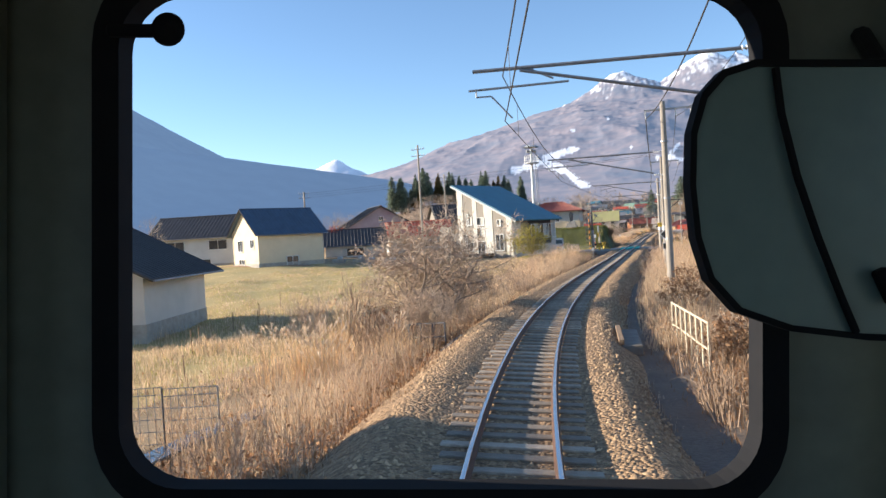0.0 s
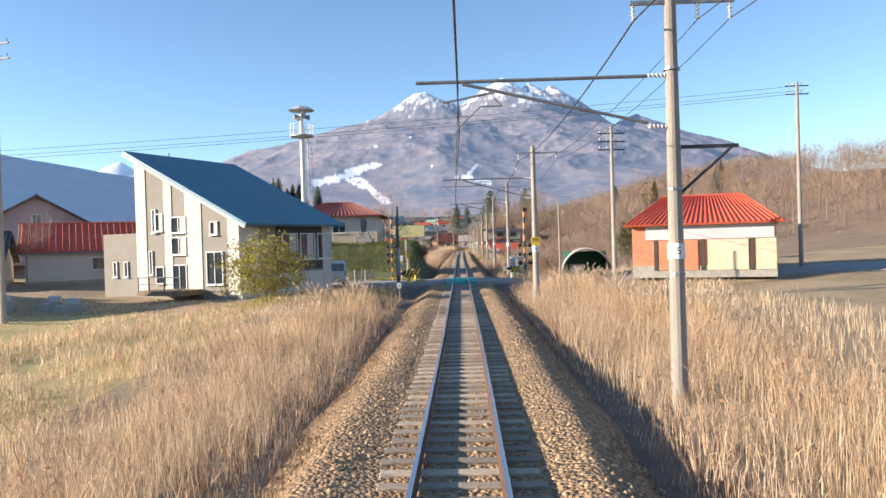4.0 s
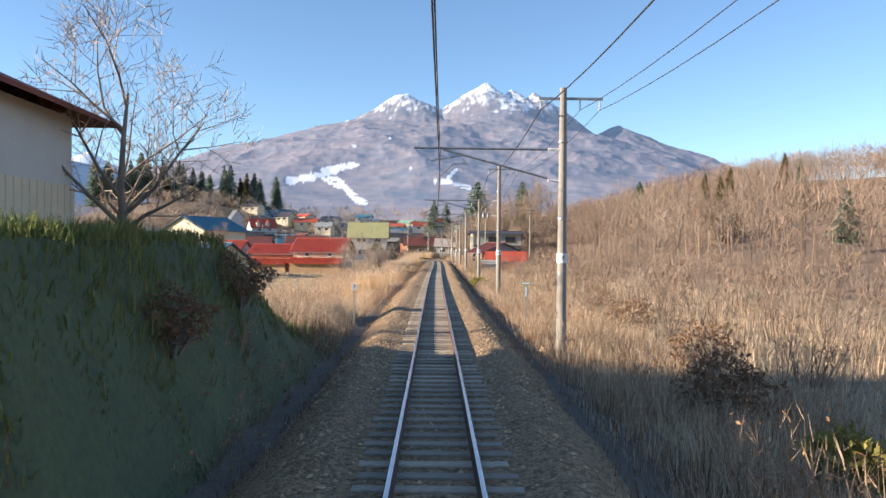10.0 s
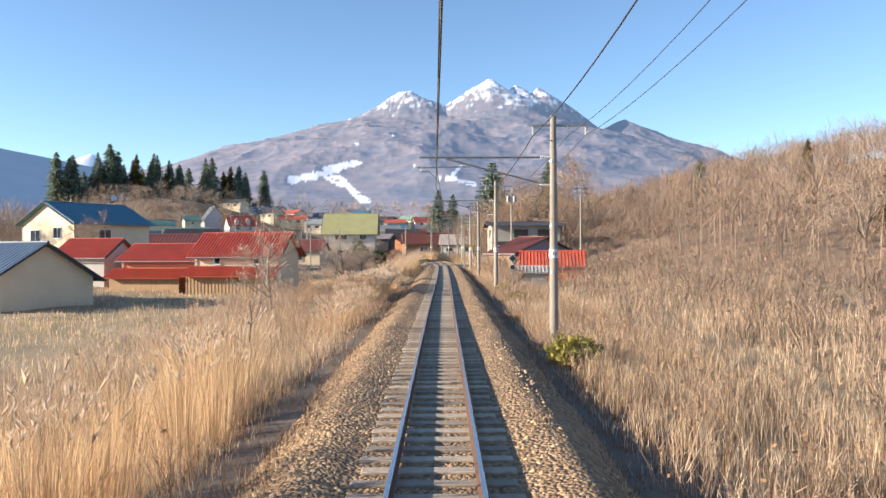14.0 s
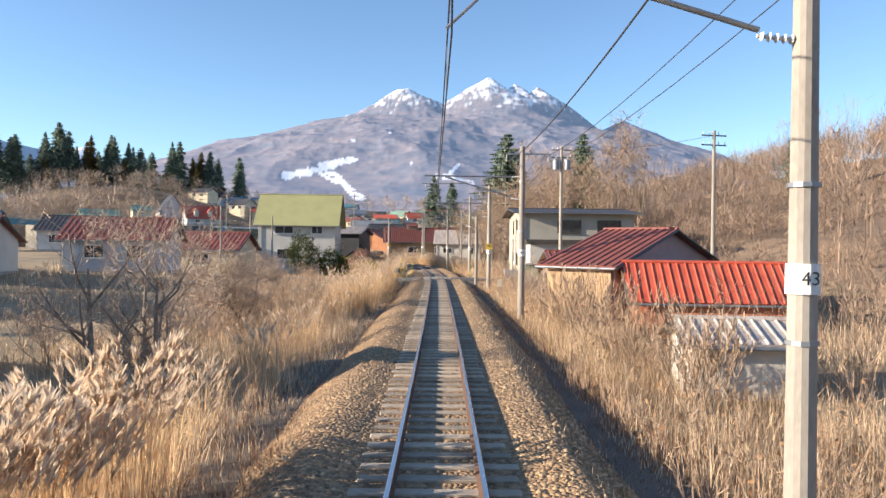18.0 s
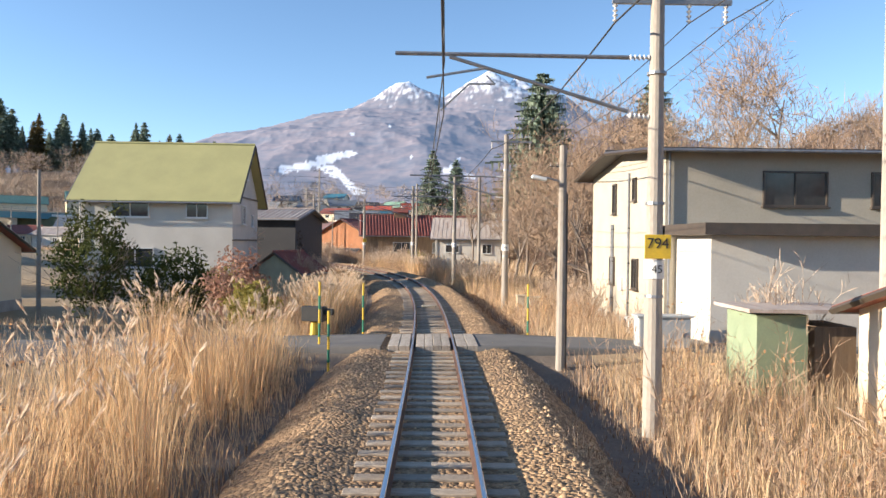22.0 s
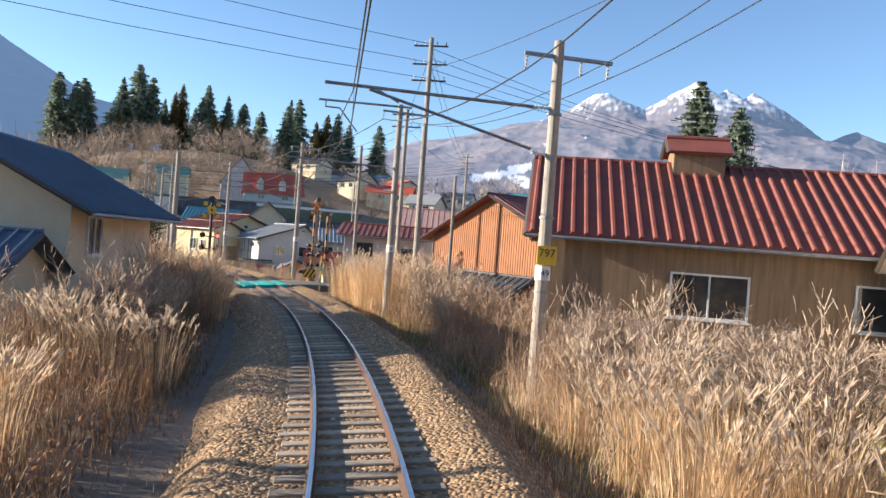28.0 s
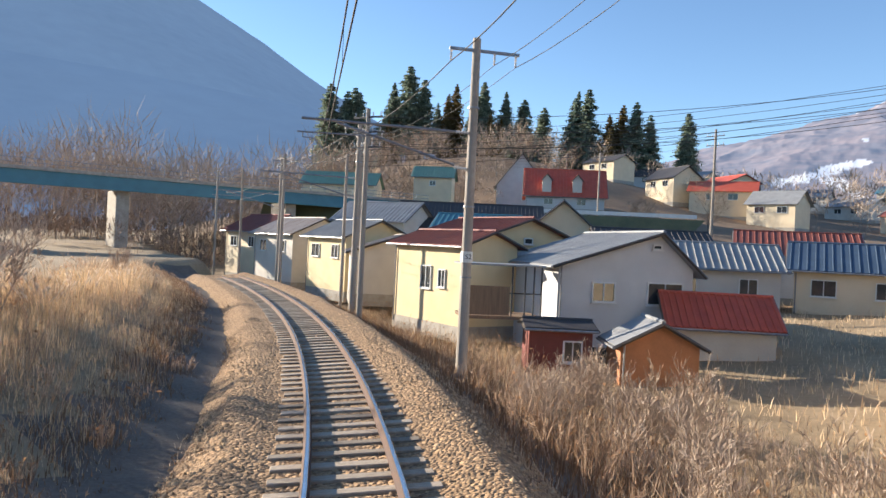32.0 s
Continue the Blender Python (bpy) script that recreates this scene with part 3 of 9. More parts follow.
def plate_text(text, parent, m, size, material):
    cu = bpy.data.curves.new("lettering", 'FONT')
    cu.body, cu.size, cu.align_x, cu.align_y, cu.extrude = text, size, 'CENTER', 'CENTER', 0.002
    ob = new("lettering_curve", cu)
    me = bpy.data.meshes.new_from_object(ob.evaluated_get(bpy.context.evaluated_depsgraph_get()))
    bpy.data.objects.remove(ob)
    me.materials.append(material)
    o2 = new("lettering", me)
    o2.parent = parent
    o2.matrix_local = m
    return o2


def line_pole(s, off, top, label="tall round concrete pole of the overhead line", arm=True, cross=True, pull=1, number="", band="", radius=0.17, lean=0.0, material=None, name="catenary_pole", cross_z=None, low_arm=False):
    """An overhead-line pole; its bracket reaches from the pole to the wire above the track."""
    x, y, _ = on_track(s, off)
    zg = gz1(x, y) - 0.15
    h = heading(s)
    t = thing(name, pose(x, y, zg, lean, 0, h), label, "utility pole", "poles beside the track")
    zt = top - zg
    part("pole", tube(B(), (0, 0, 0), (0, 0, zt), radius, radius * 0.68, 14), material or M_POLE, t)
    for z in (0.32, 0.52, 0.8):
        part("pole_band", tube(B(), (0, 0, zt * z), (0, 0, zt * z + 0.05), radius * 1.02, radius * 1.0, 12), M_STEEL, t)
    side = -1 if off > 0 else 1
    if arm:
        reach = abs(off) + 0.75
        zm = MESSENGER_Z - zg + 0.12
        x0 = side * 0.5
        part("bracket_tube", tube(B(), (x0, 0, zm), (side * reach, 0, zm + 0.02), 0.038, None, 8), M_STEEL, t)
        part("top_insulator", insulator(B(), (side * 0.12, 0, zm), (side, 0, 0), 0.4), M_INSUL, t)
        part("stay_tube", tube(B(), (side * 0.5, 0, zm - 0.95), (side * (reach - 0.95), 0, zm - 0.03), 0.034, None, 8), M_STEEL, t)
        part("stay_insulator", insulator(B(), (side * 0.12, 0, zm - 1.05), (side, 0, 0.1), 0.4), M_INSUL, t)
        bm = B()
        zc = CONTACT_Z - zg
        if pull > 0:
            tube(bm, (side * (reach - 1.9), 0, zm - 0.33), (side * (reach + 0.1), 0, zm - 0.36), 0.024, None, 6)
            polytube(bm, [(side * (reach - 0.05), 0, zm - 0.36), (side * (reach - 0.05), 0, zm - 0.5), (side * (reach - 0.35), 0, zm - 0.5), (side * (reach - 0.75), 0, zc + 0.05)], 0.017)
            tube(bm, (side * (reach - 1.6), 0, zm - 0.25), (side * (reach - 1.1), 0, zm), 0.02, None, 6)
        else:
            tube(bm, (side * (reach - 0.55), 0, zm - 0.4), (side * (reach - 1.6), 0, zm - 0.22), 0.024, None, 6)
            polytube(bm, [(side * (reach - 1.6), 0, zm - 0.35), (side * (reach - 1.75), 0, zm - 0.5), (side * (reach - 1.3), 0, zm - 0.5), (side * (reach - 0.8), 0, zc + 0.05)], 0.017)
        part("steady_arm", bm, M_STEEL, t)
    if cross:
        zx = (cross_z - zg) if cross_z else zt - 0.35
        part("crossarm", box(B(), (0.25, 0, zx), (2.1, 0.08, 0.08)), M_STEEL, t)
        for xx in (-0.75, 0.55, 1.2):
            part("hanging_insulator", insulator(B(), (xx, 0, zx - 0.04), (0, 0, -1), 0.34, 4, 0.05), M_INSUL, t)
    if low_arm:
        bm = box(B(), (0.7, 0, zt * 0.62), (1.2, 0.07, 0.07))
        tube(bm, (1.2, 0, zt * 0.62), (0.1, 0, zt * 0.62 - 0.95), 0.03)
        part("low_bracket", bm, M_STEEL_DARK, t)
    if number:
        zp = 2.75 - zg
        pl = part("number_plate", box(B(), (0, -radius - 0.03, zp), (0.46, 0.02, 0.42), bevel=0.006), M_YELLOW, t, "yellow number plate")
        plate_text(number, pl, pose(0, -radius - 0.045, zp + 0.05, 90, 0, 0), 0.26, M_BLACK)
    if band:
        zb = 2.35 - zg if number else 2.5 - zg
        pl = part("white_band", tube(B(), (0, 0, zb - 0.16), (0, 0, zb + 0.16), radius * 0.97 + 0.012, radius * 0.95 + 0.012, 14), M_WHITE, t, "white pole band")
        plate_text(band, pl, pose(0, -radius - 0.012, zb, 90, 0, 0), 0.2, M_BLACK)
    return t


POLES = [  # s along the track, offset, top height, pull of the steady arm, number, band
    (-75.0, 4.6, 8.4, -1, "", ""), (-49.6, 4.9, 8.4, 1, "", ""), (-29.8, 4.5, 8.3, 1, "", ""), (-6.0, 4.45, 7.9, -1, "", "5"), (17.2, 3.95, 7.7, 1, "793", "8"),
    (41.3, 4.15, 7.75, 1, "", "8"), (66.5, 4.15, 8.1, -1, "", "9"), (92.8, 4.35, 8.6, -1, "", "41"), (114.2, 4.2, 7.6, 1, "", "42"),
    (140.0, 3.85, 7.45, -1, "", "43"), (166.6, 3.85, 7.5, 1, "", "44"), (188.0, 3.85, 7.4, -1, "794", "45"), (211.8, 4.1, 8.2, -1, "", "46"),
    (229.5, 4.05, 7.6, -1, "", "47"), (244.3, 4.15, 8.0, -1, "", "48"), (261.2, 4.4, 7.6, 1, "797", "49"), (277.2, 4.05, 8.9, -1, "", "50"),
    (297.0, 4.4, 9.3, 1, "", "51"), (312.6, 4.1, 8.8, 1, "", "52"), (330.0, 4.2, 9.0, 1, "", ""), (349.0, 4.2, 9.0, 1, "", "")]
for s_, o_, z_, pull_, num_, band_ in POLES:
    line_pole(s_, o_, z_, pull=pull_, number=num_, band=band_, low_arm=(s_ == -6.0), label="round concrete pole of the overhead line" + (" with a yellow number plate" if num_ else " with a steel bracket"))


def sagged(a, b, sag, n=10):
    a, b = Vector(a), Vector(b)
    return [a.lerp(b, i / n) - Vector((0, 0, sag * 4 * (i / n) * (1 - i / n))) for i in range(n + 1)]


def wire(name, runs, r, label, mat_=None, cat="cable"):
    """A cable of several spans in one tube; one object each."""
    cu = bpy.data.curves.new(name, 'CURVE')
    cu.dimensions, cu.bevel_depth, cu.bevel_resolution = '3D', r, 0
    for pts in runs:
        sp = cu.splines.new('POLY')
        sp.points.add(len(pts) - 1)
        for p, q in zip(sp.points, pts):
            p.co = (*q, 1)
    ob = new(name, cu)
    me = bpy.data.meshes.new_from_object(ob.evaluated_get(bpy.context.evaluated_depsgraph_get()))
    bpy.data.objects.remove(ob)
    me.materials.append(mat_ or M_WIRE)
    o2 = new(name, me)
    return tagged(o2, label, cat)


cw, mw, dr = [], [], []
for k_, (a_, b_) in enumerate(zip(POLES[:-1], POLES[1:])):
    za, zb = -0.02 - 0.13 * a_[3], -0.02 - 0.13 * b_[3]
    pa, pb = on_track(a_[0], za, CONTACT_Z), on_track(b_[0], zb, CONTACT_Z)
    ma, mb = on_track(a_[0], za, MESSENGER_Z), on_track(b_[0], zb, MESSENGER_Z)
    cw += sagged(pa, pb, 0.02)[:-1]
    mw += sagged(ma, mb, 0.38)[:-1]
    for f_ in (0.12, 0.31, 0.5, 0.69, 0.88):
        c_ = Vector(pa).lerp(Vector(pb), f_)
        m_ = Vector(ma).lerp(Vector(mb), f_) - Vector((0, 0, 0.38 * 4 * f_ * (1 - f_)))
        dr.append([m_, c_])
contact = wire("contact_wire", [cw], 0.011, "thin contact wire over the track", cat="overhead wire")
messenger = wire("messenger_wire", [mw], 0.012, "sagging carrier wire above the contact wire", cat="overhead wire")
for a_, b_ in dr:
    part("dropper", tube(B(), a_, b_, 0.005, None, 4), M_WIRE, messenger)
for n_, (xo_, zo_, r_) in enumerate(((-0.75, -0.72, 0.022), (0.55, -0.72, 0.012), (1.2, -0.72, 0.012))):
    run_ = []
    for a_, b_ in zip(POLES[:-1], POLES[1:]):
        run_ += sagged(on_track(a_[0], a_[1] + xo_, a_[2] + zo_), on_track(b_[0], b_[1] + xo_, b_[2] + zo_), 0.45)[:-1]
    wire("feeder_cable", [run_], r_, "feeder cable strung from pole to pole", cat="cable")


def plain_pole(x, y, top, r=0.12, label="slim grey utility pole", arms=(), name="utility_pole", material=None, lean=0.0, yaw=0.0, cans=False):
    zg = gz1(x, y) - 0.15
    t = thing(name, pose(x, y, zg, lean, 0, yaw), label, "utility pole", "utility poles")
    part("pole", tube(B(), (0, 0, 0), (0, 0, top - zg), r, r * 0.7, 10), material or M_POLE, t)
    for z in arms:
        part("crossarm", box(B(), (0, 0, z - zg), (1.7, 0.07, 0.07)), M_STEEL_DARK, t)
        for xx in (-0.75, -0.3, 0.3, 0.75):
            part("pin_insulator", insulator(B(), (xx, 0, z - zg + 0.03), (0, 0, 1), 0.2, 3, 0.045), M_INSUL, t)
    if cans:
        for sx in (-0.45, 0.45):
            c = part("transformer", tube(B(), (sx, -0.1, top - zg - 1.9), (sx, -0.1, top - zg - 1.1), 0.26, None, 14), M_STEEL, t, "grey transformer can")
            part("bushing", insulator(B(), (sx, -0.1, top - zg - 1.1), (0, 0, 1), 0.25, 3, 0.05), M_INSUL, c)
    return t


NEAR_POLES = (
        (6.3, 25.0, 5.2, 0.07, (), False), (9.5, 24.0, 9.6, 0.14, (9.2, 8.7, 8.2), False), (10.1, 191.0, 10.9, 0.15, (10.6, 10.0), True),
        (17.5, 178.0, 10.2, 0.14, (9.9, 9.3), False), (9.0, 226.9, 9.4, 0.11, (8.2,), False), (-14.4, 277.0, 6.0, 0.09, (), False),
        (-2.0, 253.5, 8.9, 0.13, (), False), (-19.5, 285.0, 10.5, 0.15, (10.2, 9.5), False), (-22.5, 285.9, 8.4, 0.12, (), False),
        (-30.4, 279.3, 6.8, 0.17, (), False), (-16.6, 279.0, 12.9, 0.16, (12.5, 11.6, 10.8), False),
        (-30.0, 250.0, 9.0, 0.13, (8.6,), False))
VILLAGE_POLES = (
        (-52.5, 310.5, 9.0, 0.15, (8.6, 7.9, 7.2), False), (-67.2, 326.0, 11.2, 0.15, (10.8, 10.2, 9.5), False), (-67.8, 319.0, 8.5, 0.13, (8.2,), False),
        (-26.0, 330.0, 14.0, 0.17, (13.6, 12.9, 12.2, 11.5), False), (-60.0, 317.0, 8.0, 0.12, (), False), (-76.0, 322.0, 8.0, 0.12, (), False),
        (-90.0, 330.0, 9.0, 0.12, (), False), (-21.0, 12.0, 13.0, 0.14, (12.5, 11.8), False), (-33.0, 62.0, 14.0, 0.14, (13.5, 12.8), False),
        (-20.5, 202.0, 6.4, 0.1, (), False), (-16.5, 206.0, 5.6, 0.1, (), False), (3.4, 230.0, 7.6, 0.13, (), False), (-48.0, 350.0, 14.0, 0.15, (13.4, 12.6), False),
        (-70.0, 375.0, 16.0, 0.14, (15.4,), False), (-85.0, 395.0, 19.0, 0.14, (18.4,), False))
for x_, y_, z_, r_, arms_, cans_ in NEAR_POLES + VILLAGE_POLES:
    plain_pole(x_, y_, z_, r_, arms=arms_, cans=cans_, yaw=random.uniform(-25, 25),
               label="utility pole with crossarms and white insulators" if arms_ else "slim plain grey utility pole")


BEND_SPANS = (((-26, 330, 13.5), (-16.6, 279, 12.6), 1.2), ((-26, 330, 12.8), (-16.6, 279, 11.7), 1.2), ((-16.6, 279, 12.6), (-60, 225, 14), 1.5),
                     ((-16.6, 279, 11.7), (-60, 225, 12.8), 1.5), ((-16.6, 279, 10.9), (-60, 225, 12.0), 1.5), ((-26, 330, 13.0), (-52.5, 310.5, 8.6), 0.9), ((-26, 330, 12.0), (-52.5, 310.5, 7.9), 0.9),
                     ((-26, 330, 11.4), (-52.5, 310.5, 7.2), 0.9))
VILLAGE_SPANS = (((-52.5, 310.5, 8.6), (-67.2, 326, 10.8), 0.6), ((-52.5, 310.5, 7.9), (-67.2, 326, 10.2), 0.6),
                     ((-52.5, 310.5, 7.2), (-67.8, 319, 8.2), 0.5), ((-67.2, 326, 10.2), (-48, 350, 13.4), 0.7), ((-19.5, 285, 10.2), (-26, 330, 13.4), 0.9), ((-19.5, 285, 9.5), (-26, 330, 12.6), 0.9),
                     ((-52.5, 310.5, 8.3), (-76, 322, 7.9), 0.6), ((-76, 322, 7.9), (-90, 330, 8.9), 0.5), ((-90, 330, 8.9), (-118, 338, 9.5), 0.8),
                     ((10.1, 191, 10.6), (17.5, 178, 9.9), 0.3), ((10.1, 191, 10.5), (9.0, 226.9, 8.2), 0.6), ((-48, 350, 13.2), (-70, 375, 15.4), 0.6))
MORE_SPANS = (*(((-16.6, 279, 12.4 - 0.5 * k), (10 + 3 * k, 302, 9.0 - 0.4 * k), 0.7) for k in range(4)), *(((-67.2, 326, 10.8 - 0.35 * k), (-26, 330, 13.2 - 0.5 * k), 0.9) for k in range(4)),
                     *(((-60, 317, 7.8 - 0.3 * k), (-26, 330, 12.6 - 0.4 * k), 0.8) for k in range(3)), *(((-67.2, 326, 10.6 - 0.4 * k), (-85, 395, 18.2 - 0.4 * k), 1.0) for k in range(3)),
                     ((-16.6, 279, 12.2), (-19.5, 285, 10.2), 0.2), ((-16.6, 279, 11.4), (-2, 253.5, 8.6), 0.5), ((-2, 253.5, 8.6), (9.0, 226.9, 8.2), 0.6))
plain_pole(-45, 31, 10.4, 0.15, "utility pole with crossarms and white insulators", (10.1, 9.5))
plain_pole(25, 33, 13.8, 0.16, "utility pole with crossarms and white insulators", (13.5, 12.9))
ROAD_SPANS = (((-45, 31, 10.1), (25, 33, 13.5), 0.4), ((-45.6, 31, 9.8), (25.6, 33, 13.2), 0.5), ((-44.4, 31, 9.5), (24.4, 33, 12.9), 0.4))
for a_, b_, sag_ in ROAD_SPANS + BEND_SPANS + VILLAGE_SPANS + MORE_SPANS:
    wire("service_cable", [sagged(a_, b_, sag_)], 0.013, "black service cable strung between utility poles")

# ---- houses and sheds ----
W_WHITE = surf("white_render", (0.62, 0.58, 0.51), (0.52, 0.48, 0.42), rough=0.85, scale=0.8, fine=18, bump=0.1)
W_CREAM = surf("cream_siding", (0.72, 0.60, 0.42), (0.62, 0.51, 0.35), rough=0.8, scale=0.8, fine=18, bump=0.1)
W_YELLOW = surf("yellow_mortar", (0.74, 0.60, 0.36), (0.62, 0.49, 0.28), rough=0.85, scale=0.7, fine=20, bump=0.1)
W_GREY = surf("grey_siding", (0.58, 0.58, 0.57), (0.48, 0.48, 0.48), rough=0.8, scale=0.8, fine=20, bump=0.1)
W_TAUPE = surf("taupe_siding", (0.27, 0.24, 0.20), (0.22, 0.195, 0.165), rough=0.8, scale=0.8, fine=24, bump=0.1)
W_DARK = surf("dark_siding", (0.05, 0.05, 0.055), (0.035, 0.035, 0.04), rough=0.7, scale=1, fine=24, bump=0.1)
W_WOOD = surf("weathered_boards", (0.30, 0.20, 0.12), (0.18, 0.12, 0.075), rough=0.9, scale=2, fine=24, bump=0.3, stretch=(6, 6, 0.4))
W_TAN = surf("tan_boards", (0.50, 0.33, 0.18), (0.36, 0.23, 0.13), rough=0.85, scale=2, fine=24, bump=0.3, stretch=(6, 6, 0.4))
W_ORANGE = surf("orange_rusty_sheet", (0.47, 0.20, 0.09), (0.34, 0.15, 0.07), rough=0.8, scale=1.2, fine=18, bump=0.15)
W_SALMON = surf("salmon_wall", (0.66, 0.25, 0.13), (0.55, 0.2, 0.11), rough=0.8, scale=1.2, fine=18, bump=0.1)
W_MAROON = surf("maroon_boards", (0.22, 0.06, 0.045), (0.15, 0.045, 0.035), rough=0.85, scale=1.4, fine=20, bump=0.2)
W_GREEN = surf("mossy_green_boards", (0.22, 0.27, 0.17), (0.15, 0.19, 0.12), rough=0.85, scale=1.6, fine=20, bump=0.2)
W_LILAC = surf("pinkish_grey_sheet", (0.42, 0.34, 0.34), (0.34, 0.28, 0.29), rough=0.75, scale=1.2, fine=20, bump=0.15)
R_TEAL = surf("teal_metal_roof", (0.06, 0.20, 0.26), (0.05, 0.16, 0.21), rough=0.5, scale=1.0, fine=12)
R_RED = surf("red_roof_tiles", (0.60, 0.115, 0.06), (0.44, 0.08, 0.045), rough=0.5, scale=1.4, fine=16, bump=0.15)
R_BROWN = surf("brown_red_roof", (0.27, 0.075, 0.05), (0.17, 0.055, 0.045), rough=0.65, scale=1.4, fine=16, bump=0.15)
R_OLIVE = surf("olive_metal_roof", (0.42, 0.39, 0.17), (0.35, 0.325, 0.145), rough=0.6, scale=0.8, fine=14)
R_BLUE = surf("blue_slate_roof", (0.07, 0.11, 0.17), (0.05, 0.08, 0.12), rough=0.5, scale=1.2, fine=16)
R_GREY = surf("grey_metal_roof", (0.30, 0.31, 0.31), (0.22, 0.22, 0.225), rough=0.55, scale=1.0, fine=14)
R_DARK = surf("dark_roof", (0.06, 0.055, 0.055), (0.04, 0.038, 0.04), rough=0.6, scale=1.0, fine=14)
R_PALE = surf("pale_rusty_tin_roof", (0.52, 0.47, 0.42), (0.34, 0.25, 0.20), rough=0.6, scale=0.9, fine=10, stretch=(3, 0.5, 1))
R_PINK = surf("pinkish_roof", (0.52, 0.30, 0.24), (0.42, 0.24, 0.2), rough=0.7, scale=1.0, fine=14)
R_GREEN = surf("pale_green_roof", (0.20, 0.33, 0.25), (0.16, 0.27, 0.2), rough=0.6, scale=1.0, fine=14)
M_FRAME = surf("white_window_frame", (0.70, 0.70, 0.68), (0.6, 0.6, 0.58), rough=0.4, scale=3, fine=20)
M_FRAME_DARK = surf("bronze_window_frame", (0.09, 0.07, 0.055), (0.06, 0.05, 0.04), rough=0.4, scale=3, fine=20)
M_CURTAIN = surf("pale_curtain", (0.55, 0.52, 0.46), (0.42, 0.40, 0.35), rough=0.9, scale=3, fine=12, stretch=(8, 8, 0.5))


def rect_on(face, w, d, u, z):
    """Centre and facing turn of a spot on a wall of a w by d house."""
    return {"f": (Vector((u, -d / 2, z)), 0), "b": (Vector((-u, d / 2, z)), 180), "l": (Vector((-w / 2, -u, z)), -90), "r": (Vector((w / 2, u, z)), 90)}[face]


def ring(bm, w, h, b, y0, y1):
    """One closed rectangular frame, b wide, between two depths."""
    loops = []
    for y in (y0, y1):
        for k in (0.0, b):
            loops.append([bm.verts.new((sx * (w / 2 - k), y, sz * (h / 2 - k))) for sx, sz in ((-1, -1), (1, -1), (1, 1), (-1, 1))])
    fo, fi, bo, bi = loops
    for i in range(4):
        j = (i + 1) % 4
        bm.faces.new((fo[i], fo[j], fi[j], fi[i]))
        bm.faces.new((bo[j], bo[i], bi[i], bi[j]))
        bm.faces.new((fo[j], fo[i], bo[i], bo[j]))
        bm.faces.new((fi[i], fi[j], bi[j], bi[i]))
    return bm


def window(t, face, w, d, u, z, ww, hh, frame=None, sashes=2, curtain=False):
    c, turn = rect_on(face, w, d, u, z)
    m = Matrix.Translation(c) @ pose(0, 0, 0, 0, 0, turn)
    b = 0.06
    f = part("window", ring(B(), ww, hh, b, -0.085, 0.005), frame or M_FRAME, t)
    f.matrix_local = m
    for i in range(1, sashes):
        part("mullion", box(B(), (-ww / 2 + ww * i / sashes, -0.04, 0), (0.045, 0.07, hh - 2 * b)), frame or M_FRAME, f)
    part("sill", box(B(), (0, -0.075, -hh / 2 - 0.027), (ww + 0.1, 0.15, 0.05)), frame or M_FRAME, f)
    part("pane", box(B(), (0, -0.012, 0), (ww - 2 * b, 0.02, hh - 2 * b)), M_GLASS, f, "dark reflecting window glass")
    if curtain:
        part("curtain", box(B(), (ww * 0.2, -0.0235, 0), (ww * 0.45, 0.004, hh - 2 * b - 0.02)), M_CURTAIN, f, "pale curtain behind the glass")
    return f


def roof_plane(t, a, b, c, d, material, ribs, thick=0.12, rib_r=0.035, name="roof"):
    """One slope with eave a-b and ridge d-c, its ribs folded out of the same sheet from eave to ridge."""
    a, b, c, d = (Vector(p) for p in (a, b, c, d))
    up = (b - a).cross(d - a).normalized()
    L = (b - a).length
    us = [(0.0, 0.0)]
    if ribs:
        n = max(2, int(L / ribs))
        e = rib_r * 1.1 / L
        for i in range(n):
            m = (i + 0.5) / n
            us += [(m - e, 0.0), (m - e * 0.45, rib_r * 1.4), (m + e * 0.45, rib_r * 1.4), (m + e, 0.0)]
    us.append((1.0, 0.0))
    bm = B()
    lo = [bm.verts.new(a.lerp(b, u) + up * h) for u, h in us]
    hi = [bm.verts.new(d.lerp(c, u) + up * h) for u, h in us]
    for i in range(len(us) - 1):
        bm.faces.new((lo[i], lo[i + 1], hi[i + 1], hi[i]))
    q = [bm.verts.new(p - up * thick) for p in (a, b, c, d)]
    bm.faces.new(q[::-1])
    bm.faces.new([q[0], q[1]] + lo[::-1])
    bm.faces.new([q[2], q[3]] + hi)
    bm.faces.new((lo[-1], q[1], q[2], hi[-1]))
    bm.faces.new((q[0], lo[0], hi[0], q[3]))
    return part(name, bm, material, t)


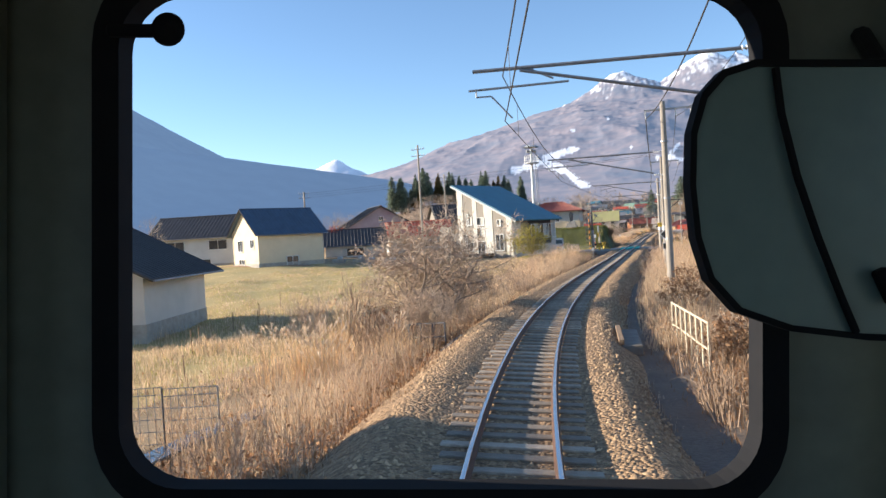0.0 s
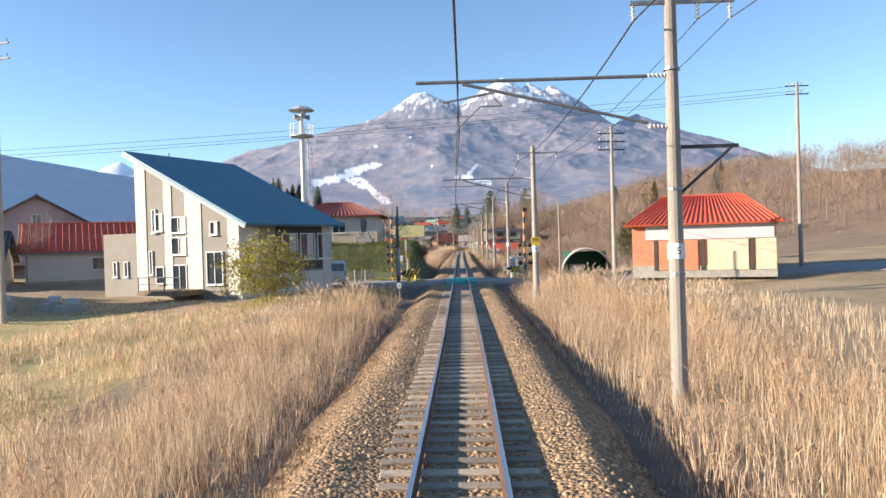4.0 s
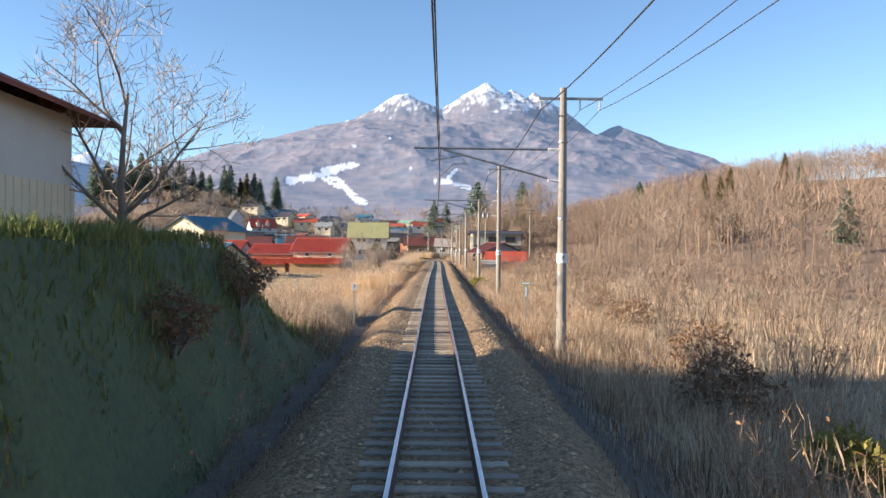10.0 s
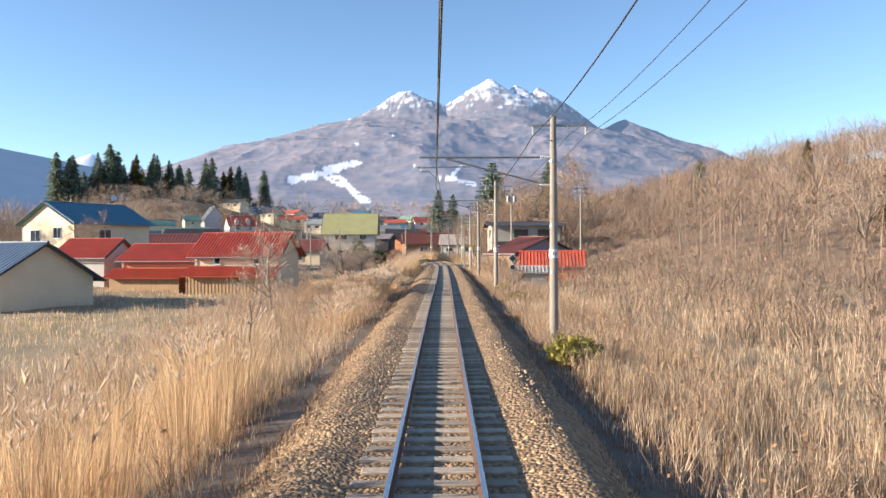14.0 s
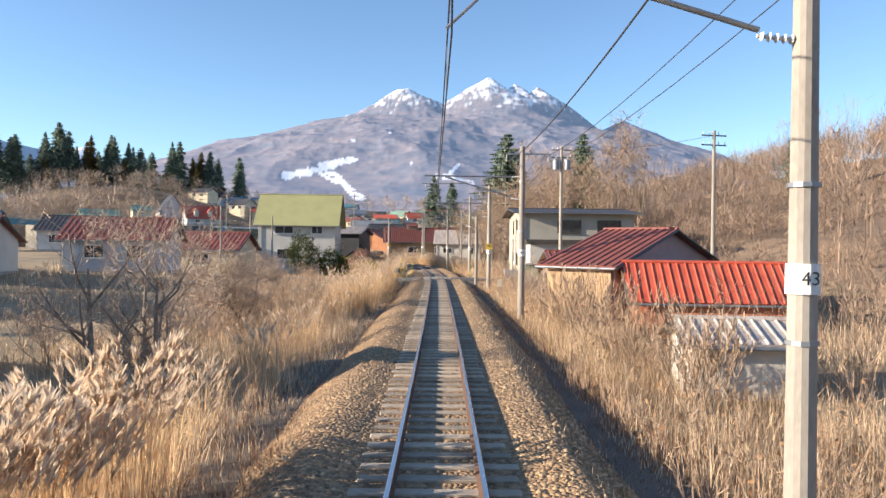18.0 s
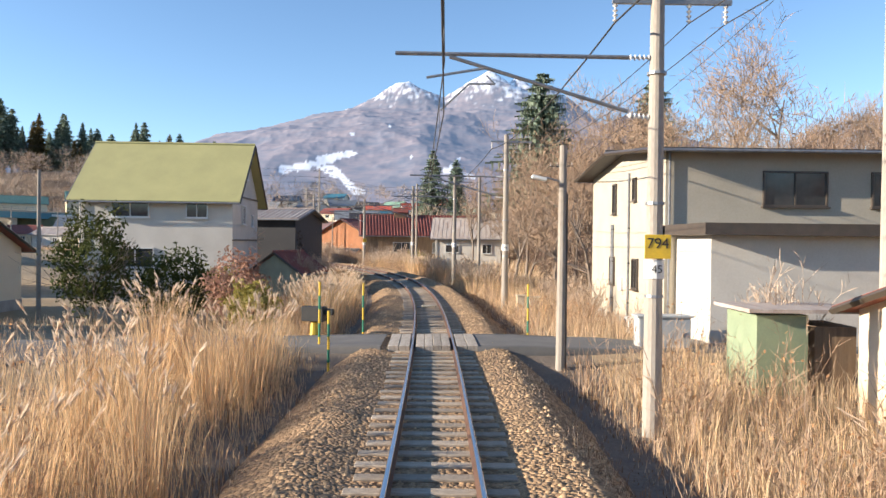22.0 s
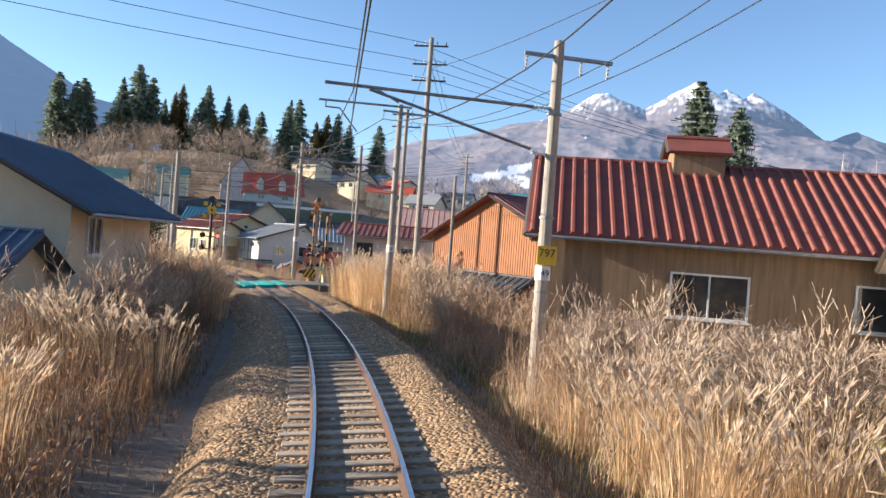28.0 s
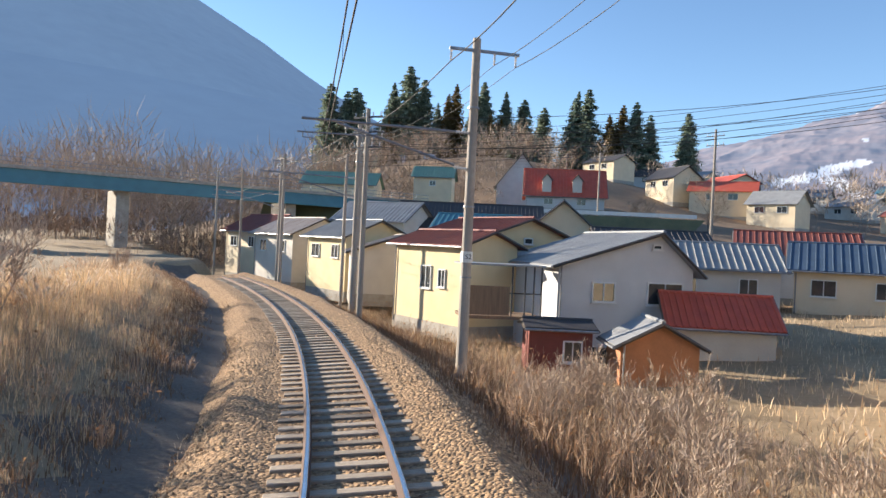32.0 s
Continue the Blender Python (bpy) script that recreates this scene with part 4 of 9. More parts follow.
def house(name, label, x, y, rz, w, d, eave, ridge, roof, wall, axis="x", zg=None, over=0.45, ribs=0.45, wins=(), base=0.35, category="house", group="", hip=0.0, rib_r=0.035, lower=None, frame=None, ridge_cap=None, gutter=True, skew=0.0):
    """A house with gabled or hipped roof; eave and ridge are heights over the rails; its front looks towards local -y; skew shifts the ridge of a "y" roof sideways."""
    zb = min(gz1(x, y), gz1(x + w / 3, y), gz1(x - w / 3, y), gz1(x, y - d / 3)) if zg is None else zg
    t = thing(name, pose(x, y, zb, 0, 0, rz), label, category, group)
    e, r = eave - zb, ridge - zb
    bm = B()
    lo = -0.5
    z1 = e
    W, D = w / 2, d / 2
    cor = [(-W, -D), (W, -D), (W, D), (-W, D)]
    vb = [bm.verts.new((px, py, lo)) for px, py in cor]
    vt = [bm.verts.new((px, py, z1)) for px, py in cor]
    bm.faces.new(vb[::-1])
    if hip:
        for i in range(4):
            j = (i + 1) % 4
            bm.faces.new((vb[i], vb[j], vt[j], vt[i]))
        bm.faces.new(vt)
    elif axis == "x":
        g0, g1 = bm.verts.new((-W, 0, r - 0.1)), bm.verts.new((W, 0, r - 0.1))
        bm.faces.new((vb[0], vb[1], vt[1], vt[0]))
        bm.faces.new((vb[2], vb[3], vt[3], vt[2]))
        bm.faces.new((vb[1], vb[2], vt[2], g1, vt[1]))
        bm.faces.new((vb[3], vb[0], vt[0], g0, vt[3]))
        bm.faces.new((vt[0], vt[1], g1, g0))
        bm.faces.new((vt[2], vt[3], g0, g1))
    else:
        g0, g1 = bm.verts.new((skew, -D, r - 0.1)), bm.verts.new((skew, D, r - 0.1))
        bm.faces.new((vb[1], vb[2], vt[2], vt[1]))
        bm.faces.new((vb[3], vb[0], vt[0], vt[3]))
        bm.faces.new((vb[0], vb[1], vt[1], g0, vt[0]))
        bm.faces.new((vb[2], vb[3], vt[3], g1, vt[2]))
        bm.faces.new((vt[1], vt[2], g1, g0))
        bm.faces.new((vt[3], vt[0], g0, g1))
    part("wall", bm, wall, t)
    if base:
        bm = B()
        for bx in ((0, -D - 0.01, base / 2 - 0.25, w + 0.06, 0.06, base + 0.5), (0, D + 0.01, base / 2 - 0.25, w + 0.06, 0.06, base + 0.5), (-W - 0.01, 0, base / 2 - 0.25, 0.06, d - 0.06, base + 0.5), (W + 0.01, 0, base / 2 - 0.25, 0.06, d - 0.06, base + 0.5)):
            box(bm, bx[:3], bx[3:])
        part("plinth", bm, M_CONCRETE, t, "grey concrete plinth")
    if lower:   # cladding of another material round the lower part
        mat2, zt2 = lower
        hh = zt2 - zb
        bm = B()
        for bx in ((0, -D - 0.025, hh / 2, w + 0.1, 0.05, hh), (0, D + 0.025, hh / 2, w + 0.1, 0.05, hh), (-W - 0.025, 0, hh / 2, 0.05, d - 0.02, hh), (W + 0.025, 0, hh / 2, 0.05, d - 0.02, hh)):
            box(bm, bx[:3], bx[3:])
        for i in range(int(w / 0.3)):
            box(bm, (-W + 0.15 + 0.3 * i, -D - 0.055, hh / 2), (0.04, 0.02, hh))
        for i in range(int(d / 0.3)):
            for sx in (-1, 1):
                box(bm, (sx * (W + 0.055), -D + 0.15 + 0.3 * i, hh / 2), (0.02, 0.04, hh))
        part("cladding", bm, mat2, t, "ribbed lower cladding")
    o = over
    if hip:
        k = hip
        A_, B_, C_, D_ = (-W - o, -D - o, e), (W + o, -D - o, e), (W + o, D + o, e), (-W - o, D + o, e)
        if axis == "x":
            r0, r1 = (-W * k, 0, r), (W * k, 0, r)
            roof_plane(t, A_, B_, r1, r0, roof, ribs, rib_r=rib_r)
            roof_plane(t, C_, D_, r0, r1, roof, ribs, rib_r=rib_r)
            for q in ((B_, C_, r1), (D_, A_, r0)):
                bm = B()
                slab(bm, (q[0], q[1], q[2], Vector(q[2]) + (Vector(q[0]) - Vector(q[1])) * 0.01), 0.1)
                part("roof", bm, roof, t)
        else:
            r0, r1 = (0, -D * k, r), (0, D * k, r)
            roof_plane(t, B_, C_, r1, r0, roof, ribs, rib_r=rib_r)
            roof_plane(t, D_, A_, r0, r1, roof, ribs, rib_r=rib_r)
            for q in ((A_, B_, r0), (C_, D_, r1)):
                bm = B()
                slab(bm, (q[0], q[1], q[2], Vector(q[2]) + (Vector(q[0]) - Vector(q[1])) * 0.01), 0.1)
                part("roof", bm, roof, t)
        ends = (r0, r1)
    else:
        if axis == "x":
            sl = (r - e) / D
            ze = e - sl * o
            roof_plane(t, (-W - o, -D - o, ze), (W + o, -D - o, ze), (W + o, 0, r), (-W - o, 0, r), roof, ribs, rib_r=rib_r)
            roof_plane(t, (W + o, D + o, ze), (-W - o, D + o, ze), (-W - o, 0, r), (W + o, 0, r), roof, ribs, rib_r=rib_r)
            ends = ((-W - o, 0, r), (W + o, 0, r))
            verge = [((s * (W + o), -D - o, ze - 0.09), (s * (W + o), 0, r - 0.09)) for s in (-1, 1)] + [((s * (W + o), D + o, ze - 0.09), (s * (W + o), 0, r - 0.09)) for s in (-1, 1)]
            gut = [((-W - o, s * (D + o + 0.05), ze - 0.1), (W + o, s * (D + o + 0.05), ze - 0.1)) for s in (-1, 1)]
        else:
            zr, zl = e - (r - e) / (W - skew) * o, e - (r - e) / (W + skew) * o
            roof_plane(t, (W + o, -D - o, zr), (W + o, D + o, zr), (skew, D + o, r), (skew, -D - o, r), roof, ribs, rib_r=rib_r)
            roof_plane(t, (-W - o, D + o, zl), (-W - o, -D - o, zl), (skew, -D - o, r), (skew, D + o, r), roof, ribs, rib_r=rib_r)
            ends = ((skew, -D - o, r), (skew, D + o, r))
            verge = [((k * (W + o), s * (D + o), z - 0.09), (skew, s * (D + o), r - 0.09)) for k, z in ((-1, zl), (1, zr)) for s in (-1, 1)]
            gut = [((k * (W + o + 0.05), -D - o, z - 0.1), (k * (W + o + 0.05), D + o, z - 0.1)) for k, z in ((-1, zl), (1, zr))]
        for a, b in verge:
            part("bargeboard", tube(B(), a, b, 0.075, None, 4), M_FRAME_DARK, t)
        if gutter:
            for a, b in gut:
                part("gutter", tube(B(), a, b, 0.055, None, 8), M_STEEL, t)
            if e > 2.4:
                for cx, cy in ((-W + 0.12, -D - 0.07), (W - 0.12, D + 0.07)):
                    part("downpipe", tube(B(), (cx, cy, 0.0), (cx, cy, e - 0.15), 0.04, None, 8), M_STEEL, t)
    part("ridge_cap", tube(B(), ends[0], ends[1], 0.09, None, 8), ridge_cap or roof, t)
    for wn_ in wins:
        f, u, z, ww, hh = wn_[:5]
        window(t, f, w, d, u, z - zb, ww, hh, frame, sashes=wn_[5] if len(wn_) > 5 else 2, curtain=(len(wn_) > 6))
    return t


def local_box(t, name, c, s, material, label="", bevel=0.0, rz=0.0):
    return part(name, box(B(), c, s, rz=rz, bevel=bevel), material, t, label)


# the tall white and taupe house with one long teal slope, beside the first crossing
HB, HC = Vector((-12.9, 21.6)), Vector((-8.55, 31.1))
hd = (HC - HB).normalized()
hw = Vector((-hd.y, hd.x))
hz = 0.1
t = thing("monopitch_house", Matrix.Translation((HB.x, HB.y, hz)) @ pose(0, 0, 0, 0, 0, math.degrees(math.atan2(hw.y, hw.x))), "white and taupe two-storey house with one long teal metal roof slope", "house")
HWID, HDEP, HLO, HHI = 8.4, 9.2, 4.5, 8.75
# local x runs up the slope along the gable, local y points out of the gable towards the viewer's side
bm = B()
pr = [(0, 0, -0.5), (HWID, 0, -0.5), (HWID, 0, HHI - 0.2), (0, 0, HLO - 0.2)]
fr = [bm.verts.new(p) for p in pr]
bk = [bm.verts.new((p[0], p[1] - HDEP, p[2])) for p in pr]
bm.faces.new(fr)
bm.faces.new(bk[::-1])
for i in range(4):
    bm.faces.new((fr[i], bk[i], bk[(i + 1) % 4], fr[(i + 1) % 4]))
part("wall", bm, W_TAUPE, t)
for a_, b_ in ((0.0, 0.85), (2.9, 4.2), (5.3, 5.95), (7.5, 8.4)):
    h0 = HLO - 0.25 + (HHI - HLO) * min(a_, b_) / HWID
    h1 = HLO - 0.25 + (HHI - HLO) * b_ / HWID
    bm = B()
    slab(bm, [(a_, 0.05, 0), (b_, 0.05, 0), (b_, 0.05, h1), (a_, 0.05, h0)][::-1], 0.05)
    part("white_pilaster", bm, W_WHITE, t, "white wall strip on the taupe gable")
roof_plane(t, (-0.9, -HDEP - 0.5, HLO - 0.45), (-0.9, 0.5, HLO - 0.45), (HWID + 0.5, 0.5, HHI + 0.25), (HWID + 0.5, -HDEP - 0.5, HHI + 0.25), R_TEAL, 0.42, 0.16, 0.02)
part("white_verge", tube(B(), (-0.9, 0.52, HLO - 0.53), (HWID + 0.5, 0.52, HHI + 0.17), 0.1, None, 4), M_WHITE, t, "white roof edge board")
for u_, z_, w_, h_, n_ in ((6.8, 4.6, 0.35, 1.5, 1), (6.0 + 0.45, 4.4, 0.0, 0, 0), (4.75, 4.3, 1.25, 1.0, 2), (4.75, 3.0, 1.25, 1.1, 2), (1.9, 4.0, 0.6, 0.8, 1), (1.9, 1.6, 1.3, 2.0, 2), (4.75, 0.9, 1.2, 1.9, 2), (6.4, 1.2, 0.7, 1.1, 1), (6.4, 4.5, 0.7, 1.1, 1), (7.15, 2.0, 0.3, 1.5, 1)):
    if w_:
        wf = window(t, "b", 0, 0, -u_, z_, w_, h_, sashes=n_, curtain=(z_ > 2.5))
        wf.matrix_local = Matrix.Translation((u_, 0.02, z_)) @ pose(0, 0, 0, 0, 0, 180)
local_box(t, "dark_side_panel", (-0.03, -HDEP / 2 - 1.6, HLO - 0.85), (0.06, HDEP - 3.4, 0.8), W_DARK, "dark wall band under the eave")
local_box(t, "dark_side_panel", (-0.03, -HDEP / 2 - 1.6, 1.6), (0.06, HDEP - 3.4, 0.7), W_DARK, "dark wall band below the windows")
local_box(t, "dark_corner", (-0.03, -3.6, 2.6), (0.06, 1.0, 1.4), W_DARK)
local_box(t, "corner_strip", (-0.04, -0.8, 2.0), (0.07, 1.6, 4.0), W_WHITE, "white corner strip")
local_box(t, "corner_strip", (-0.04, -HDEP + 0.5, 2.6), (0.07, 1.0, 3.2), W_WHITE, "white corner strip")
for u_ in (-4.6, -6.5, -8.4):
    wf = window(t, "l", 0, 0, 0, 0, 1.6, 1.75, sashes=2, curtain=True)
    wf.matrix_local = Matrix.Translation((-0.05, u_, 2.75)) @ pose(0, 0, 0, 0, 0, -90)
local_box(t, "plinth", (-0.04, -HDEP / 2, 0.35), (0.08, HDEP, 1.5), W_WHITE, "pale concrete base wall")
local_box(t, "annex", (HWID + 1.6, -1.2, 1.7), (3.2, 2.2, 4.4), W_TAUPE, "low taupe annex")
for u_ in (HWID + 1.1, HWID + 2.1):
    wf = window(t, "b", 0, 0, 0, 0, 0.35, 1.0, sashes=1)
    wf.matrix_local = Matrix.Translation((u_, -0.08, 1.6)) @ pose(0, 0, 0, 0, 0, 180)
local_box(t, "terrace_deck", (4.6, 1.0, 0.2), (3.6, 1.8, 0.3), W_WOOD, "wooden terrace deck", 0.01)
bm = B()
for u_ in (3.0, 4.2, 5.4, 6.3):
    tube(bm, (u_, 1.85, 0.3), (u_, 1.85, 1.15), 0.03)
tube(bm, (2.9, 1.85, 1.15), (6.4, 1.85, 1.15), 0.03)
tube(bm, (2.9, 1.85, 0.75), (6.4, 1.85, 0.75), 0.02)
part("terrace_railing", bm, M_STEEL_DARK, t, "dark terrace railing")

house("white_house", "white house with a dark tiled roof and a grey base", -24.6, -34.2, 16, 11.0, 8, 2.1, 5.0, R_DARK, W_WHITE, "y", zg=-1.3, over=0.8, wins=(("f", 4.2, 0.55, 1.15, 1.3),), base=0.9)
# added out of view so that its shadow falls over the foreground track
house("grey_neighbour_house", "unseen grey house added to shade the start of the line", -19.5, -62, 14, 9, 9, 4.2, 6.6, R_DARK, W_GREY, "y", zg=-1.3, wins=(("f", 0, 2.6, 1.6, 1.2), ("r", 0, 2.6, 1.6, 1.2)))
house("beige_house", "beige two-storey house with a dark slate roof", -40.0, 14, -32, 6.5, 8.5, 4.6, 7.3, R_BLUE, W_CREAM, "y", over=0.5, wins=(("f", -1.2, 3.0, 1.2, 1.3), ("f", 1.8, 3.2, 0.9, 1.0), ("f", -1.0, 0.8, 1.4, 1.3), ("r", 0, 1.0, 1.6, 1.2)))
house("old_grey_house", "old grey two-storey house with a dark roof", -52, 18, 12, 12, 8, 4.8, 7.2, R_DARK, W_GREY, "x", over=0.7, wins=(("f", -3, 3.4, 2.4, 1.2), ("f", 2.5, 3.4, 2.4, 1.2), ("f", 0, 0.9, 3.0, 1.6)))
house("white_shed", "low white house among bare trees", -60, 34, 10, 9, 6, 3.0, 5.0, R_GREY, W_WHITE, "x", wins=(("f", 0, 1.6, 2, 1.2),))
house("red_roof_bungalow", "white bungalow with a red tiled roof", -30.5, 38.5, 28, 9, 6, 3.3, 5.3, R_RED, W_WHITE, "x", wins=(("f", 1, 2.0, 1.8, 1.0),), rib_r=0.06)
house("tiled_house", "grey house with a dark tiled roof and a pale gable", -37.5, 31, 24, 8, 7, 2.6, 4.6, R_DARK, W_WHITE, "x", wins=(("f", 0, 1.4, 2.4, 1.2),))
house("purple_gable_house", "large house with a purplish gable and dark eaves", -42, 50, 35, 11, 9, 5.2, 8.4, R_DARK, W_LILAC, "y", over=0.6, wins=(("f", 0, 6.2, 0.8, 0.9),))
house("ribbed_roof_house", "house with a dark ribbed roof behind the teal one", -33.4, 70, 30, 9, 8, 6.0, 8.8, R_DARK, W_TAUPE, "x", rib_r=0.07)
house("red_garage", "salmon garage with a red tiled roof and shutters", 17.3, 31.1, -20, 9.0, 7.0, 3.6, 5.6, R_RED, W_SALMON, "x", zg=0.5, over=0.55, hip=0.6, ribs=0.32, rib_r=0.055, wins=(("l", 0.5, 2.7, 0.8, 0.6, 1),), base=0.3)
t = thing("garage_front", pose(17.3, 31.1, 0.5, 0, 0, -20), "grey upper board with two pale roller shutters on the garage front", "garage front")
local_box(t, "upper_board", (0.4, -3.54, 2.55), (8.0, 0.06, 1.0), W_GREY, "grey board above the shutters")
for u_, m_ in ((-1.5, W_SALMON), (1.6, W_CREAM), (3.9, W_CREAM)):
    sh = local_box(t, "roller_shutter", (u_, -3.56, 1.0), (2.5 if u_ < 3 else 1.2, 0.08, 2.0), m_, "roller shutter")
    bm = B()
    for k_ in range(12):
        box(bm, (u_, -3.61, 0.15 + 0.155 * k_), (2.4 if u_ < 3 else 1.1, 0.012, 0.05))
    part("shutter_rib", bm, m_, sh)
for u_ in (-2.95, 0.05, 3.05):
    local_box(t, "dark_post", (u_, -3.55, 1.0), (0.25, 0.09, 2.05), M_FRAME_DARK)

house("red_brown_house", "white house with a red-brown hipped roof and cream cladding", -12.6, 55.2, 2, 8.6, 8.4, 5.75, 7.3, R_BROWN, W_WHITE, "x", zg=2.75, hip=0.35, over=0.75, ribs=0.42, rib_r=0.05, wins=(("f", 0.6, 4.6, 1.3, 1.1),), lower=(W_CREAM, 4.15), base=0.0)
house("far_red_cottage", "small house with a red roof beyond the fields", 47, 105, -8, 9, 5, 2.2, 3.4, R_RED, W_GREY, "x", wins=(("f", -1.5, 1.4, 2.5, 1.0), ("f", 2, 1.4, 2, 1.0)))
house("red_tile_kura", "white walled house with red tiled roofs and board cladding", -16.6, 150.2, -8, 7.2, 5.2, 2.35, 4.0, R_RED, W_CREAM, "x", zg=-1.3, over=0.5, ribs=0.27, rib_r=0.06, wins=(("f", -1.6, 1.65, 0.6, 0.55, 1), ("f", 1.8, 1.65, 0.6, 0.55, 1)), base=0)
t = thing("red_lean_to", pose(-16.95, 147.63, -1.3, 0, 0, -8), "red tiled lean-to roof over a tan board wall", "lean-to")
roof_plane(t, (-4.2, -1.7, 1.75), (3.9, -1.7, 1.75), (3.9, 0.05, 2.5), (-4.2, 0.05, 2.5), R_RED, 0.27, 0.1, 0.06)
local_box(t, "board_wall", (-0.1, -1.0, 0.75), (7.6, 0.12, 2.0), W_TAN, "tan vertical board wall")
for k_ in range(26):
    local_box(t, "batten", (-3.8 + 0.3 * k_, -1.075, 0.75), (0.04, 0.03, 2.0), W_TAN)
house("red_tile_storehouse", "low storehouse with a red tiled roof", -23.6, 151.5, -8, 6.6, 5, 1.9, 3.1, R_RED, W_SALMON, "x", zg=-1.3, over=0.4, ribs=0.27, rib_r=0.06, base=0)
t = thing("red_lean_to", pose(-24.0, 148.65, -1.3, 0, 0, -8), "red tiled lean-to roof over a dark board wall", "lean-to")
roof_plane(t, (-4.0, -1.4, 1.6), (2.6, -1.4, 1.6), (2.6, 0.3, 2.3), (-4.0, 0.3, 2.3), R_RED, 0.27, 0.1, 0.06)
local_box(t, "board_wall", (-0.6, -0.8, 0.7), (6.2, 0.12, 1.9), W_TAN, "tan vertical board wall")
house("red_tile_annex", "small annex with a red tiled roof", -31.0, 153, -8, 4.6, 5, 2.2, 3.6, R_RED, W_WHITE, "x", zg=-1.0, over=0.4, ribs=0.27, rib_r=0.06, base=0)
house("blue_roof_shed", "pale walled shed with a blue slate roof", -29.6, 137.5, -32, 8.0, 7.0, 0.95, 3.2, R_BLUE, W_CREAM, "x", zg=-1.4, over=0.6, ribs=0.5, rib_r=0.02, wins=(("f", -0.8, 0.0, 1.2, 1.0), ("f", 2.2, 0.0, 1.5, 1.1)), base=0)
house("blue_white_house", "cream two-storey house with a pale blue roof", -40.2, 170, -32, 10, 9, 5.6, 7.8, R_TEAL, W_CREAM, "y", over=0.5, wins=(("f", 2.0, 4.4, 1.5, 1.2), ("f", -2.2, 4.0, 2.0, 1.6), ("r", -1, 4.2, 1.5, 1.2)))
house("pale_long_house", "pale long house with a brown roof", -38, 186, 5, 11, 7, 3.0, 4.6, R_BROWN, W_WHITE, "x", wins=(("f", -2.5, 2.0, 1.8, 1.0), ("f", 1.5, 2.0, 1.8, 1.0)))
house("olive_roof_house", "white two-storey house with an olive green roof", -16.6, 222.2, 2, 9.0, 7.0, 5.5, 8.85, R_OLIVE, W_WHITE, "x", zg=-0.7, over=0.55, ribs=0,
      wins=(("f", -1.5, 4.45, 2.2, 0.9), ("f", 2.4, 4.45, 1.3, 0.9), ("f", -1.2, 1.6, 2.2, 1.2), ("r", -0.8, 4.3, 1.0, 1.2), ("r", 1.7, 4.0, 0.5, 0.8, 1), ("r", 0.0, 6.9, 0.6, 0.6, 1)))
bm = B()
box(bm, (4.53, 0, 6.1), (0.05, 7.1, 0.12))
box(bm, (4.53, 0, 3.4), (0.05, 7.1, 0.1))
t = thing("gable_trim", pose(-16.6, 222.2, -0.7, 0, 0, 2), "dark trim boards across the gable of the olive roofed house", "trim", kind="structure")
part("trim_board", bm, M_FRAME_DARK, t)
house("faded_villa", "old villa with a faded red roof and blue-grey walls", -27, 196, 8, 8, 7, 3.2, 4.9, R_BROWN, W_GREY, "x", wins=(("f", -1.5, 2.0, 1.6, 1.1), ("f", 1.8, 2.0, 1.6, 1.1)))
house("pale_cottage", "pale cottage with a rust red roof", -22.5, 206, -4, 7, 6, 2.4, 3.9, R_BROWN, W_CREAM, "x", wins=(("f", 0, 1.2, 1.6, 1.1),))
house("white_gable_cottage", "white cottage with a dark maroon roof", -32, 216, 30, 6.5, 6, 3.6, 5.7, R_BROWN, W_WHITE, "y", wins=(("f", 0, 2.6, 1.5, 1.1),))
# sunlit wall coloured tan, shaded gable pinkish: the light difference sits in the colours
t = house("brown_shed", "shed with tan and pinkish walls and a rust brown roof", 10.4, 169.1, 49, 12.0, 3.2, 2.1, 3.75, R_BROWN, W_LILAC, "y", zg=-0.9, over=0.4, ribs=0.4, base=0)
for k_ in range(9):
    local_box(t, "tan_board", (-6.03, -1.42 + 0.355 * k_, 1.35), (0.06, 0.34, 3.0), W_TAN, "tan boards on the sunlit side wall")
house("red_roof_hut", "red walled hut with a bright red tin roof", 11.6, 163.2, -6, 6.2, 3.0, 0.95, 2.2, R_RED, W_SALMON, "x", zg=-0.9, over=0.4, ribs=0.35, base=0)
house("white_hut", "small weathered white hut", 8.0, 151.5, -6, 2.6, 2.4, 0.55, 0.95, R_PALE, W_WHITE, "x", zg=-0.9, over=0.25, ribs=0.3, base=0)
house("white_flat_house", "white two-storey house with a flat dark eave", 13.2, 205.6, 0, 10.4, 11.5, 6.05, 6.6, R_DARK, surf("warm_cream_render", (0.46, 0.41, 0.33), (0.39, 0.35, 0.275), rough=0.85, scale=0.8, fine=18, bump=0.1), "x", zg=-0.6, over=0.75, ribs=0, wins=(("f", -0.8, 4.7, 2.2, 1.2), ("f", 2.9, 4.7, 2.2, 1.2), ("l", 2.0, 4.9, 0.5, 0.9, 1), ("l", -1.2, 4.7, 0.6, 1.3, 1), ("l", 2.2, 1.6, 0.8, 1.2), ("l", -1.5, 1.6, 0.8, 1.2)), frame=M_FRAME_DARK)
t = thing("porch_block", pose(13.0, 198.4, -0.6, 0, 0, 0), "white ground-floor extension with a dark eave", "extension")
local_box(t, "wall", (0, 0, 1.75), (9.2, 3.4, 3.9), W_WHITE)
local_box(t, "eave", (0, -0.1, 3.85), (10.0, 4.4, 0.35), M_FRAME_DARK, "dark flat eave")
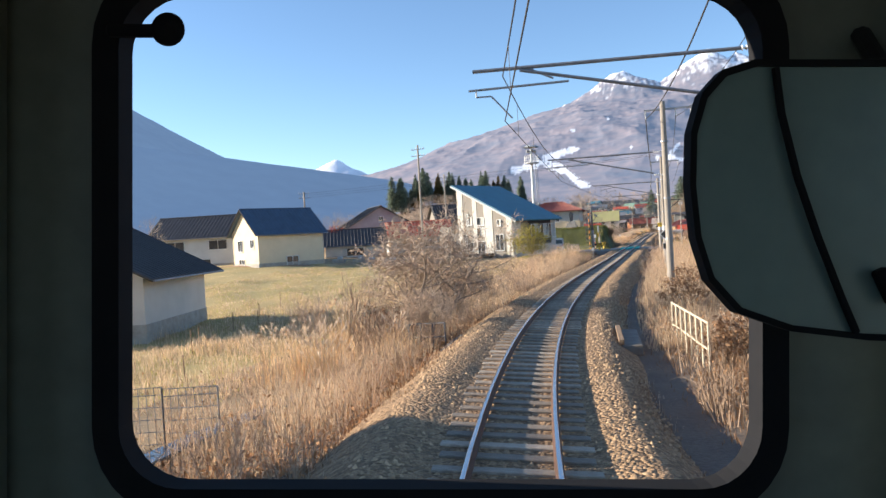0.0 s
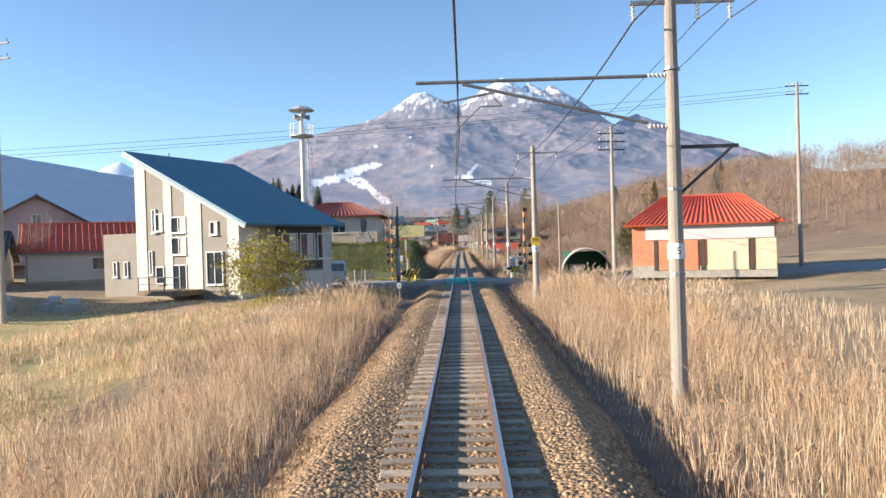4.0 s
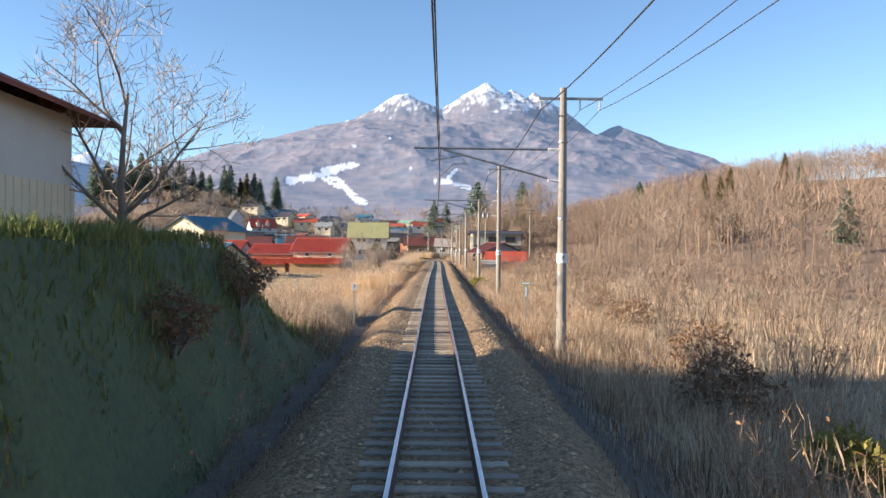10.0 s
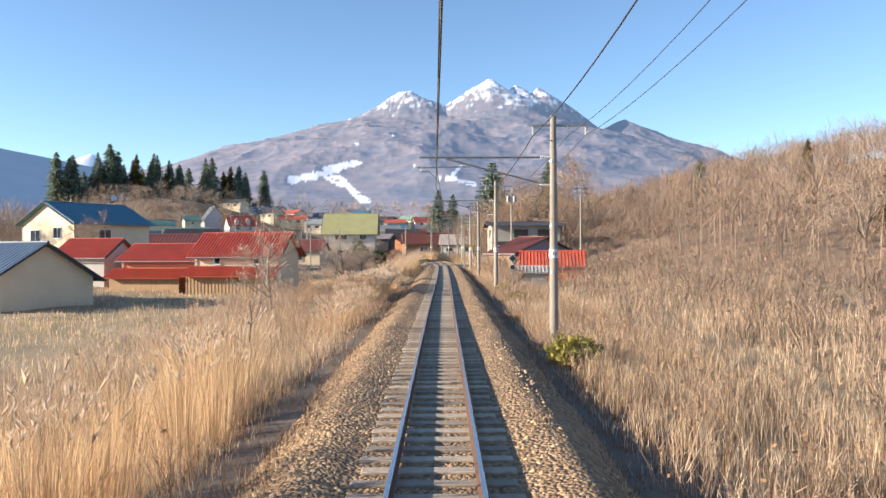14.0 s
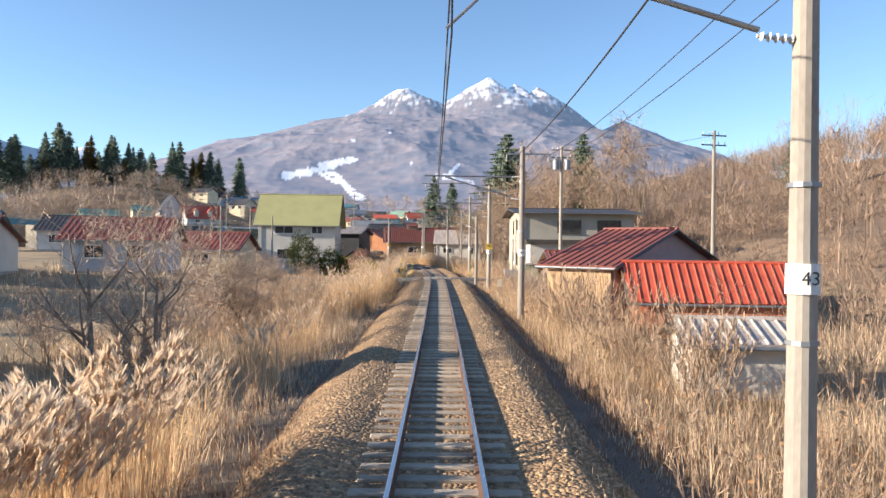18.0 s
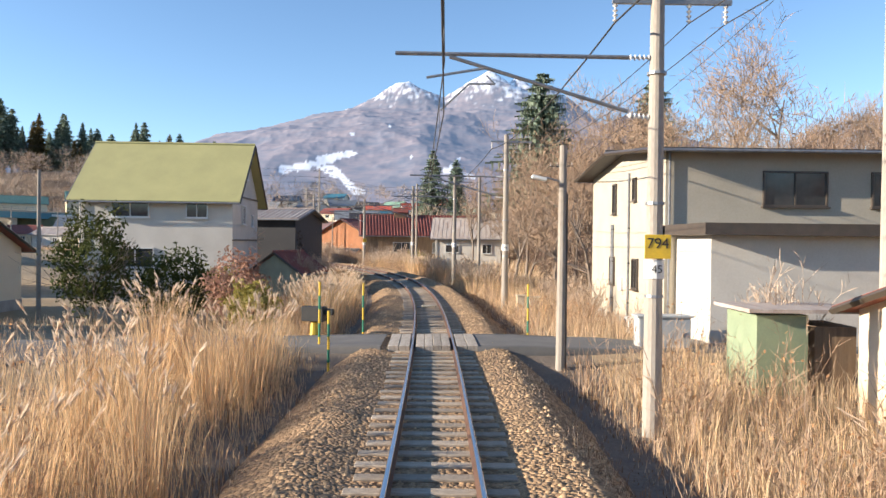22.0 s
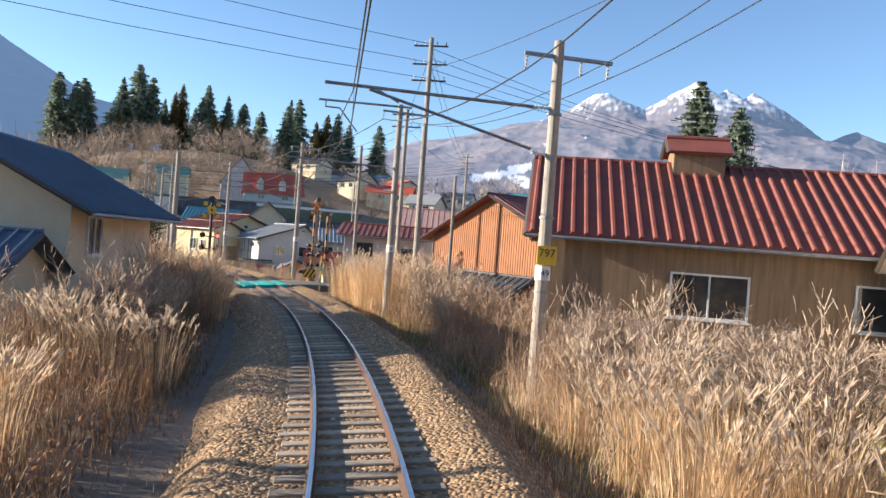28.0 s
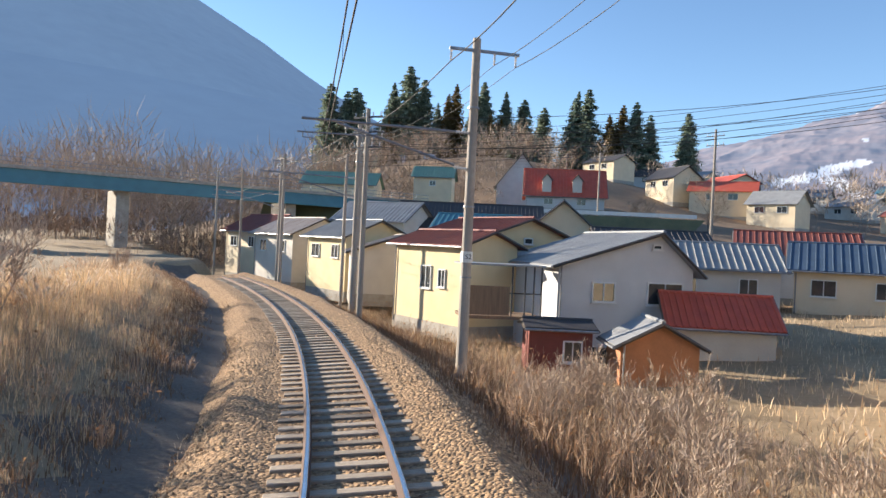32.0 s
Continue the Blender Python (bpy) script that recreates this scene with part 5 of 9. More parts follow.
house("cream_outhouse", "cream outhouse with a small brown roof", 10.6, 186.5, 0, 4.2, 5.5, 1.7, 2.5, R_BROWN, W_CREAM, "x", zg=-0.7, over=0.35, wins=(("l", 0.8, 0.7, 0.7, 1.2, 1), ("f", -0.6, 0.6, 0.9, 1.4)), base=0)
t = thing("green_tin_hut", pose(7.7, 191.5, -0.6, 0, 0, 0), "pale green tin hut beside an open lean-to", "hut")
local_box(t, "wall", (0, 0, 0.9), (1.1, 1.6, 2.0), surf("pale_green_tin", (0.27, 0.33, 0.21), (0.21, 0.26, 0.17), rough=0.6, scale=2, fine=20))
local_box(t, "roof", (0.5, 0, 2.0), (2.6, 2.0, 0.08), R_PALE, "rusty tin roof")
local_box(t, "brown_panel", (1.2, 0, 0.8), (0.9, 1.4, 1.7), W_WOOD, "brown plank panel")
house("small_red_shed", "pale green shed with a red gable roof", -9.6, 223.8, -16, 3.4, 3.6, 0.85, 2.0, R_BROWN, surf("pale_green_boards", (0.34, 0.38, 0.30), (0.27, 0.31, 0.24), rough=0.8, scale=2, fine=20), "y", zg=-0.9, over=0.3, ribs=0.35, base=0)
house("dark_barn", "dark weathered barn grown over with creeper", -12.6, 233.0, -6, 5.6, 7.5, 4.4, 5.2, R_PALE, W_DARK, "x", zg=-0.8, over=0.4, ribs=0.4, base=0)
house("pale_roof_house", "low pale house with a rusty tin roof and a window", 4.0, 262.6, -4, 7.6, 6.4, 3.4, 5.5, R_PALE, W_WHITE, "x", zg=-0.9, over=0.5, ribs=0.5, rib_r=0.02, wins=(("f", 2.2, 1.9, 1.1, 1.1), ("f", -1.8, 1.9, 1.6, 0.9)))
house("rust_tile_house", "large house with a rust red corrugated tile roof", -2.6, 270.3, 6, 13.4, 6.6, 3.8, 6.05, R_BROWN, W_WOOD, "x", zg=-0.8, over=0.6, ribs=0.38, rib_r=0.07, wins=(("f", -2, 1.9, 2.2, 1.3), ("f", 3, 1.9, 2.2, 1.3)))
house("rust_roof_vent", "small ridge vent on the rust red roof", -4.6, 270.1, 6, 1.6, 1.2, 6.55, 6.95, R_BROWN, W_WOOD, "x", zg=5.7, over=0.2, ribs=0, base=0, category="roof vent", gutter=False)
house("orange_barn", "barn with orange rusty sheet gable and brown eaves", -11.3, 289.8, -40, 12.0, 9.0, 3.5, 6.0, R_BROWN, W_ORANGE, "y", zg=-1.0, over=0.6, ribs=0.4, wins=(("f", 4.6, 0.9, 0.7, 0.6, 1),), base=0)
t = thing("barn_ribs", pose(-11.3, 289.8, -1.0, 0, 0, -40), "vertical ribs of the orange sheet cladding", "cladding", kind="structure")
bm = B()
for k_ in range(60):
    u_ = -5.9 + 0.2 * k_
    box(bm, (u_, -4.52, 2.1 + 1.15 * (1 - abs(u_) / 6.0)), (0.05, 0.03, 4.2 + 2.3 * (1 - abs(u_) / 6.0)))
part("rib", bm, W_ORANGE, t)
house("orange_lean_to", "dark lean-to against the orange barn", -13.3, 282.6, -40, 5.5, 2.6, 0.7, 1.5, R_DARK, W_MAROON, "x", zg=-1.0, over=0.3, ribs=0.5, base=0)
house("blue_tile_house", "cream house with a blue tiled roof and open veranda", -26.5, 264.5, 20, 7.0, 7.5, 3.5, 5.3, R_BLUE, W_CREAM, "y", zg=-0.5, over=0.9, ribs=0.35, rib_r=0.05, wins=(("f", -1.8, 2.3, 1.4, 1.3), ("r", -2, 2.3, 1.2, 1.2)))
house("blue_tile_porch", "low blue tiled porch roof", -23.6, 259.2, 20, 4.6, 3.2, 1.6, 2.4, R_BLUE, W_CREAM, "x", zg=-0.5, over=0.5, ribs=0.35, rib_r=0.05, base=0)
house("red_roof_white_house", "white two-storey house with a red flat-pitched roof", -25.0, 299.4, 14, 6.2, 4.8, 3.3, 4.05, R_BROWN, W_WHITE, "x", zg=-1.6, over=0.5, ribs=0.4, wins=(("f", -1.6, 2.1, 1.5, 1.0), ("f", 1.9, 1.8, 1.2, 1.1), ("l", 0, 2.0, 1.2, 1.1)), frame=M_FRAME_DARK)
house("pink_roof_house", "house with a pinkish roof and a small cupola", -22.5, 312, 14, 11, 8, 4.2, 6.1, R_PINK, W_CREAM, "x", zg=-1.6, over=0.5, ribs=0.5, rib_r=0.02)
house("little_red_roof", "small shed with a red tiled roof", -39.3, 321.0, 30, 4.6, 3.6, -0.1, 1.1, R_RED, W_WHITE, "x", zg=-1.7, over=0.35, ribs=0.3, rib_r=0.05, base=0)
house("yellow_house", "yellow two-storey house with a brown roof", -54.9, 325.7, -20, 7.0, 10.0, 3.1, 4.75, R_BROWN, W_YELLOW, "x", zg=-2.2, over=0.5, ribs=0.4, wins=(("f", 1.8, 1.5, 1.2, 1.5), ("f", -0.6, 1.0, 0.9, 1.2), ("r", -1, 1.6, 1.2, 1.1), ("r", 0.0, 3.3, 0.7, 0.4, 1), ("r", 1.7, -0.4, 1.2, 1.4)))
house("yellow_annex", "long yellow annex with a brown roof", -53.6, 319.5, -20, 7.0, 3.6, 3.0, 3.7, R_BROWN, W_YELLOW, "x", zg=-1.8, over=0.4, ribs=0.4, wins=(("f", 0, 1.0, 1.1, 1.3), ("f", 1.6, 1.0, 0.7, 1.0)))
house("grey_house", "grey two-storey house with a grey metal roof", -45.9, 321.3, 49, 7.0, 8.4, 2.3, 3.95, R_GREY, W_GREY, "y", zg=-4.0, skew=1.6, over=0.45, ribs=0.45, rib_r=0.015, wins=(("f", -1.2, 0.95, 1.2, 0.95), ("f", 2.0, 0.95, 1.9, 1.1), ("f", 1.5, 3.2, 0.5, 0.25, 1), ("f", -1.4, -2.4, 1.4, 1.6)))
t = thing("balcony", pose(-47.0, 315.3, -0.3, 0, 0, 44), "covered balcony with railing on the grey house", "balcony")
local_box(t, "balcony_floor", (-1.0, -1.0, 0), (3.6, 2.2, 0.15), W_WOOD)
local_box(t, "balcony_screen", (-1.6, -2.05, 0.75), (1.8, 0.05, 1.3), W_WOOD, "brown board screen")
local_box(t, "balcony_roof", (-1.0, -0.9, 2.35), (3.8, 2.6, 0.08), R_GREY)
bm = B()
for u_ in (-2.7, -0.6, 0.0, 0.4, 0.75):
    tube(bm, (u_, -2.05, -3.0 if u_ < -2 or u_ > 0.7 else 0.0), (u_, -2.05, 2.3), 0.04)
tube(bm, (-0.7, -2.05, 1.1), (0.75, -2.05, 1.1), 0.03)
part("balcony_railing", bm, M_STEEL_DARK, t)
house("maroon_shed", "maroon board shed with a flat roof", -43.6, 313.2, 36, 2.6, 2.4, -0.3, -0.1, R_DARK, W_MAROON, "x", zg=-2.6, over=0.2, ribs=0, wins=(("f", 0.5, -1.3, 0.8, 0.9),), base=0)
house("orange_tool_shed", "orange tool shed with a slanted grey roof", -39.6, 313.6, 36, 3.0, 2.4, -0.5, 0.3, R_GREY, W_ORANGE, "y", zg=-3.6, over=0.3, ribs=0, base=0)
house("navy_gable_house", "house with a steep navy roof and pale gable", -63, 351, 30, 7, 8, 4.6, 7.6, R_BLUE, W_CREAM, "y", zg=-1.0, over=0.5)
house("dark_roof_house", "house with a long dark green roof", -78, 357, 32, 16, 9, 5.0, 7.9, R_DARK, W_CREAM, "x", zg=-0.5, over=0.5)
house("grey_roof_cottage", "cottage with a pale tin roof", -64, 327, 45, 7, 6, 2.2, 3.4, R_PALE, W_WHITE, "y", zg=-1.2, over=0.4)
house("green_roof_hut", "small cream house with a pale green roof on the slope", -99.5, 378, 30, 6, 5, 13.6, 15.2, R_GREEN, W_CREAM, "x", zg=8.5, over=0.4, wins=(("f", 0, 12.4, 1, 0.8),))
house("green_roof_house", "long house with a pale green roof on the slope", -108, 366, 30, 11, 6, 11.4, 13.2, R_GREEN, W_CREAM, "x", zg=8.0, over=0.4)
house("red_roof_villa", "villa with a big red roof and dormers on the hill", -83, 390.5, 30, 12, 9, 11.6, 15.8, R_RED, W_GREY, "x", zg=9.0, over=0.5, ribs=0.5, wins=(("f", -2.5, 10.4, 1.4, 1.0), ("f", 2.5, 10.4, 1.4, 1.0)))
for u_ in (-2.4, 1.6):
    house("roof_dormer", "small white dormer on the red roof", -81.4 + u_, 387.7 + 0.6 * u_, 30, 1.4, 2.0, 13.9, 14.7, R_RED, W_WHITE, "y", zg=12.0, over=0.2, ribs=0, base=0, category="dormer", gutter=False)
house("grey_gable_house", "grey steep gabled house on the hill", -99.5, 405, 32, 9, 8, 14.5, 20.4, R_GREY, W_GREY, "y", zg=9.0, over=0.4)
for x_, y_, rz_, w_, d_, e_, r_, ro_, wa_ in ((-60, 260, 10, 10, 8, 5.2, 7.4, R_GREEN, W_CREAM), (-96, 285, 20, 10, 8, 6.0, 8.0, R_GREY, W_WHITE),
                                          (-52, 240, 10, 10, 8, 4.6, 6.6, R_DARK, W_GREY), (-68, 238, 10, 9, 7, 5.0, 7.2, R_BLUE, W_WHITE), (-12, 330, 8, 12, 8, 6.2, 8.4, R_DARK, W_WHITE), (4, 350, -5, 12, 8, 6.8, 9.0, R_BROWN, W_CREAM),
                                          (-24, 392, 10, 12, 8, 9.0, 11.4, R_GREY, W_GREY), (28, 300, -20, 8, 7, 5.6, 7.4, R_GREY, W_WHITE)):
    house("village_house", "distant village house with a plain gabled roof", x_, y_, rz_, w_, d_, e_, r_, ro_, wa_, "x", over=0.5, ribs=0.6, wins=(("f", -w_ / 4, e_ - 1.4, 1.8, 1.2), ("f", w_ / 4, e_ - 1.4, 1.8, 1.2)), group="village houses")
rv_ = random.Random(5)
for k_ in range(26):
    x_, y_ = -105 + 5.2 * k_ + rv_.uniform(-3, 3), rv_.choice((432, 458, 482, 506)) + rv_.uniform(-8, 8)
    z_, e_ = gz1(x_, y_), rv_.uniform(3.0, 5.4)
    house("village_house", "far village house on the rise below the mountain", x_, y_, rv_.uniform(-40, 40), rv_.uniform(8, 12), rv_.uniform(6, 8), z_ + e_, z_ + e_ + rv_.uniform(1.6, 2.6), rv_.choice((R_GREY, R_DARK, R_BLUE, R_GREEN, R_BROWN, R_TEAL, R_RED)), rv_.choice((W_WHITE, W_CREAM, W_GREY)), "x", over=0.5, ribs=0, wins=(("f", -2, z_ + e_ - 1.3, 1.8, 1.2), ("f", 2, z_ + e_ - 1.3, 1.8, 1.2)), group="village houses", gutter=False)
x_, y_, _z = on_track(297.5, -6.4)
house("tin_roof_shed", "small weathered shed with a blue-grey tin roof", x_, y_, 50, 3.4, 3.0, 1.0, 1.7, R_GREY, W_GREEN, "x", over=0.3, ribs=0.3, base=0)

for x_, y_, rz_, w_, d_, e_, r_, ro_, wa_ in ((-82.5, 334.5, -15, 8, 6, 3.4, 4.8, R_PALE, W_WHITE), (-71.8, 331.0, -18, 7, 6, 3.3, 4.6, R_GREY, W_YELLOW), (-91.5, 338.0, -12, 8, 6, 3.6, 5.2, R_BROWN, W_CREAM), (-84.5, 349.0, 10, 9, 7, 5.4, 7.4, R_GREY, W_WHITE), (-66.5, 341.5, 20, 7, 6, 4.2, 5.8, R_TEAL, W_CREAM),
                                              (-44.5, 338.0, 25, 8, 6, 2.4, 3.9, R_GREY, W_WHITE), (-36.0, 341.0, 10, 7, 6, 2.6, 4.2, R_BLUE, W_CREAM), (-52.0, 346.0, 35, 9, 7, 3.2, 5.0, R_DARK, W_GREY), (-42.0, 354.0, 15, 9, 7, 3.6, 5.4, R_BROWN, W_WHITE), (-28.5, 347.0, 5, 8, 6, 3.0, 4.6, R_GREY, W_CREAM)):
    house("village_house", "small village house close to the track beyond the bend", x_, y_, rz_, w_, d_, e_, r_, ro_, wa_, "x", zg=-1.6, over=0.5, ribs=0.5, wins=(("f", -w_ / 4, e_ - 1.4, 1.5, 1.1), ("f", w_ / 4, e_ - 1.4, 1.2, 1.1), ("r", 0, e_ - 1.4, 1.2, 1.0)), group="village houses")

# pipes, meters and cooling units on the walls
def wall_unit(x, y, z, rz, label="white outdoor cooling unit against the wall"):
    t = thing("cooling_unit", pose(x, y, z, 0, 0, rz), label, "air conditioner", "cooling units")
    part("casing", box(B(), (0, 0, 0.36), (0.8, 0.3, 0.58), bevel=0.02), M_WHITE, t)
    part("fan_grille", tube(B(), (-0.12, -0.15, 0.36), (-0.12, -0.17, 0.36), 0.22, None, 18), M_STEEL_DARK, t)
    for sx in (-0.3, 0.3):
        part("foot", box(B(), (sx, 0, 0.035), (0.08, 0.34, 0.07)), M_STEEL_DARK, t)


for x_, y_, rz_ in ((7.75, 203.2, -90), (7.75, 209.0, -90), (-13.4, 218.2, 0), (-21.9, 297.0, 14), (4.9, 259.1, -4)):
    wall_unit(x_, y_, gz1(x_, y_) - 0.02, rz_)
t = thing("wall_pipes", pose(7.95, 204.0, -0.6), "grey drain pipes and a meter box on the cream wall", "pipes")
for y_, h_ in ((-3.6, 6.2), (0.4, 6.2), (3.0, 4.2), (3.25, 4.2)):
    p_ = part("pipe", tube(B(), (0, y_, 0.1), (0, y_, h_), 0.045, None, 8), M_STEEL, t)
    for z_ in (1.0, 2.6, 4.0):
        part("clip", box(B(), (0.02, y_, z_), (0.1, 0.14, 0.05)), M_STEEL_DARK, p_)
part("meter_box", box(B(), (-0.02, 1.4, 1.7), (0.16, 0.4, 0.5), bevel=0.01), M_WHITE, t)

# ---- level crossings ----
M_ROAD = surf("worn_road", (0.34, 0.32, 0.285), (0.25, 0.235, 0.21), rough=0.9, scale=0.8, fine=40, bump=0.3)
M_BLUEGREY = surf("grey_cabinet_paint", (0.42, 0.44, 0.44), (0.36, 0.38, 0.385), rough=0.5, scale=2, fine=30)
M_CREAMBOX = surf("cream_cabinet_paint", (0.66, 0.58, 0.42), (0.58, 0.5, 0.36), rough=0.55, scale=2, fine=30)
M_REDLAMP = bpy.data.materials.new("lit_red_lamp")
M_REDLAMP.use_nodes = True
_b = M_REDLAMP.node_tree.nodes["Principled BSDF"]
_b.inputs["Base Color"].default_value = (0.5, 0.02, 0.02, 1)
_b.inputs["Emission Color"].default_value = (1.0, 0.05, 0.04, 1)
_b.inputs["Emission Strength"].default_value = 4.0
M_LENS = surf("dark_red_lens", (0.12, 0.012, 0.01), (0.09, 0.01, 0.01), rough=0.2, scale=6, fine=40)


def road(name, left, right, label, lift=0.05, n=24, material=None):
    """A road strip between two edge lines, following the ground."""
    def along(line, k):
        line = np.array(line, float)
        d = np.r_[0, np.cumsum(np.hypot(*np.diff(line, axis=0).T))]
        u = np.linspace(0, d[-1], k)
        return np.stack([np.interp(u, d, line[:, 0]), np.interp(u, d, line[:, 1])], 1)
    a, b = along(left, n), along(right, n)
    m = 7
    v = np.concatenate([a * (1 - k / (m - 1)) + b * k / (m - 1) for k in range(m)]).reshape(m, n, 2)
    z = ground_z(v[..., 0].ravel(), v[..., 1].ravel()).reshape(m, n)
    s_, o_ = beside(v[..., 0].ravel(), v[..., 1].ravel())
    k = np.clip((np.abs(o_) - 2.5) / 3.5, 0, 1).reshape(m, n)
    deck = (rail_z(s_, o_) - 0.035).reshape(m, n)
    z = np.maximum(deck * (1 - k) + (np.maximum(z, -0.45) + lift) * k, z + 0.03)
    p = np.concatenate([v, z[..., None]], -1)
    lo = p.copy()
    lo[..., 2] -= 0.35
    p = np.concatenate([lo[:1], p, lo[-1:]], 0).reshape(-1, 3)
    m += 2
    i = (np.arange(m - 1)[:, None] * n + np.arange(n - 1)[None, :]).ravel()
    f = np.stack([i, i + 1, i + 1 + n, i + n], 1)
    ob = new(name, mesh_np(name, p, f, material or M_ROAD))
    return tagged(ob, label, "road", kind="structure")


road("road_left", [(-1.2, 31.0), (-6, 31.6), (-11, 33.2), (-16, 36.5), (-30, 44), (-60, 58)], [(-1.2, 37.3), (-5, 38.2), (-8, 43.6), (-14, 45.0), (-30, 53), (-60, 68)], "worn grey road leading to the level crossing")
road("road_right", [(1.2, 31.0), (6, 30.6), (14, 30), (30, 27), (60, 20)], [(1.2, 37.3), (5.0, 36.0), (14, 35.6), (30, 33), (60, 27)], "worn grey road leading away from the crossing")
road("path_left", [(-1.2, 194.6), (-4, 194.6), (-10, 192), (-20, 188)], [(-1.2, 197.4), (-4, 197.5), (-10, 195.5), (-20, 192)], "narrow asphalt path to the footway crossing", material=M_ASPHALT, lift=0.05)
road("path_right", [(1.4, 194.6), (4, 194.7), (8, 195.2), (14, 196)], [(1.4, 197.4), (4, 197.2), (8, 198.2), (14, 199)], "narrow asphalt path by the footway crossing", material=M_ASPHALT, lift=0.05)
p3 = lambda s, o: on_track(s, o)[:2]
road("lane_left", [p3(285.7, -1.3), p3(285.3, -5), p3(283.8, -11), p3(283, -20)], [p3(288.8, -1.3), p3(288.8, -5), p3(288.5, -11), p3(288, -20)], "narrow lane to the last crossing", material=M_ASPHALT, lift=0.05)
road("lane_right", [p3(285.7, 1.3), p3(285.6, 5), p3(285, 12), p3(286, 22)], [p3(288.8, 1.3), p3(289.2, 5), p3(289.5, 12), p3(291, 22)], "narrow lane beyond the last crossing", material=M_ASPHALT, lift=0.05)
road("farm_track", [(-9, 16), (-20, 17), (-40, 10), (-60, 6)], [(-9, 17.6), (-20, 19), (-40, 12), (-60, 8)], "reddish farm track beside the field", material=surf("reddish_earth", (0.42, 0.27, 0.17), (0.32, 0.2, 0.12), rough=0.95, scale=1, fine=20), lift=0.04)

for s0_, s1_, m_, wid_, lab_ in ((30.9, 37.4, M_TEAL, 1.16, "teal rubber crossing deck between the rails"), (194.7, 197.2, M_DECKWOOD, 1.22, "weathered timber crossing deck"), (285.9, 288.9, M_TEAL, 1.16, "teal rubber crossing deck between the rails")):
    t = thing("crossing_deck", Matrix.Identity(4), lab_, "crossing deck")
    n_ = max(1, round((s1_ - s0_) / 1.3)) if m_ == M_TEAL else 1
    for a_, b_ in ((-wid_, -0.625), (-0.47, 0.47), (0.625, wid_)):
        rows_ = 2 if m_ == M_TEAL and abs(a_ + b_) < 0.1 else (4 if m_ != M_TEAL and abs(a_ + b_) < 0.1 else (1 if m_ == M_TEAL else 2))
        for k_ in range(n_):
            for r_ in range(rows_):
                c_ = s0_ + (k_ + 0.5) * (s1_ - s0_) / n_
                o_ = a_ + (b_ - a_) * (r_ + 0.5) / rows_
                x_, y_, _z = on_track(c_, o_)
                ob = part("deck_panel" if m_ == M_TEAL else "plank", box(B(), (0, 0, 0), ((b_ - a_) / rows_ - 0.012, (s1_ - s0_) / n_ - 0.012, 0.2), bevel=0.012), m_, t)
                ob.matrix_world = pose(x_, y_, float(rail_z(c_, o_)) - 0.1 - random.uniform(0.0, 0.012), 0, float(np.interp(c_, SS, CANT)), heading(c_))


def on_ground(s, o, dz=0.0):
    x, y, _ = on_track(s, o)
    return x, y, gz1(x, y) + dz


def striped(t, z0, z1, r, n, odd, even):
    """A post painted in bands, each band a piece of its own."""
    for k in range(n):
        a, b = z0 + (z1 - z0) * k / n, z0 + (z1 - z0) * (k + 1) / n
        part("painted_band", tube(B(), (0, 0, a), (0, 0, b), r, None, 10), odd if k % 2 else even, t)


def crossing_signal(x, y, top, yaw, cross, paint, label, lit=False, ladder=True):
    zg = gz1(x, y) - 0.1
    t = thing("crossing_signal", pose(x, y, zg, 0, 0, yaw), label, "crossing signal", "crossing signals")
    H = top - zg
    striped(t, 0, H - 0.2, 0.07, 13, M_BLACK, paint)
    part("speaker", tube(B(), (0, -0.1, H - 0.1), (0, -0.32, H - 0.12), 0.08, 0.16, 12), M_STEEL_DARK, t, "horn speaker")
    for zz in (1.65, 2.25, 2.85):
        part("arm", box(B(), (0, 0, zz), (0.7, 0.05, 0.05)), M_BLACK, t)
        for sx in (-0.36, 0.36):
            l = part("lamp", tube(B(), (sx, -0.02, zz + 0.05), (sx, -0.16, zz + 0.05), 0.13, None, 14), M_BLACK, t, "round signal lamp with a black hood")
            part("lens", tube(B(), (sx, -0.16, zz + 0.05), (sx, -0.175, zz + 0.05), 0.085, None, 12), M_REDLAMP if lit and sx > 0 and zz > 2.6 else M_LENS, l)
            part("hood", tube(B(), (sx, -0.16, zz + 0.17), (sx, -0.4, zz + 0.14), 0.05, 0.03, 8), M_BLACK, l)
    if cross:
        zc = H - 0.65
        for k, a in enumerate((45, -45)):
            bm = box(B(), (0, -0.12 - 0.012 * k, zc), (1.1, 0.02, 0.15), ry=a, bevel=0.005)
            b = part("crossbuck", bm, M_BLACK, t, "slanting board of the warning cross")
            for u in ((-0.42, -0.14, 0.14, 0.42)):
                q = Vector((u, 0, 0))
                q.rotate(Euler((0, radians(a), 0)))
                part("bright_field", box(B(), (q.x, -0.134 - 0.016 * k, zc + q.z), (0.2, 0.006, 0.2), ry=a + 45 if abs(u) > 0.2 else a), M_YELLOW if cross == "y" else M_ORANGE, b)
    if ladder:
        bm = B()
        for sx in (0.18, 0.5):
            tube(bm, (sx, 0.12, 0.3), (sx, 0.12, H - 0.6), 0.015, None, 6)
        for k in range(int((H - 1) / 0.3)):
            tube(bm, (0.18, 0.12, 0.4 + 0.3 * k), (0.5, 0.12, 0.4 + 0.3 * k), 0.012, None, 6)
        part("ladder", bm, M_STEEL, t, "narrow steel ladder")
    return t


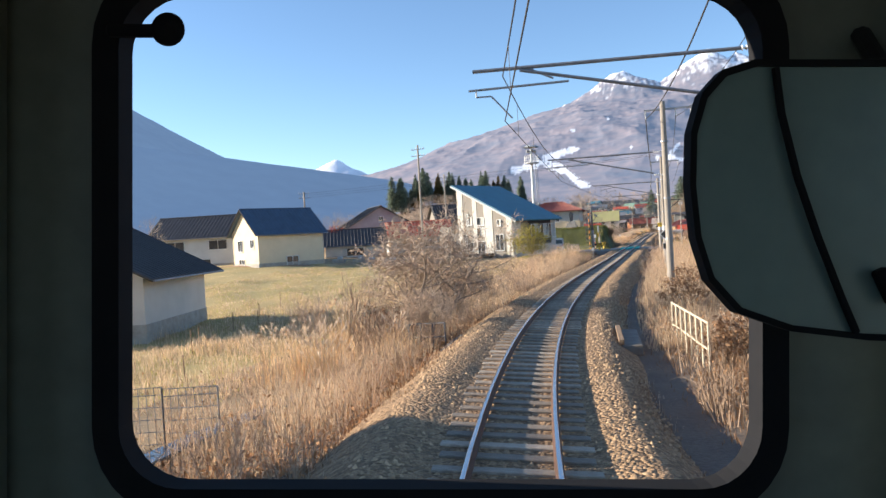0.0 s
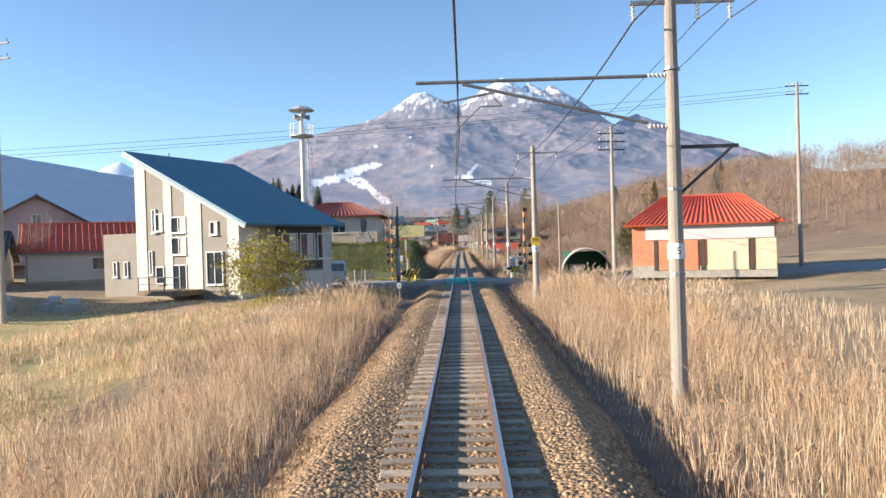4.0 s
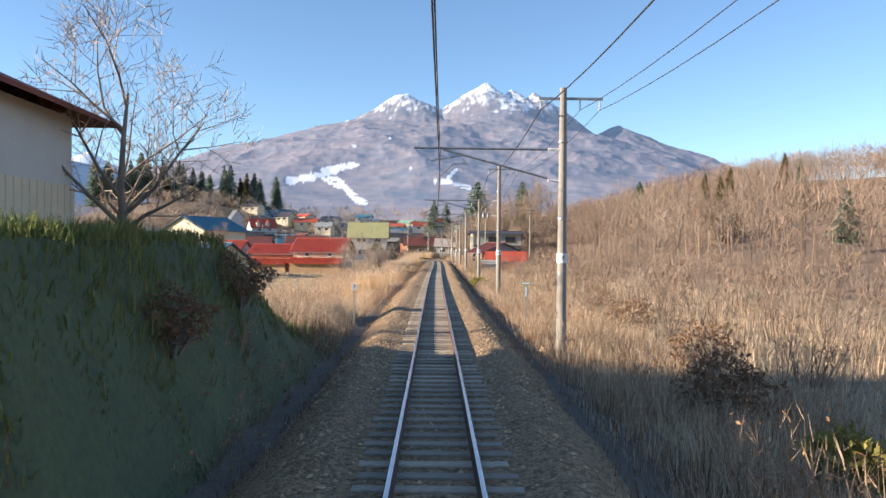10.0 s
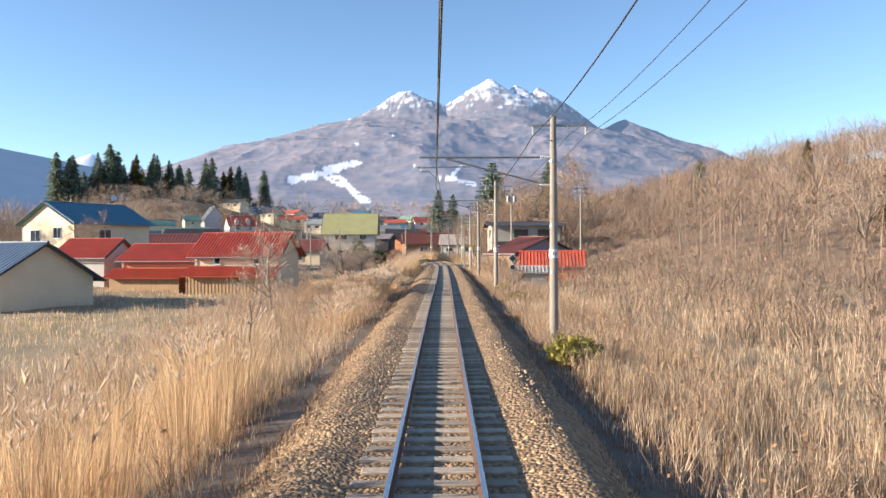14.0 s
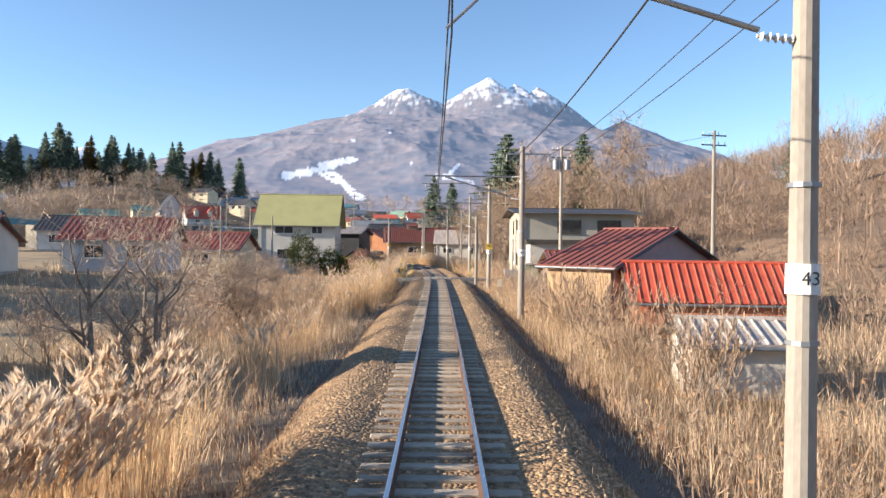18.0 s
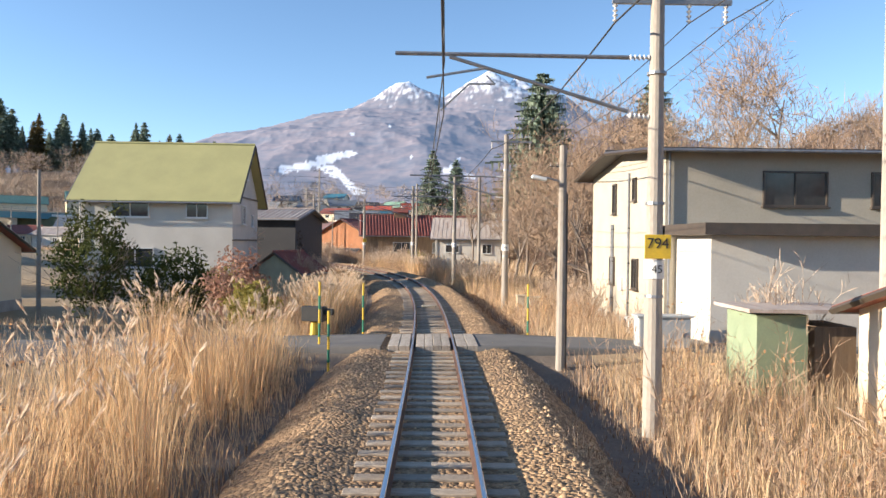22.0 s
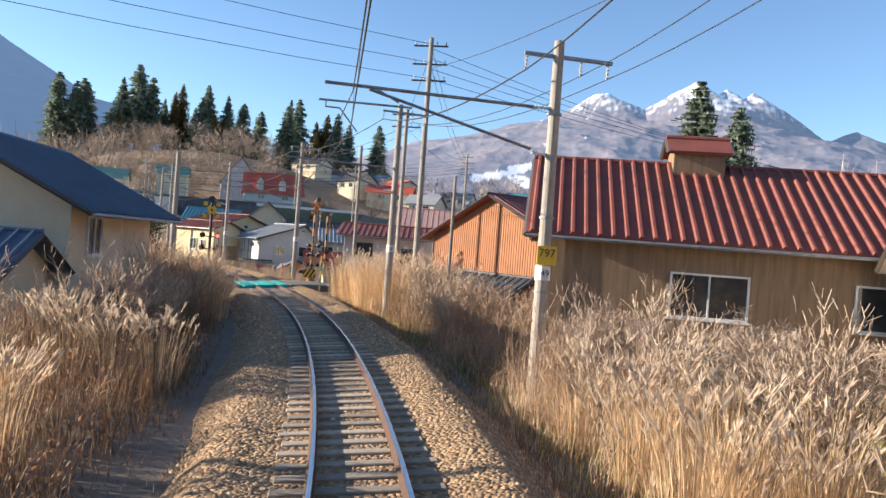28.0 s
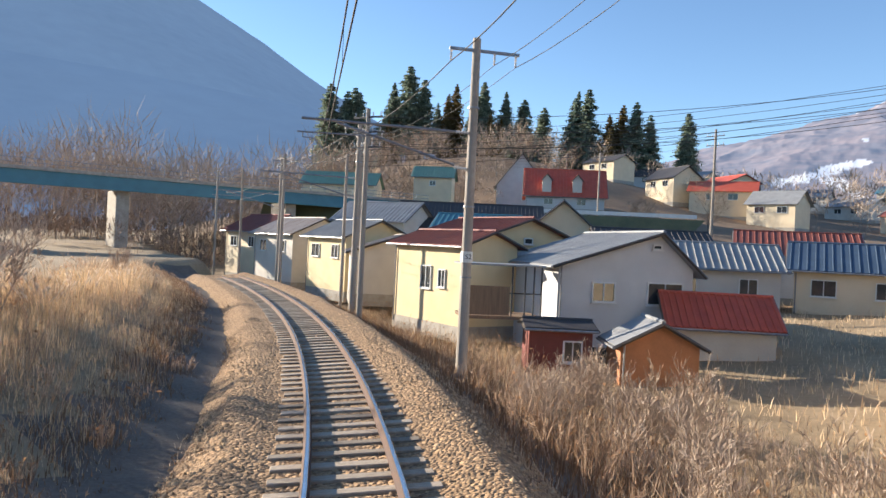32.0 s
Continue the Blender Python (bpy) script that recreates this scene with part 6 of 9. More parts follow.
crossing_signal(4.45, 28.9, 5.0, 12, "", M_ORANGE, "orange and black striped crossing signal with lamps")
crossing_signal(-5.6, 39.4, 5.1, -160, "", M_ORANGE, "orange and black striped crossing signal by the road")
crossing_signal(*on_track(283.5, -3.3)[:2], 4.35, heading(283.5) - 8, "y", M_BLACK, "crossing signal with a yellow warning cross and red light", lit=True)
crossing_signal(*on_track(291.0, 3.7)[:2], 5.2, heading(291) + 20, "o", M_ORANGE, "striped crossing signal with an orange warning cross")
crossing_signal(*on_track(293.6, 5.4)[:2], 4.4, heading(291) + 60, "o", M_ORANGE, "second striped crossing signal with an orange cross")


def gate(x, y, yaw, arm, label="yellow and black crossing barrier machine"):
    zg = gz1(x, y) - 0.05
    t = thing("barrier_machine", pose(x, y, zg, 0, 0, yaw), label, "barrier", "crossing barriers")
    part("pedestal", tube(B(), (0, 0, 0), (0, 0, 0.62), 0.16, 0.1, 10), M_YELLOW, t)
    part("base_plate", box(B(), (0, 0, 0.04), (0.6, 0.5, 0.08), bevel=0.01), M_STEEL_DARK, t)
    b = part("housing", box(B(), (0, 0, 0.85), (0.72, 0.36, 0.46), bevel=0.02), M_BLACK, t, "black machine housing")
    for k, u in enumerate((-0.26, 0.0, 0.26)):
        part("yellow_stripe", box(B(), (u, -0.184, 0.85), (0.11, 0.012, 0.5), ry=32), M_YELLOW, b)
    part("counterweight", box(B(), (-0.5, 0, 0.92), (0.3, 0.14, 0.2), bevel=0.03), M_BLACK, t)
    if arm:
        part("barrier_arm", tube(B(), (0.36, 0, 0.95), (0.36 + arm, 0, 0.95 - 0.12 * arm), 0.035, 0.02, 8), M_YELLOW, t, "thin yellow barrier arm")
    return t


gate(-3.75, 32.5, 10, 0)
gate(-3.6, 37.9, -10, 0)
gate(4.3, 35.9, 0, 2.6)
gate(*on_track(288.5, -3.6)[:2], heading(285), 0)
gate(*on_track(289.6, 3.2)[:2], heading(285), 0)
gate(-3.5, 197.8, 165, 0, "black and yellow barrier machine beside the footway")


def hoop(x, y, yaw, w, h, label="low yellow guard hoop by the crossing", mat_=None):
    t = thing("guard_hoop", pose(x, y, gz1(x, y) - 0.05, 0, 0, yaw), label, "guard rail")
    bm = B()
    polytube(bm, [(-w / 2, 0, 0), (-w / 2, 0, h - 0.12), (-w / 2 + 0.12, 0, h), (w / 2 - 0.12, 0, h), (w / 2, 0, h - 0.12), (w / 2, 0, 0)], 0.06, 8)
    part("hoop", bm, mat_ or M_YELLOW, t)
    return t


hoop(-2.85, 32.6, -6, 0.9, 0.36)
hoop(4.75, 34.5, -14, 1.25, 0.36)
hoop(*on_track(284.0, -2.6)[:2], heading(285), 1.3, 0.3, "low concrete coloured guard hoop", M_CONCRETE)
hoop(*on_track(289.4, -2.6)[:2], heading(285), 1.3, 0.3, "low concrete coloured guard hoop", M_CONCRETE)


def cabinet(s, o, w, d, h, mat_, label, doors=1, yaw=0, legs=0.0, roof=True):
    x, y, z = on_ground(s, o)
    t = thing("equipment_cabinet", pose(x, y, z - 0.05, 0, 0, heading(s) + yaw), label, "cabinet")
    if legs:
        for sx in (-w * 0.35, w * 0.35):
            part("leg", tube(B(), (sx, 0, 0), (sx, 0, legs), 0.035, None, 8), M_STEEL, t)
    part("body", box(B(), (0, 0, legs + h / 2), (w, d, h), bevel=0.015), mat_, t)
    for k in range(doors):
        u = -w / 2 + w * (k + 0.5) / doors
        dr_ = part("door", box(B(), (u, -d / 2 - 0.012, legs + h / 2), (w / doors - 0.05, 0.024, h - 0.12), bevel=0.006), mat_, t)
        part("handle", box(B(), (u + w / doors * 0.35, -d / 2 - 0.035, legs + h / 2), (0.03, 0.03, 0.14)), M_STEEL_DARK, dr_)
    if roof:
        part("roof", box(B(), (0, 0, legs + h + 0.03), (w + 0.12, d + 0.12, 0.06), bevel=0.01), mat_, t)
    return t


cabinet(38.6, 4.75, 1.35, 0.8, 1.75, M_BLUEGREY, "grey steel equipment cabinet with two doors", 2)
cabinet(36.9, 4.95, 0.75, 0.45, 1.25, M_CREAMBOX, "cream relay box on legs beside the crossing", 1, legs=0.45)
cabinet(37.2, 4.1, 0.5, 0.3, 0.75, M_BLUEGREY, "small grey box on a thin post", 1, legs=0.85)
cabinet(294.6, 6.6, 0.9, 0.6, 1.5, M_CREAMBOX, "pale relay cabinet beside the last crossing", 1)
cabinet(291.6, 5.0, 0.7, 0.4, 1.2, M_CREAMBOX, "cream relay box by the crossing signal", 1)
cabinet(207.0, 4.1, 0.34, 0.18, 0.42, M_CREAMBOX, "small cream box on a thin post", 1, legs=0.75)
cabinet(207.3, 4.75, 0.45, 0.2, 0.4, M_CREAMBOX, "small box on a bracket among reeds", 1, legs=0.75)
cabinet(196.0, 6.6, 1.5, 0.5, 0.95, M_BLUEGREY, "low grey steel box by the footway", 1)

# a box between two posts after the crossing
x_, y_, z_ = on_ground(46.8, 4.3)
t = thing("signal_box_frame", pose(x_, y_, z_ - 0.05, 0, 0, 0), "small grey box between two concrete posts", "equipment box")
for sx in (-0.32, 0.32):
    part("post", box(B(), (sx, 0, 0.85), (0.1, 0.1, 1.75), bevel=0.01), M_CONCRETE, t)
b_ = part("box", box(B(), (0, -0.06, 1.0), (0.5, 0.22, 0.45), bevel=0.01), M_BLUEGREY, t)
part("lid", box(B(), (0, -0.06, 1.25), (0.58, 0.3, 0.05)), M_RED, b_, "rusty lid")
part("conduit", tube(B(), (0.05, -0.04, 0), (0.05, -0.04, 0.8), 0.03), M_STEEL, t)


def post_plate(s, o, h, w, hh, text, mat_plate, label, post=None, size=0.2, yaw=0.0, shape="rect"):
    x, y, z = on_ground(s, o)
    t = thing("track_sign", pose(x, y, z - 0.05, 0, 0, heading(s) + yaw), label, "sign", "track signs")
    part("post", box(B(), (0, 0.03, h / 2), (0.06, 0.05, h)), post or M_CONCRETE, t)
    pl = part("plate", box(B(), (0, -0.01, h - hh / 2), (w, 0.02, hh), bevel=0.004), mat_plate, t)
    if text:
        plate_text(text, pl, pose(0, -0.023, h - hh / 2, 90, 0, 0), size, M_BLACK)
    return t


post_plate(21.5, -3.6, 1.15, 0.24, 0.32, "6", M_WHITE, "white distance plate with a black figure", size=0.26)
post_plate(72.6, -3.35, 1.95, 0.24, 0.28, "7", M_WHITE, "white distance plate with a black figure", size=0.24)
post_plate(181.0, 4.1, 1.35, 0.3, 0.5, "", M_CREAMBOX, "plain pale plate on a post in the reeds")
t = post_plate(-34.5, -4.3, 1.75, 0.26, 0.5, "", M_WHITE, "white plate with faded dark bars on a leaning post", post=M_STEEL_DARK)
for k_ in range(3):
    part("dark_bar", box(B(), (0.02 * k_, -0.024, 1.36 + 0.13 * k_), (0.13, 0.006, 0.06)), M_STEEL_DARK, t)
x_, y_, z_ = on_ground(75.1, 4.05)
t = thing("gradient_post", pose(x_, y_, z_ - 0.05, 0, 0, 0), "green and white T-shaped track sign", "sign", "track signs")
part("post", box(B(), (0, 0.02, 0.9), (0.07, 0.06, 1.8)), M_CONCRETE, t)
for c_, s_ in (((0, -0.02, 2.08), (0.42, 0.03, 0.13)), ((0, -0.02, 1.7), (0.16, 0.03, 0.5))):
    f_ = part("green_frame", box(B(), c_, s_), M_GREEN, t)
    part("white_face", box(B(), (c_[0], c_[1] - 0.018, c_[2]), (s_[0] - 0.05, 0.006, s_[2] - 0.05)), M_WHITE, f_)


def diamond(s, o, z):
    x, y, zg = on_ground(s, o)
    t = thing("speed_board", pose(x, y, zg - 0.05, 0, 0, heading(s)), "black diamond board with a white edge over a square", "sign", "diamond boards")
    h = z - zg
    part("post", tube(B(), (0, 0.03, 0), (0, 0.03, h), 0.035), M_STEEL, t)
    d = part("diamond", box(B(), (0, 0, h), (0.46, 0.02, 0.46), ry=45), M_WHITE, t, "white edged diamond")
    part("black_face", box(B(), (0, -0.014, h), (0.38, 0.008, 0.38), ry=45), M_BLACK, d)
    d = part("lower_square", box(B(), (0, 0, h - 0.62), (0.34, 0.02, 0.34)), M_WHITE, t)
    part("black_face", box(B(), (0.0, -0.014, h - 0.62), (0.3, 0.008, 0.3)), M_BLACK, d)


diamond(-23.4, 4.5, 2.3)
diamond(138.4, 4.9, 1.95)


def marker(s, o, h=1.75, c1=None, c2=None, label="slim green and yellow marker post", r=0.032):
    x, y, z = on_ground(s, o)
    t = thing("marker_post", pose(x, y, z - 0.05, 0, 0, 0), label, "marker post", "marker posts")
    striped(t, 0, h, r, 5, c1 or M_GREEN, c2 or M_YELLOW)


for s_, o_, h_ in ((195.4, -3.15, 1.9), (199.1, -2.25, 2.0), (199.0, 3.15, 2.0), (193.2, -2.6, 1.6), (281.6, -2.75, 2.0), (285.4, 2.75, 2.0), (290.2, -2.6, 1.6), (292.2, 2.75, 1.8)):
    marker(s_, o_, h_)
marker(36.4, 5.9, 1.7, M_YELLOW, M_YELLOW, "plain yellow marker stake")
marker(281.0, -7.2, 2.2, M_RED, M_ORANGE, "red and orange marker post", 0.04)
marker(297.4, 3.7, 1.6, M_ORANGE, M_RED, "red and orange marker post", 0.04)

# posts on the left of the first crossing
dk = plain_pole(-4.45, 31.6, 5.55, 0.15, "dark grey pole with a floodlight", material=M_POLE_DARK, name="light_pole")
part("lower_sleeve", tube(B(), (0, 0, 0.9), (0, 0, 2.9), 0.165, None, 12), M_STEEL, dk, "pale sleeve with faded notices")
part("floodlight", box(B(), (0.52, -0.1, 4.75), (0.42, 0.25, 0.22), ry=35, bevel=0.03), M_STEEL, dk, "grey floodlight")
part("bracket", tube(B(), (0.1, 0, 4.9), (0.45, -0.05, 4.9), 0.025), M_STEEL, dk)
part("switch_box", box(B(), (0.22, -0.1, 1.6), (0.2, 0.16, 0.36), bevel=0.01), M_BLUEGREY, dk)
x_, y_, z_ = -4.7, 37.5, gz1(-4.7, 37.5)
t = thing("emergency_button_post", pose(x_, y_, z_ - 0.05), "red and white post with a white box and yellow button", "button post")
striped(t, 0, 1.3, 0.045, 7, M_RED, M_WHITE)
part("white_box", box(B(), (0, -0.05, 1.92), (0.3, 0.2, 0.46), bevel=0.02), M_WHITE, t)
y_ = part("yellow_box", box(B(), (0, -0.06, 1.42), (0.26, 0.16, 0.36), bevel=0.02), M_YELLOW, t)
part("button", tube(B(), (0, -0.14, 1.42), (0, -0.17, 1.42), 0.06, None, 12), M_BLACK, y_)
w_ = plain_pole(-4.5, 42.6, 1.9, 0.11, "white concrete post beside a thin pole", material=M_CONCRETE, name="white_post")
part("thin_pole", tube(B(), (-0.16, 0.05, 0), (-0.16, 0.05, 3.4), 0.035), M_STEEL, w_)
part("lamp_box", box(B(), (-0.16, 0, 3.2), (0.16, 0.14, 0.9), bevel=0.02), M_BLUEGREY, w_)
pl_ = part("yellow_tag", box(B(), (-0.16, -0.08, 2.35), (0.2, 0.02, 0.5)), M_YELLOW, w_)
for k_ in range(4):
    part("dark_bar", box(B(), (-0.16, -0.094, 2.2 + 0.1 * k_), (0.12, 0.006, 0.05)), M_BLACK, pl_)
for k_ in range(2):
    t = thing("concrete_fence", pose(-7.6 - 0.9 * k_, 39.9 + 0.1 * k_, gz1(-7.6, 39.9) - 0.05, 0, 0, 20), "short concrete post fence by the road", "fence")
    for sx in (-0.3, 0.3):
        part("post", box(B(), (sx, 0, 0.5), (0.16, 0.16, 1.05), bevel=0.015), M_CONCRETE, t)
    for zz in (0.42, 0.85):
        part("rail", box(B(), (0, 0, zz), (0.5, 0.1, 0.14), bevel=0.01), M_CONCRETE, t)

# signal coil between the rails
x_, y_, _z = on_track(207.6, 0.05)
t = thing("track_coil", pose(x_, y_, -0.17, 0, 0, 8), "pale flat signal coil lying between the rails", "track coil")
part("cover", box(B(), (0, 0, 0.05), (0.6, 0.2, 0.09), bevel=0.02), M_CREAMBOX, t)
part("bracket", box(B(), (-0.42, -0.05, 0.02), (0.2, 0.14, 0.05), bevel=0.01), M_STEEL, t)
part("lead", polytube(B(), [(0.3, 0, 0.04), (0.45, 0.1, 0.0), (0.9, 0.2, 0.0)], 0.015, 6), M_WIRE, t)

# lamp pole at the footway
lp = plain_pole(3.45, 193.6, 5.25, 0.13, "pale square concrete pole with a street lamp", name="lamp_pole")
part("lamp_arm", tube(B(), (0, 0, 4.9), (-0.45, -0.1, 5.0), 0.025), M_STEEL, lp)
part("lamp_head", box(B(), (-0.62, -0.14, 4.98), (0.4, 0.16, 0.1), ry=12, bevel=0.03), M_WHITE, lp, "white lamp head")
part("black_cable", tube(B(), (0.12, -0.06, 0.2), (0.11, -0.05, 4.6), 0.018), M_WIRE, lp)
lp = plain_pole(*on_track(293.4, 4.55)[:2], 5.2, 0.15, "pale concrete pole with a round lamp", name="lamp_pole")
part("round_lamp", tube(B(), (-0.15, -0.1, 5.0), (-0.38, -0.2, 4.95), 0.1, 0.2, 14), M_STEEL_DARK, lp, "round dark lamp hood")

# stone monument on the mound
t = thing("stone_monument", pose(-9.2, 49.4, 2.95), "grey stone monument on a stepped plinth", "monument")
for k_, (w_, h_) in enumerate(((1.7, 0.35), (1.3, 0.35), (0.95, 0.3))):
    part("plinth_step", box(B(), (0, 0, 0.1 + sum((0.35, 0.35, 0.3)[:k_]) + h_ / 2), (w_, w_ * 0.8, h_), bevel=0.03), M_CONCRETE, t)
bm = tube(B(), (0, 0, 1.1), (0, 0, 2.1), 0.22, 0.32, 14)
bmesh.ops.create_uvsphere(bm, u_segments=14, v_segments=8, radius=0.33, matrix=Matrix.Translation((0, 0, 2.1)) @ Matrix.Diagonal((1, 0.9, 1.15, 1)))
part("stone", bm, surf("dark_stone", (0.16, 0.14, 0.13), (0.10, 0.09, 0.085), rough=0.85, scale=3, fine=30, bump=0.3), t, "dark rounded standing stone")

# loudspeaker tower
t = thing("loudspeaker_tower", pose(-14.7, 48.4, 0.0), "white loudspeaker tower with a railed platform and ladder", "tower")
part("mast", tube(B(), (0, 0, 0), (0, 0, 13.4), 0.26, 0.22, 16), M_WHITE, t)
part("platform", tube(B(), (0, 0, 13.3), (0, 0, 13.45), 1.15, None, 16), M_BLUEGREY, t)
rl = part("platform_rail", B(), M_WHITE, t)
bm = B()
for k_ in range(12):
    a_ = k_ * math.pi / 6
    tube(bm, (1.1 * math.cos(a_), 1.1 * math.sin(a_), 13.4), (1.1 * math.cos(a_), 1.1 * math.sin(a_), 14.5), 0.03, None, 6)
    for zz in (13.8, 14.15, 14.5):
        b_ = (k_ + 1) * math.pi / 6
        tube(bm, (1.1 * math.cos(a_), 1.1 * math.sin(a_), zz), (1.1 * math.cos(b_), 1.1 * math.sin(b_), zz), 0.022, None, 6)
bm.to_mesh(rl.data)
bm.free()
part("upper_mast", tube(B(), (0, 0, 13.4), (0, 0, 15.9), 0.2, 0.18, 12), M_WHITE, t)
part("roof_disc", tube(B(), (0, 0, 15.8), (0, 0, 16.15), 1.3, 0.7, 8), M_BLUEGREY, t, "flat canopy roof")
for a_ in (0.6, 2.2, 3.7, 5.2):
    part("horn_speaker", tube(B(), (0.15 * math.cos(a_), 0.15 * math.sin(a_), 15.2), (0.75 * math.cos(a_), 0.75 * math.sin(a_), 15.2), 0.06, 0.26, 12), M_STEEL, t, "horn loudspeaker")
bm = B()
for sx in (-0.22, 0.22):
    tube(bm, (0.55, sx, 0.2), (0.55, sx, 13.3), 0.022, None, 6)
for k_ in range(42):
    tube(bm, (0.55, -0.22, 0.4 + 0.31 * k_), (0.55, 0.22, 0.4 + 0.31 * k_), 0.015, None, 6)
part("ladder", bm, M_STEEL, t)
bm = B()
for k_ in range(22):
    z_ = 2.2 + 0.5 * k_
    polytube(bm, [(0.55 + 0.38 * math.sin(q_), 0.38 * math.cos(q_), z_) for q_ in (0, 0.6, 1.2, 1.9, 2.5, 3.14)], 0.014, 5)
for q_ in (0.6, 1.57, 2.5):
    tube(bm, (0.55 + 0.38 * math.sin(q_), 0.38 * math.cos(q_), 2.2), (0.55 + 0.38 * math.sin(q_), 0.38 * math.cos(q_), 12.8), 0.012, None, 5)
part("safety_cage", bm, M_STEEL, t, "hooped safety cage")

def bent_tube(pts, r, n=6):
    """One continuous tube through the given points."""
    bm = B()
    pts = [Vector(p) for p in pts]
    prev = None
    for i, p in enumerate(pts):
        d = (pts[min(i + 1, len(pts) - 1)] - pts[max(i - 1, 0)]).normalized()
        u = d.cross(Vector((0, 1, 0))).normalized()
        w = d.cross(u)
        row = [bm.verts.new(p + (u * math.cos(a) + w * math.sin(a)) * r) for a in (6.2832 * k / n for k in range(n))]
        if prev:
            for k in range(n):
                bm.faces.new((prev[k], prev[(k + 1) % n], row[(k + 1) % n], row[k]))
        prev = row
    return bm


# arched tunnel shed
t = thing("tunnel_shed", pose(10.6, 40.5, gz1(10.6, 40.5) - 0.05, 0, 0, -8), "arched plastic tunnel shed with an open end", "tunnel shed")
bm = B()
arc = [(2.1 * math.cos(a_), 2.3 * math.sin(a_)) for a_ in np.linspace(0, math.pi, 15)]
vv = [[bm.verts.new((x_, y_, z_)) for x_, z_ in arc] for y_ in (-2.5, 2.8)]
for k_ in range(14):
    bm.faces.new((vv[0][k_], vv[0][k_ + 1], vv[1][k_ + 1], vv[1][k_]))
sol = part("arched_cover", bm, surf("pale_plastic_cover", (0.58, 0.55, 0.45), (0.46, 0.44, 0.36), rough=0.5, scale=1, fine=14), t, "pale plastic cover")
md = sol.modifiers.new("thickness", 'SOLIDIFY')
md.thickness = 0.03
for y_ in (-2.5, -0.7, 1.1, 2.8):
    part("hoop", bent_tube([(x_ * 0.985, y_, z_ * 0.985) for x_, z_ in arc], 0.03), M_STEEL, t)
part("back_wall", box(B(), (0, 2.7, 1.0), (3.6, 0.05, 2.0)), M_GREEN, t, "dark green back sheet")
part("stored_crate", box(B(), (-0.8, -1.0, 0.5), (1.2, 1.4, 1.0), bevel=0.04), M_BLUEGREY, t, "covered things stored inside")


# parked van
def van(x, y, yaw):
    t = thing("white_van", pose(x, y, gz1(x, y) + 0.06, 0, 0, yaw), "small white box van parked by the house", "van")
    bm = B()
    prof = [(-1.65, 0.28), (-1.68, 0.9), (-1.6, 1.72), (-1.5, 1.84), (0.75, 1.86), (1.1, 1.72), (1.5, 1.02), (1.68, 0.9), (1.7, 0.3)]
    a = [bm.verts.new((-0.72, u, z)) for u, z in prof]
    b = [bm.verts.new((0.72, u, z)) for u, z in prof]
    bm.faces.new(a)
    bm.faces.new(b[::-1])
    for i in range(len(prof)):
        j = (i + 1) % len(prof)
        bm.faces.new((a[j], a[i], b[i], b[j]))
    bmesh.ops.bevel(bm, geom=list(bm.edges), offset=0.05, segments=2, affect='EDGES')
    part("body", bm, M_WHITE, t)
    part("rear_window", box(B(), (0, -1.655, 1.4), (1.1, 0.03, 0.5), rx=-5), M_GLASS, t)
    part("windscreen", box(B(), (0, 1.32, 1.4), (1.2, 0.03, 0.72), rx=-30), M_GLASS, t)
    for sx in (-1, 1):
        for u, l in ((-0.95, 0.9), (0.1, 0.9), (0.92, 0.45)):
            part("side_window", box(B(), (sx * 0.722, u, 1.42), (0.02, l, 0.45)), M_GLASS, t)
        for u in (-1.1, 1.1):
            w = part("wheel", tube(B(), (sx * 0.6, u, 0.2), (sx * 0.74, u, 0.2), 0.27, None, 18), M_BLACK, t)
            part("hubcap", tube(B(), (sx * 0.74, u, 0.2), (sx * 0.75, u, 0.2), 0.17, None, 14), M_STEEL, w)
        part("tail_light", box(B(), (sx * 0.62, -1.69, 0.95), (0.1, 0.03, 0.28)), M_RED, t)
        part("wing_mirror", box(B(), (sx * 0.84, 1.0, 1.15), (0.12, 0.08, 0.18), bevel=0.02), M_BLACK, t)
    part("bumper", box(B(), (0, -1.7, 0.42), (1.4, 0.08, 0.2), bevel=0.02), M_BLUEGREY, t)
    pl = part("number_plate", box(B(), (0, -1.745, 0.62), (0.33, 0.01, 0.16)), M_YELLOW, t)
    part("plate_bar", box(B(), (0, -1.752, 0.6), (0.24, 0.004, 0.06)), M_BLACK, pl)


van(-9.4, 33.6, 14)

# the little bridge at the start: decks, railings, fences
for s_, o_, w_ in ((-43.0, -2.45, 0.6), (-43.0, 2.45, 0.55)):
    x_, y_, _z = on_track(s_, o_)
    t = thing("culvert_slab", pose(x_, y_, -0.42, 0, 0, heading(s_)), "concrete slab with a timber kerb beside the track", "culvert")
    part("slab", box(B(), (0, 0, -0.06), (w_, 3.0, 0.3), bevel=0.03), surf("stained_concrete", (0.24, 0.22, 0.19), (0.15, 0.135, 0.115), rough=0.9, scale=2.5, fine=30, bump=0.3), t)
    part("timber_kerb", box(B(), (-w_ / 2 * (1 if o_ > 0 else -1), 0, 0.16), (0.14, 3.0, 0.14), bevel=0.01), W_WOOD, t, "weathered timber kerb")


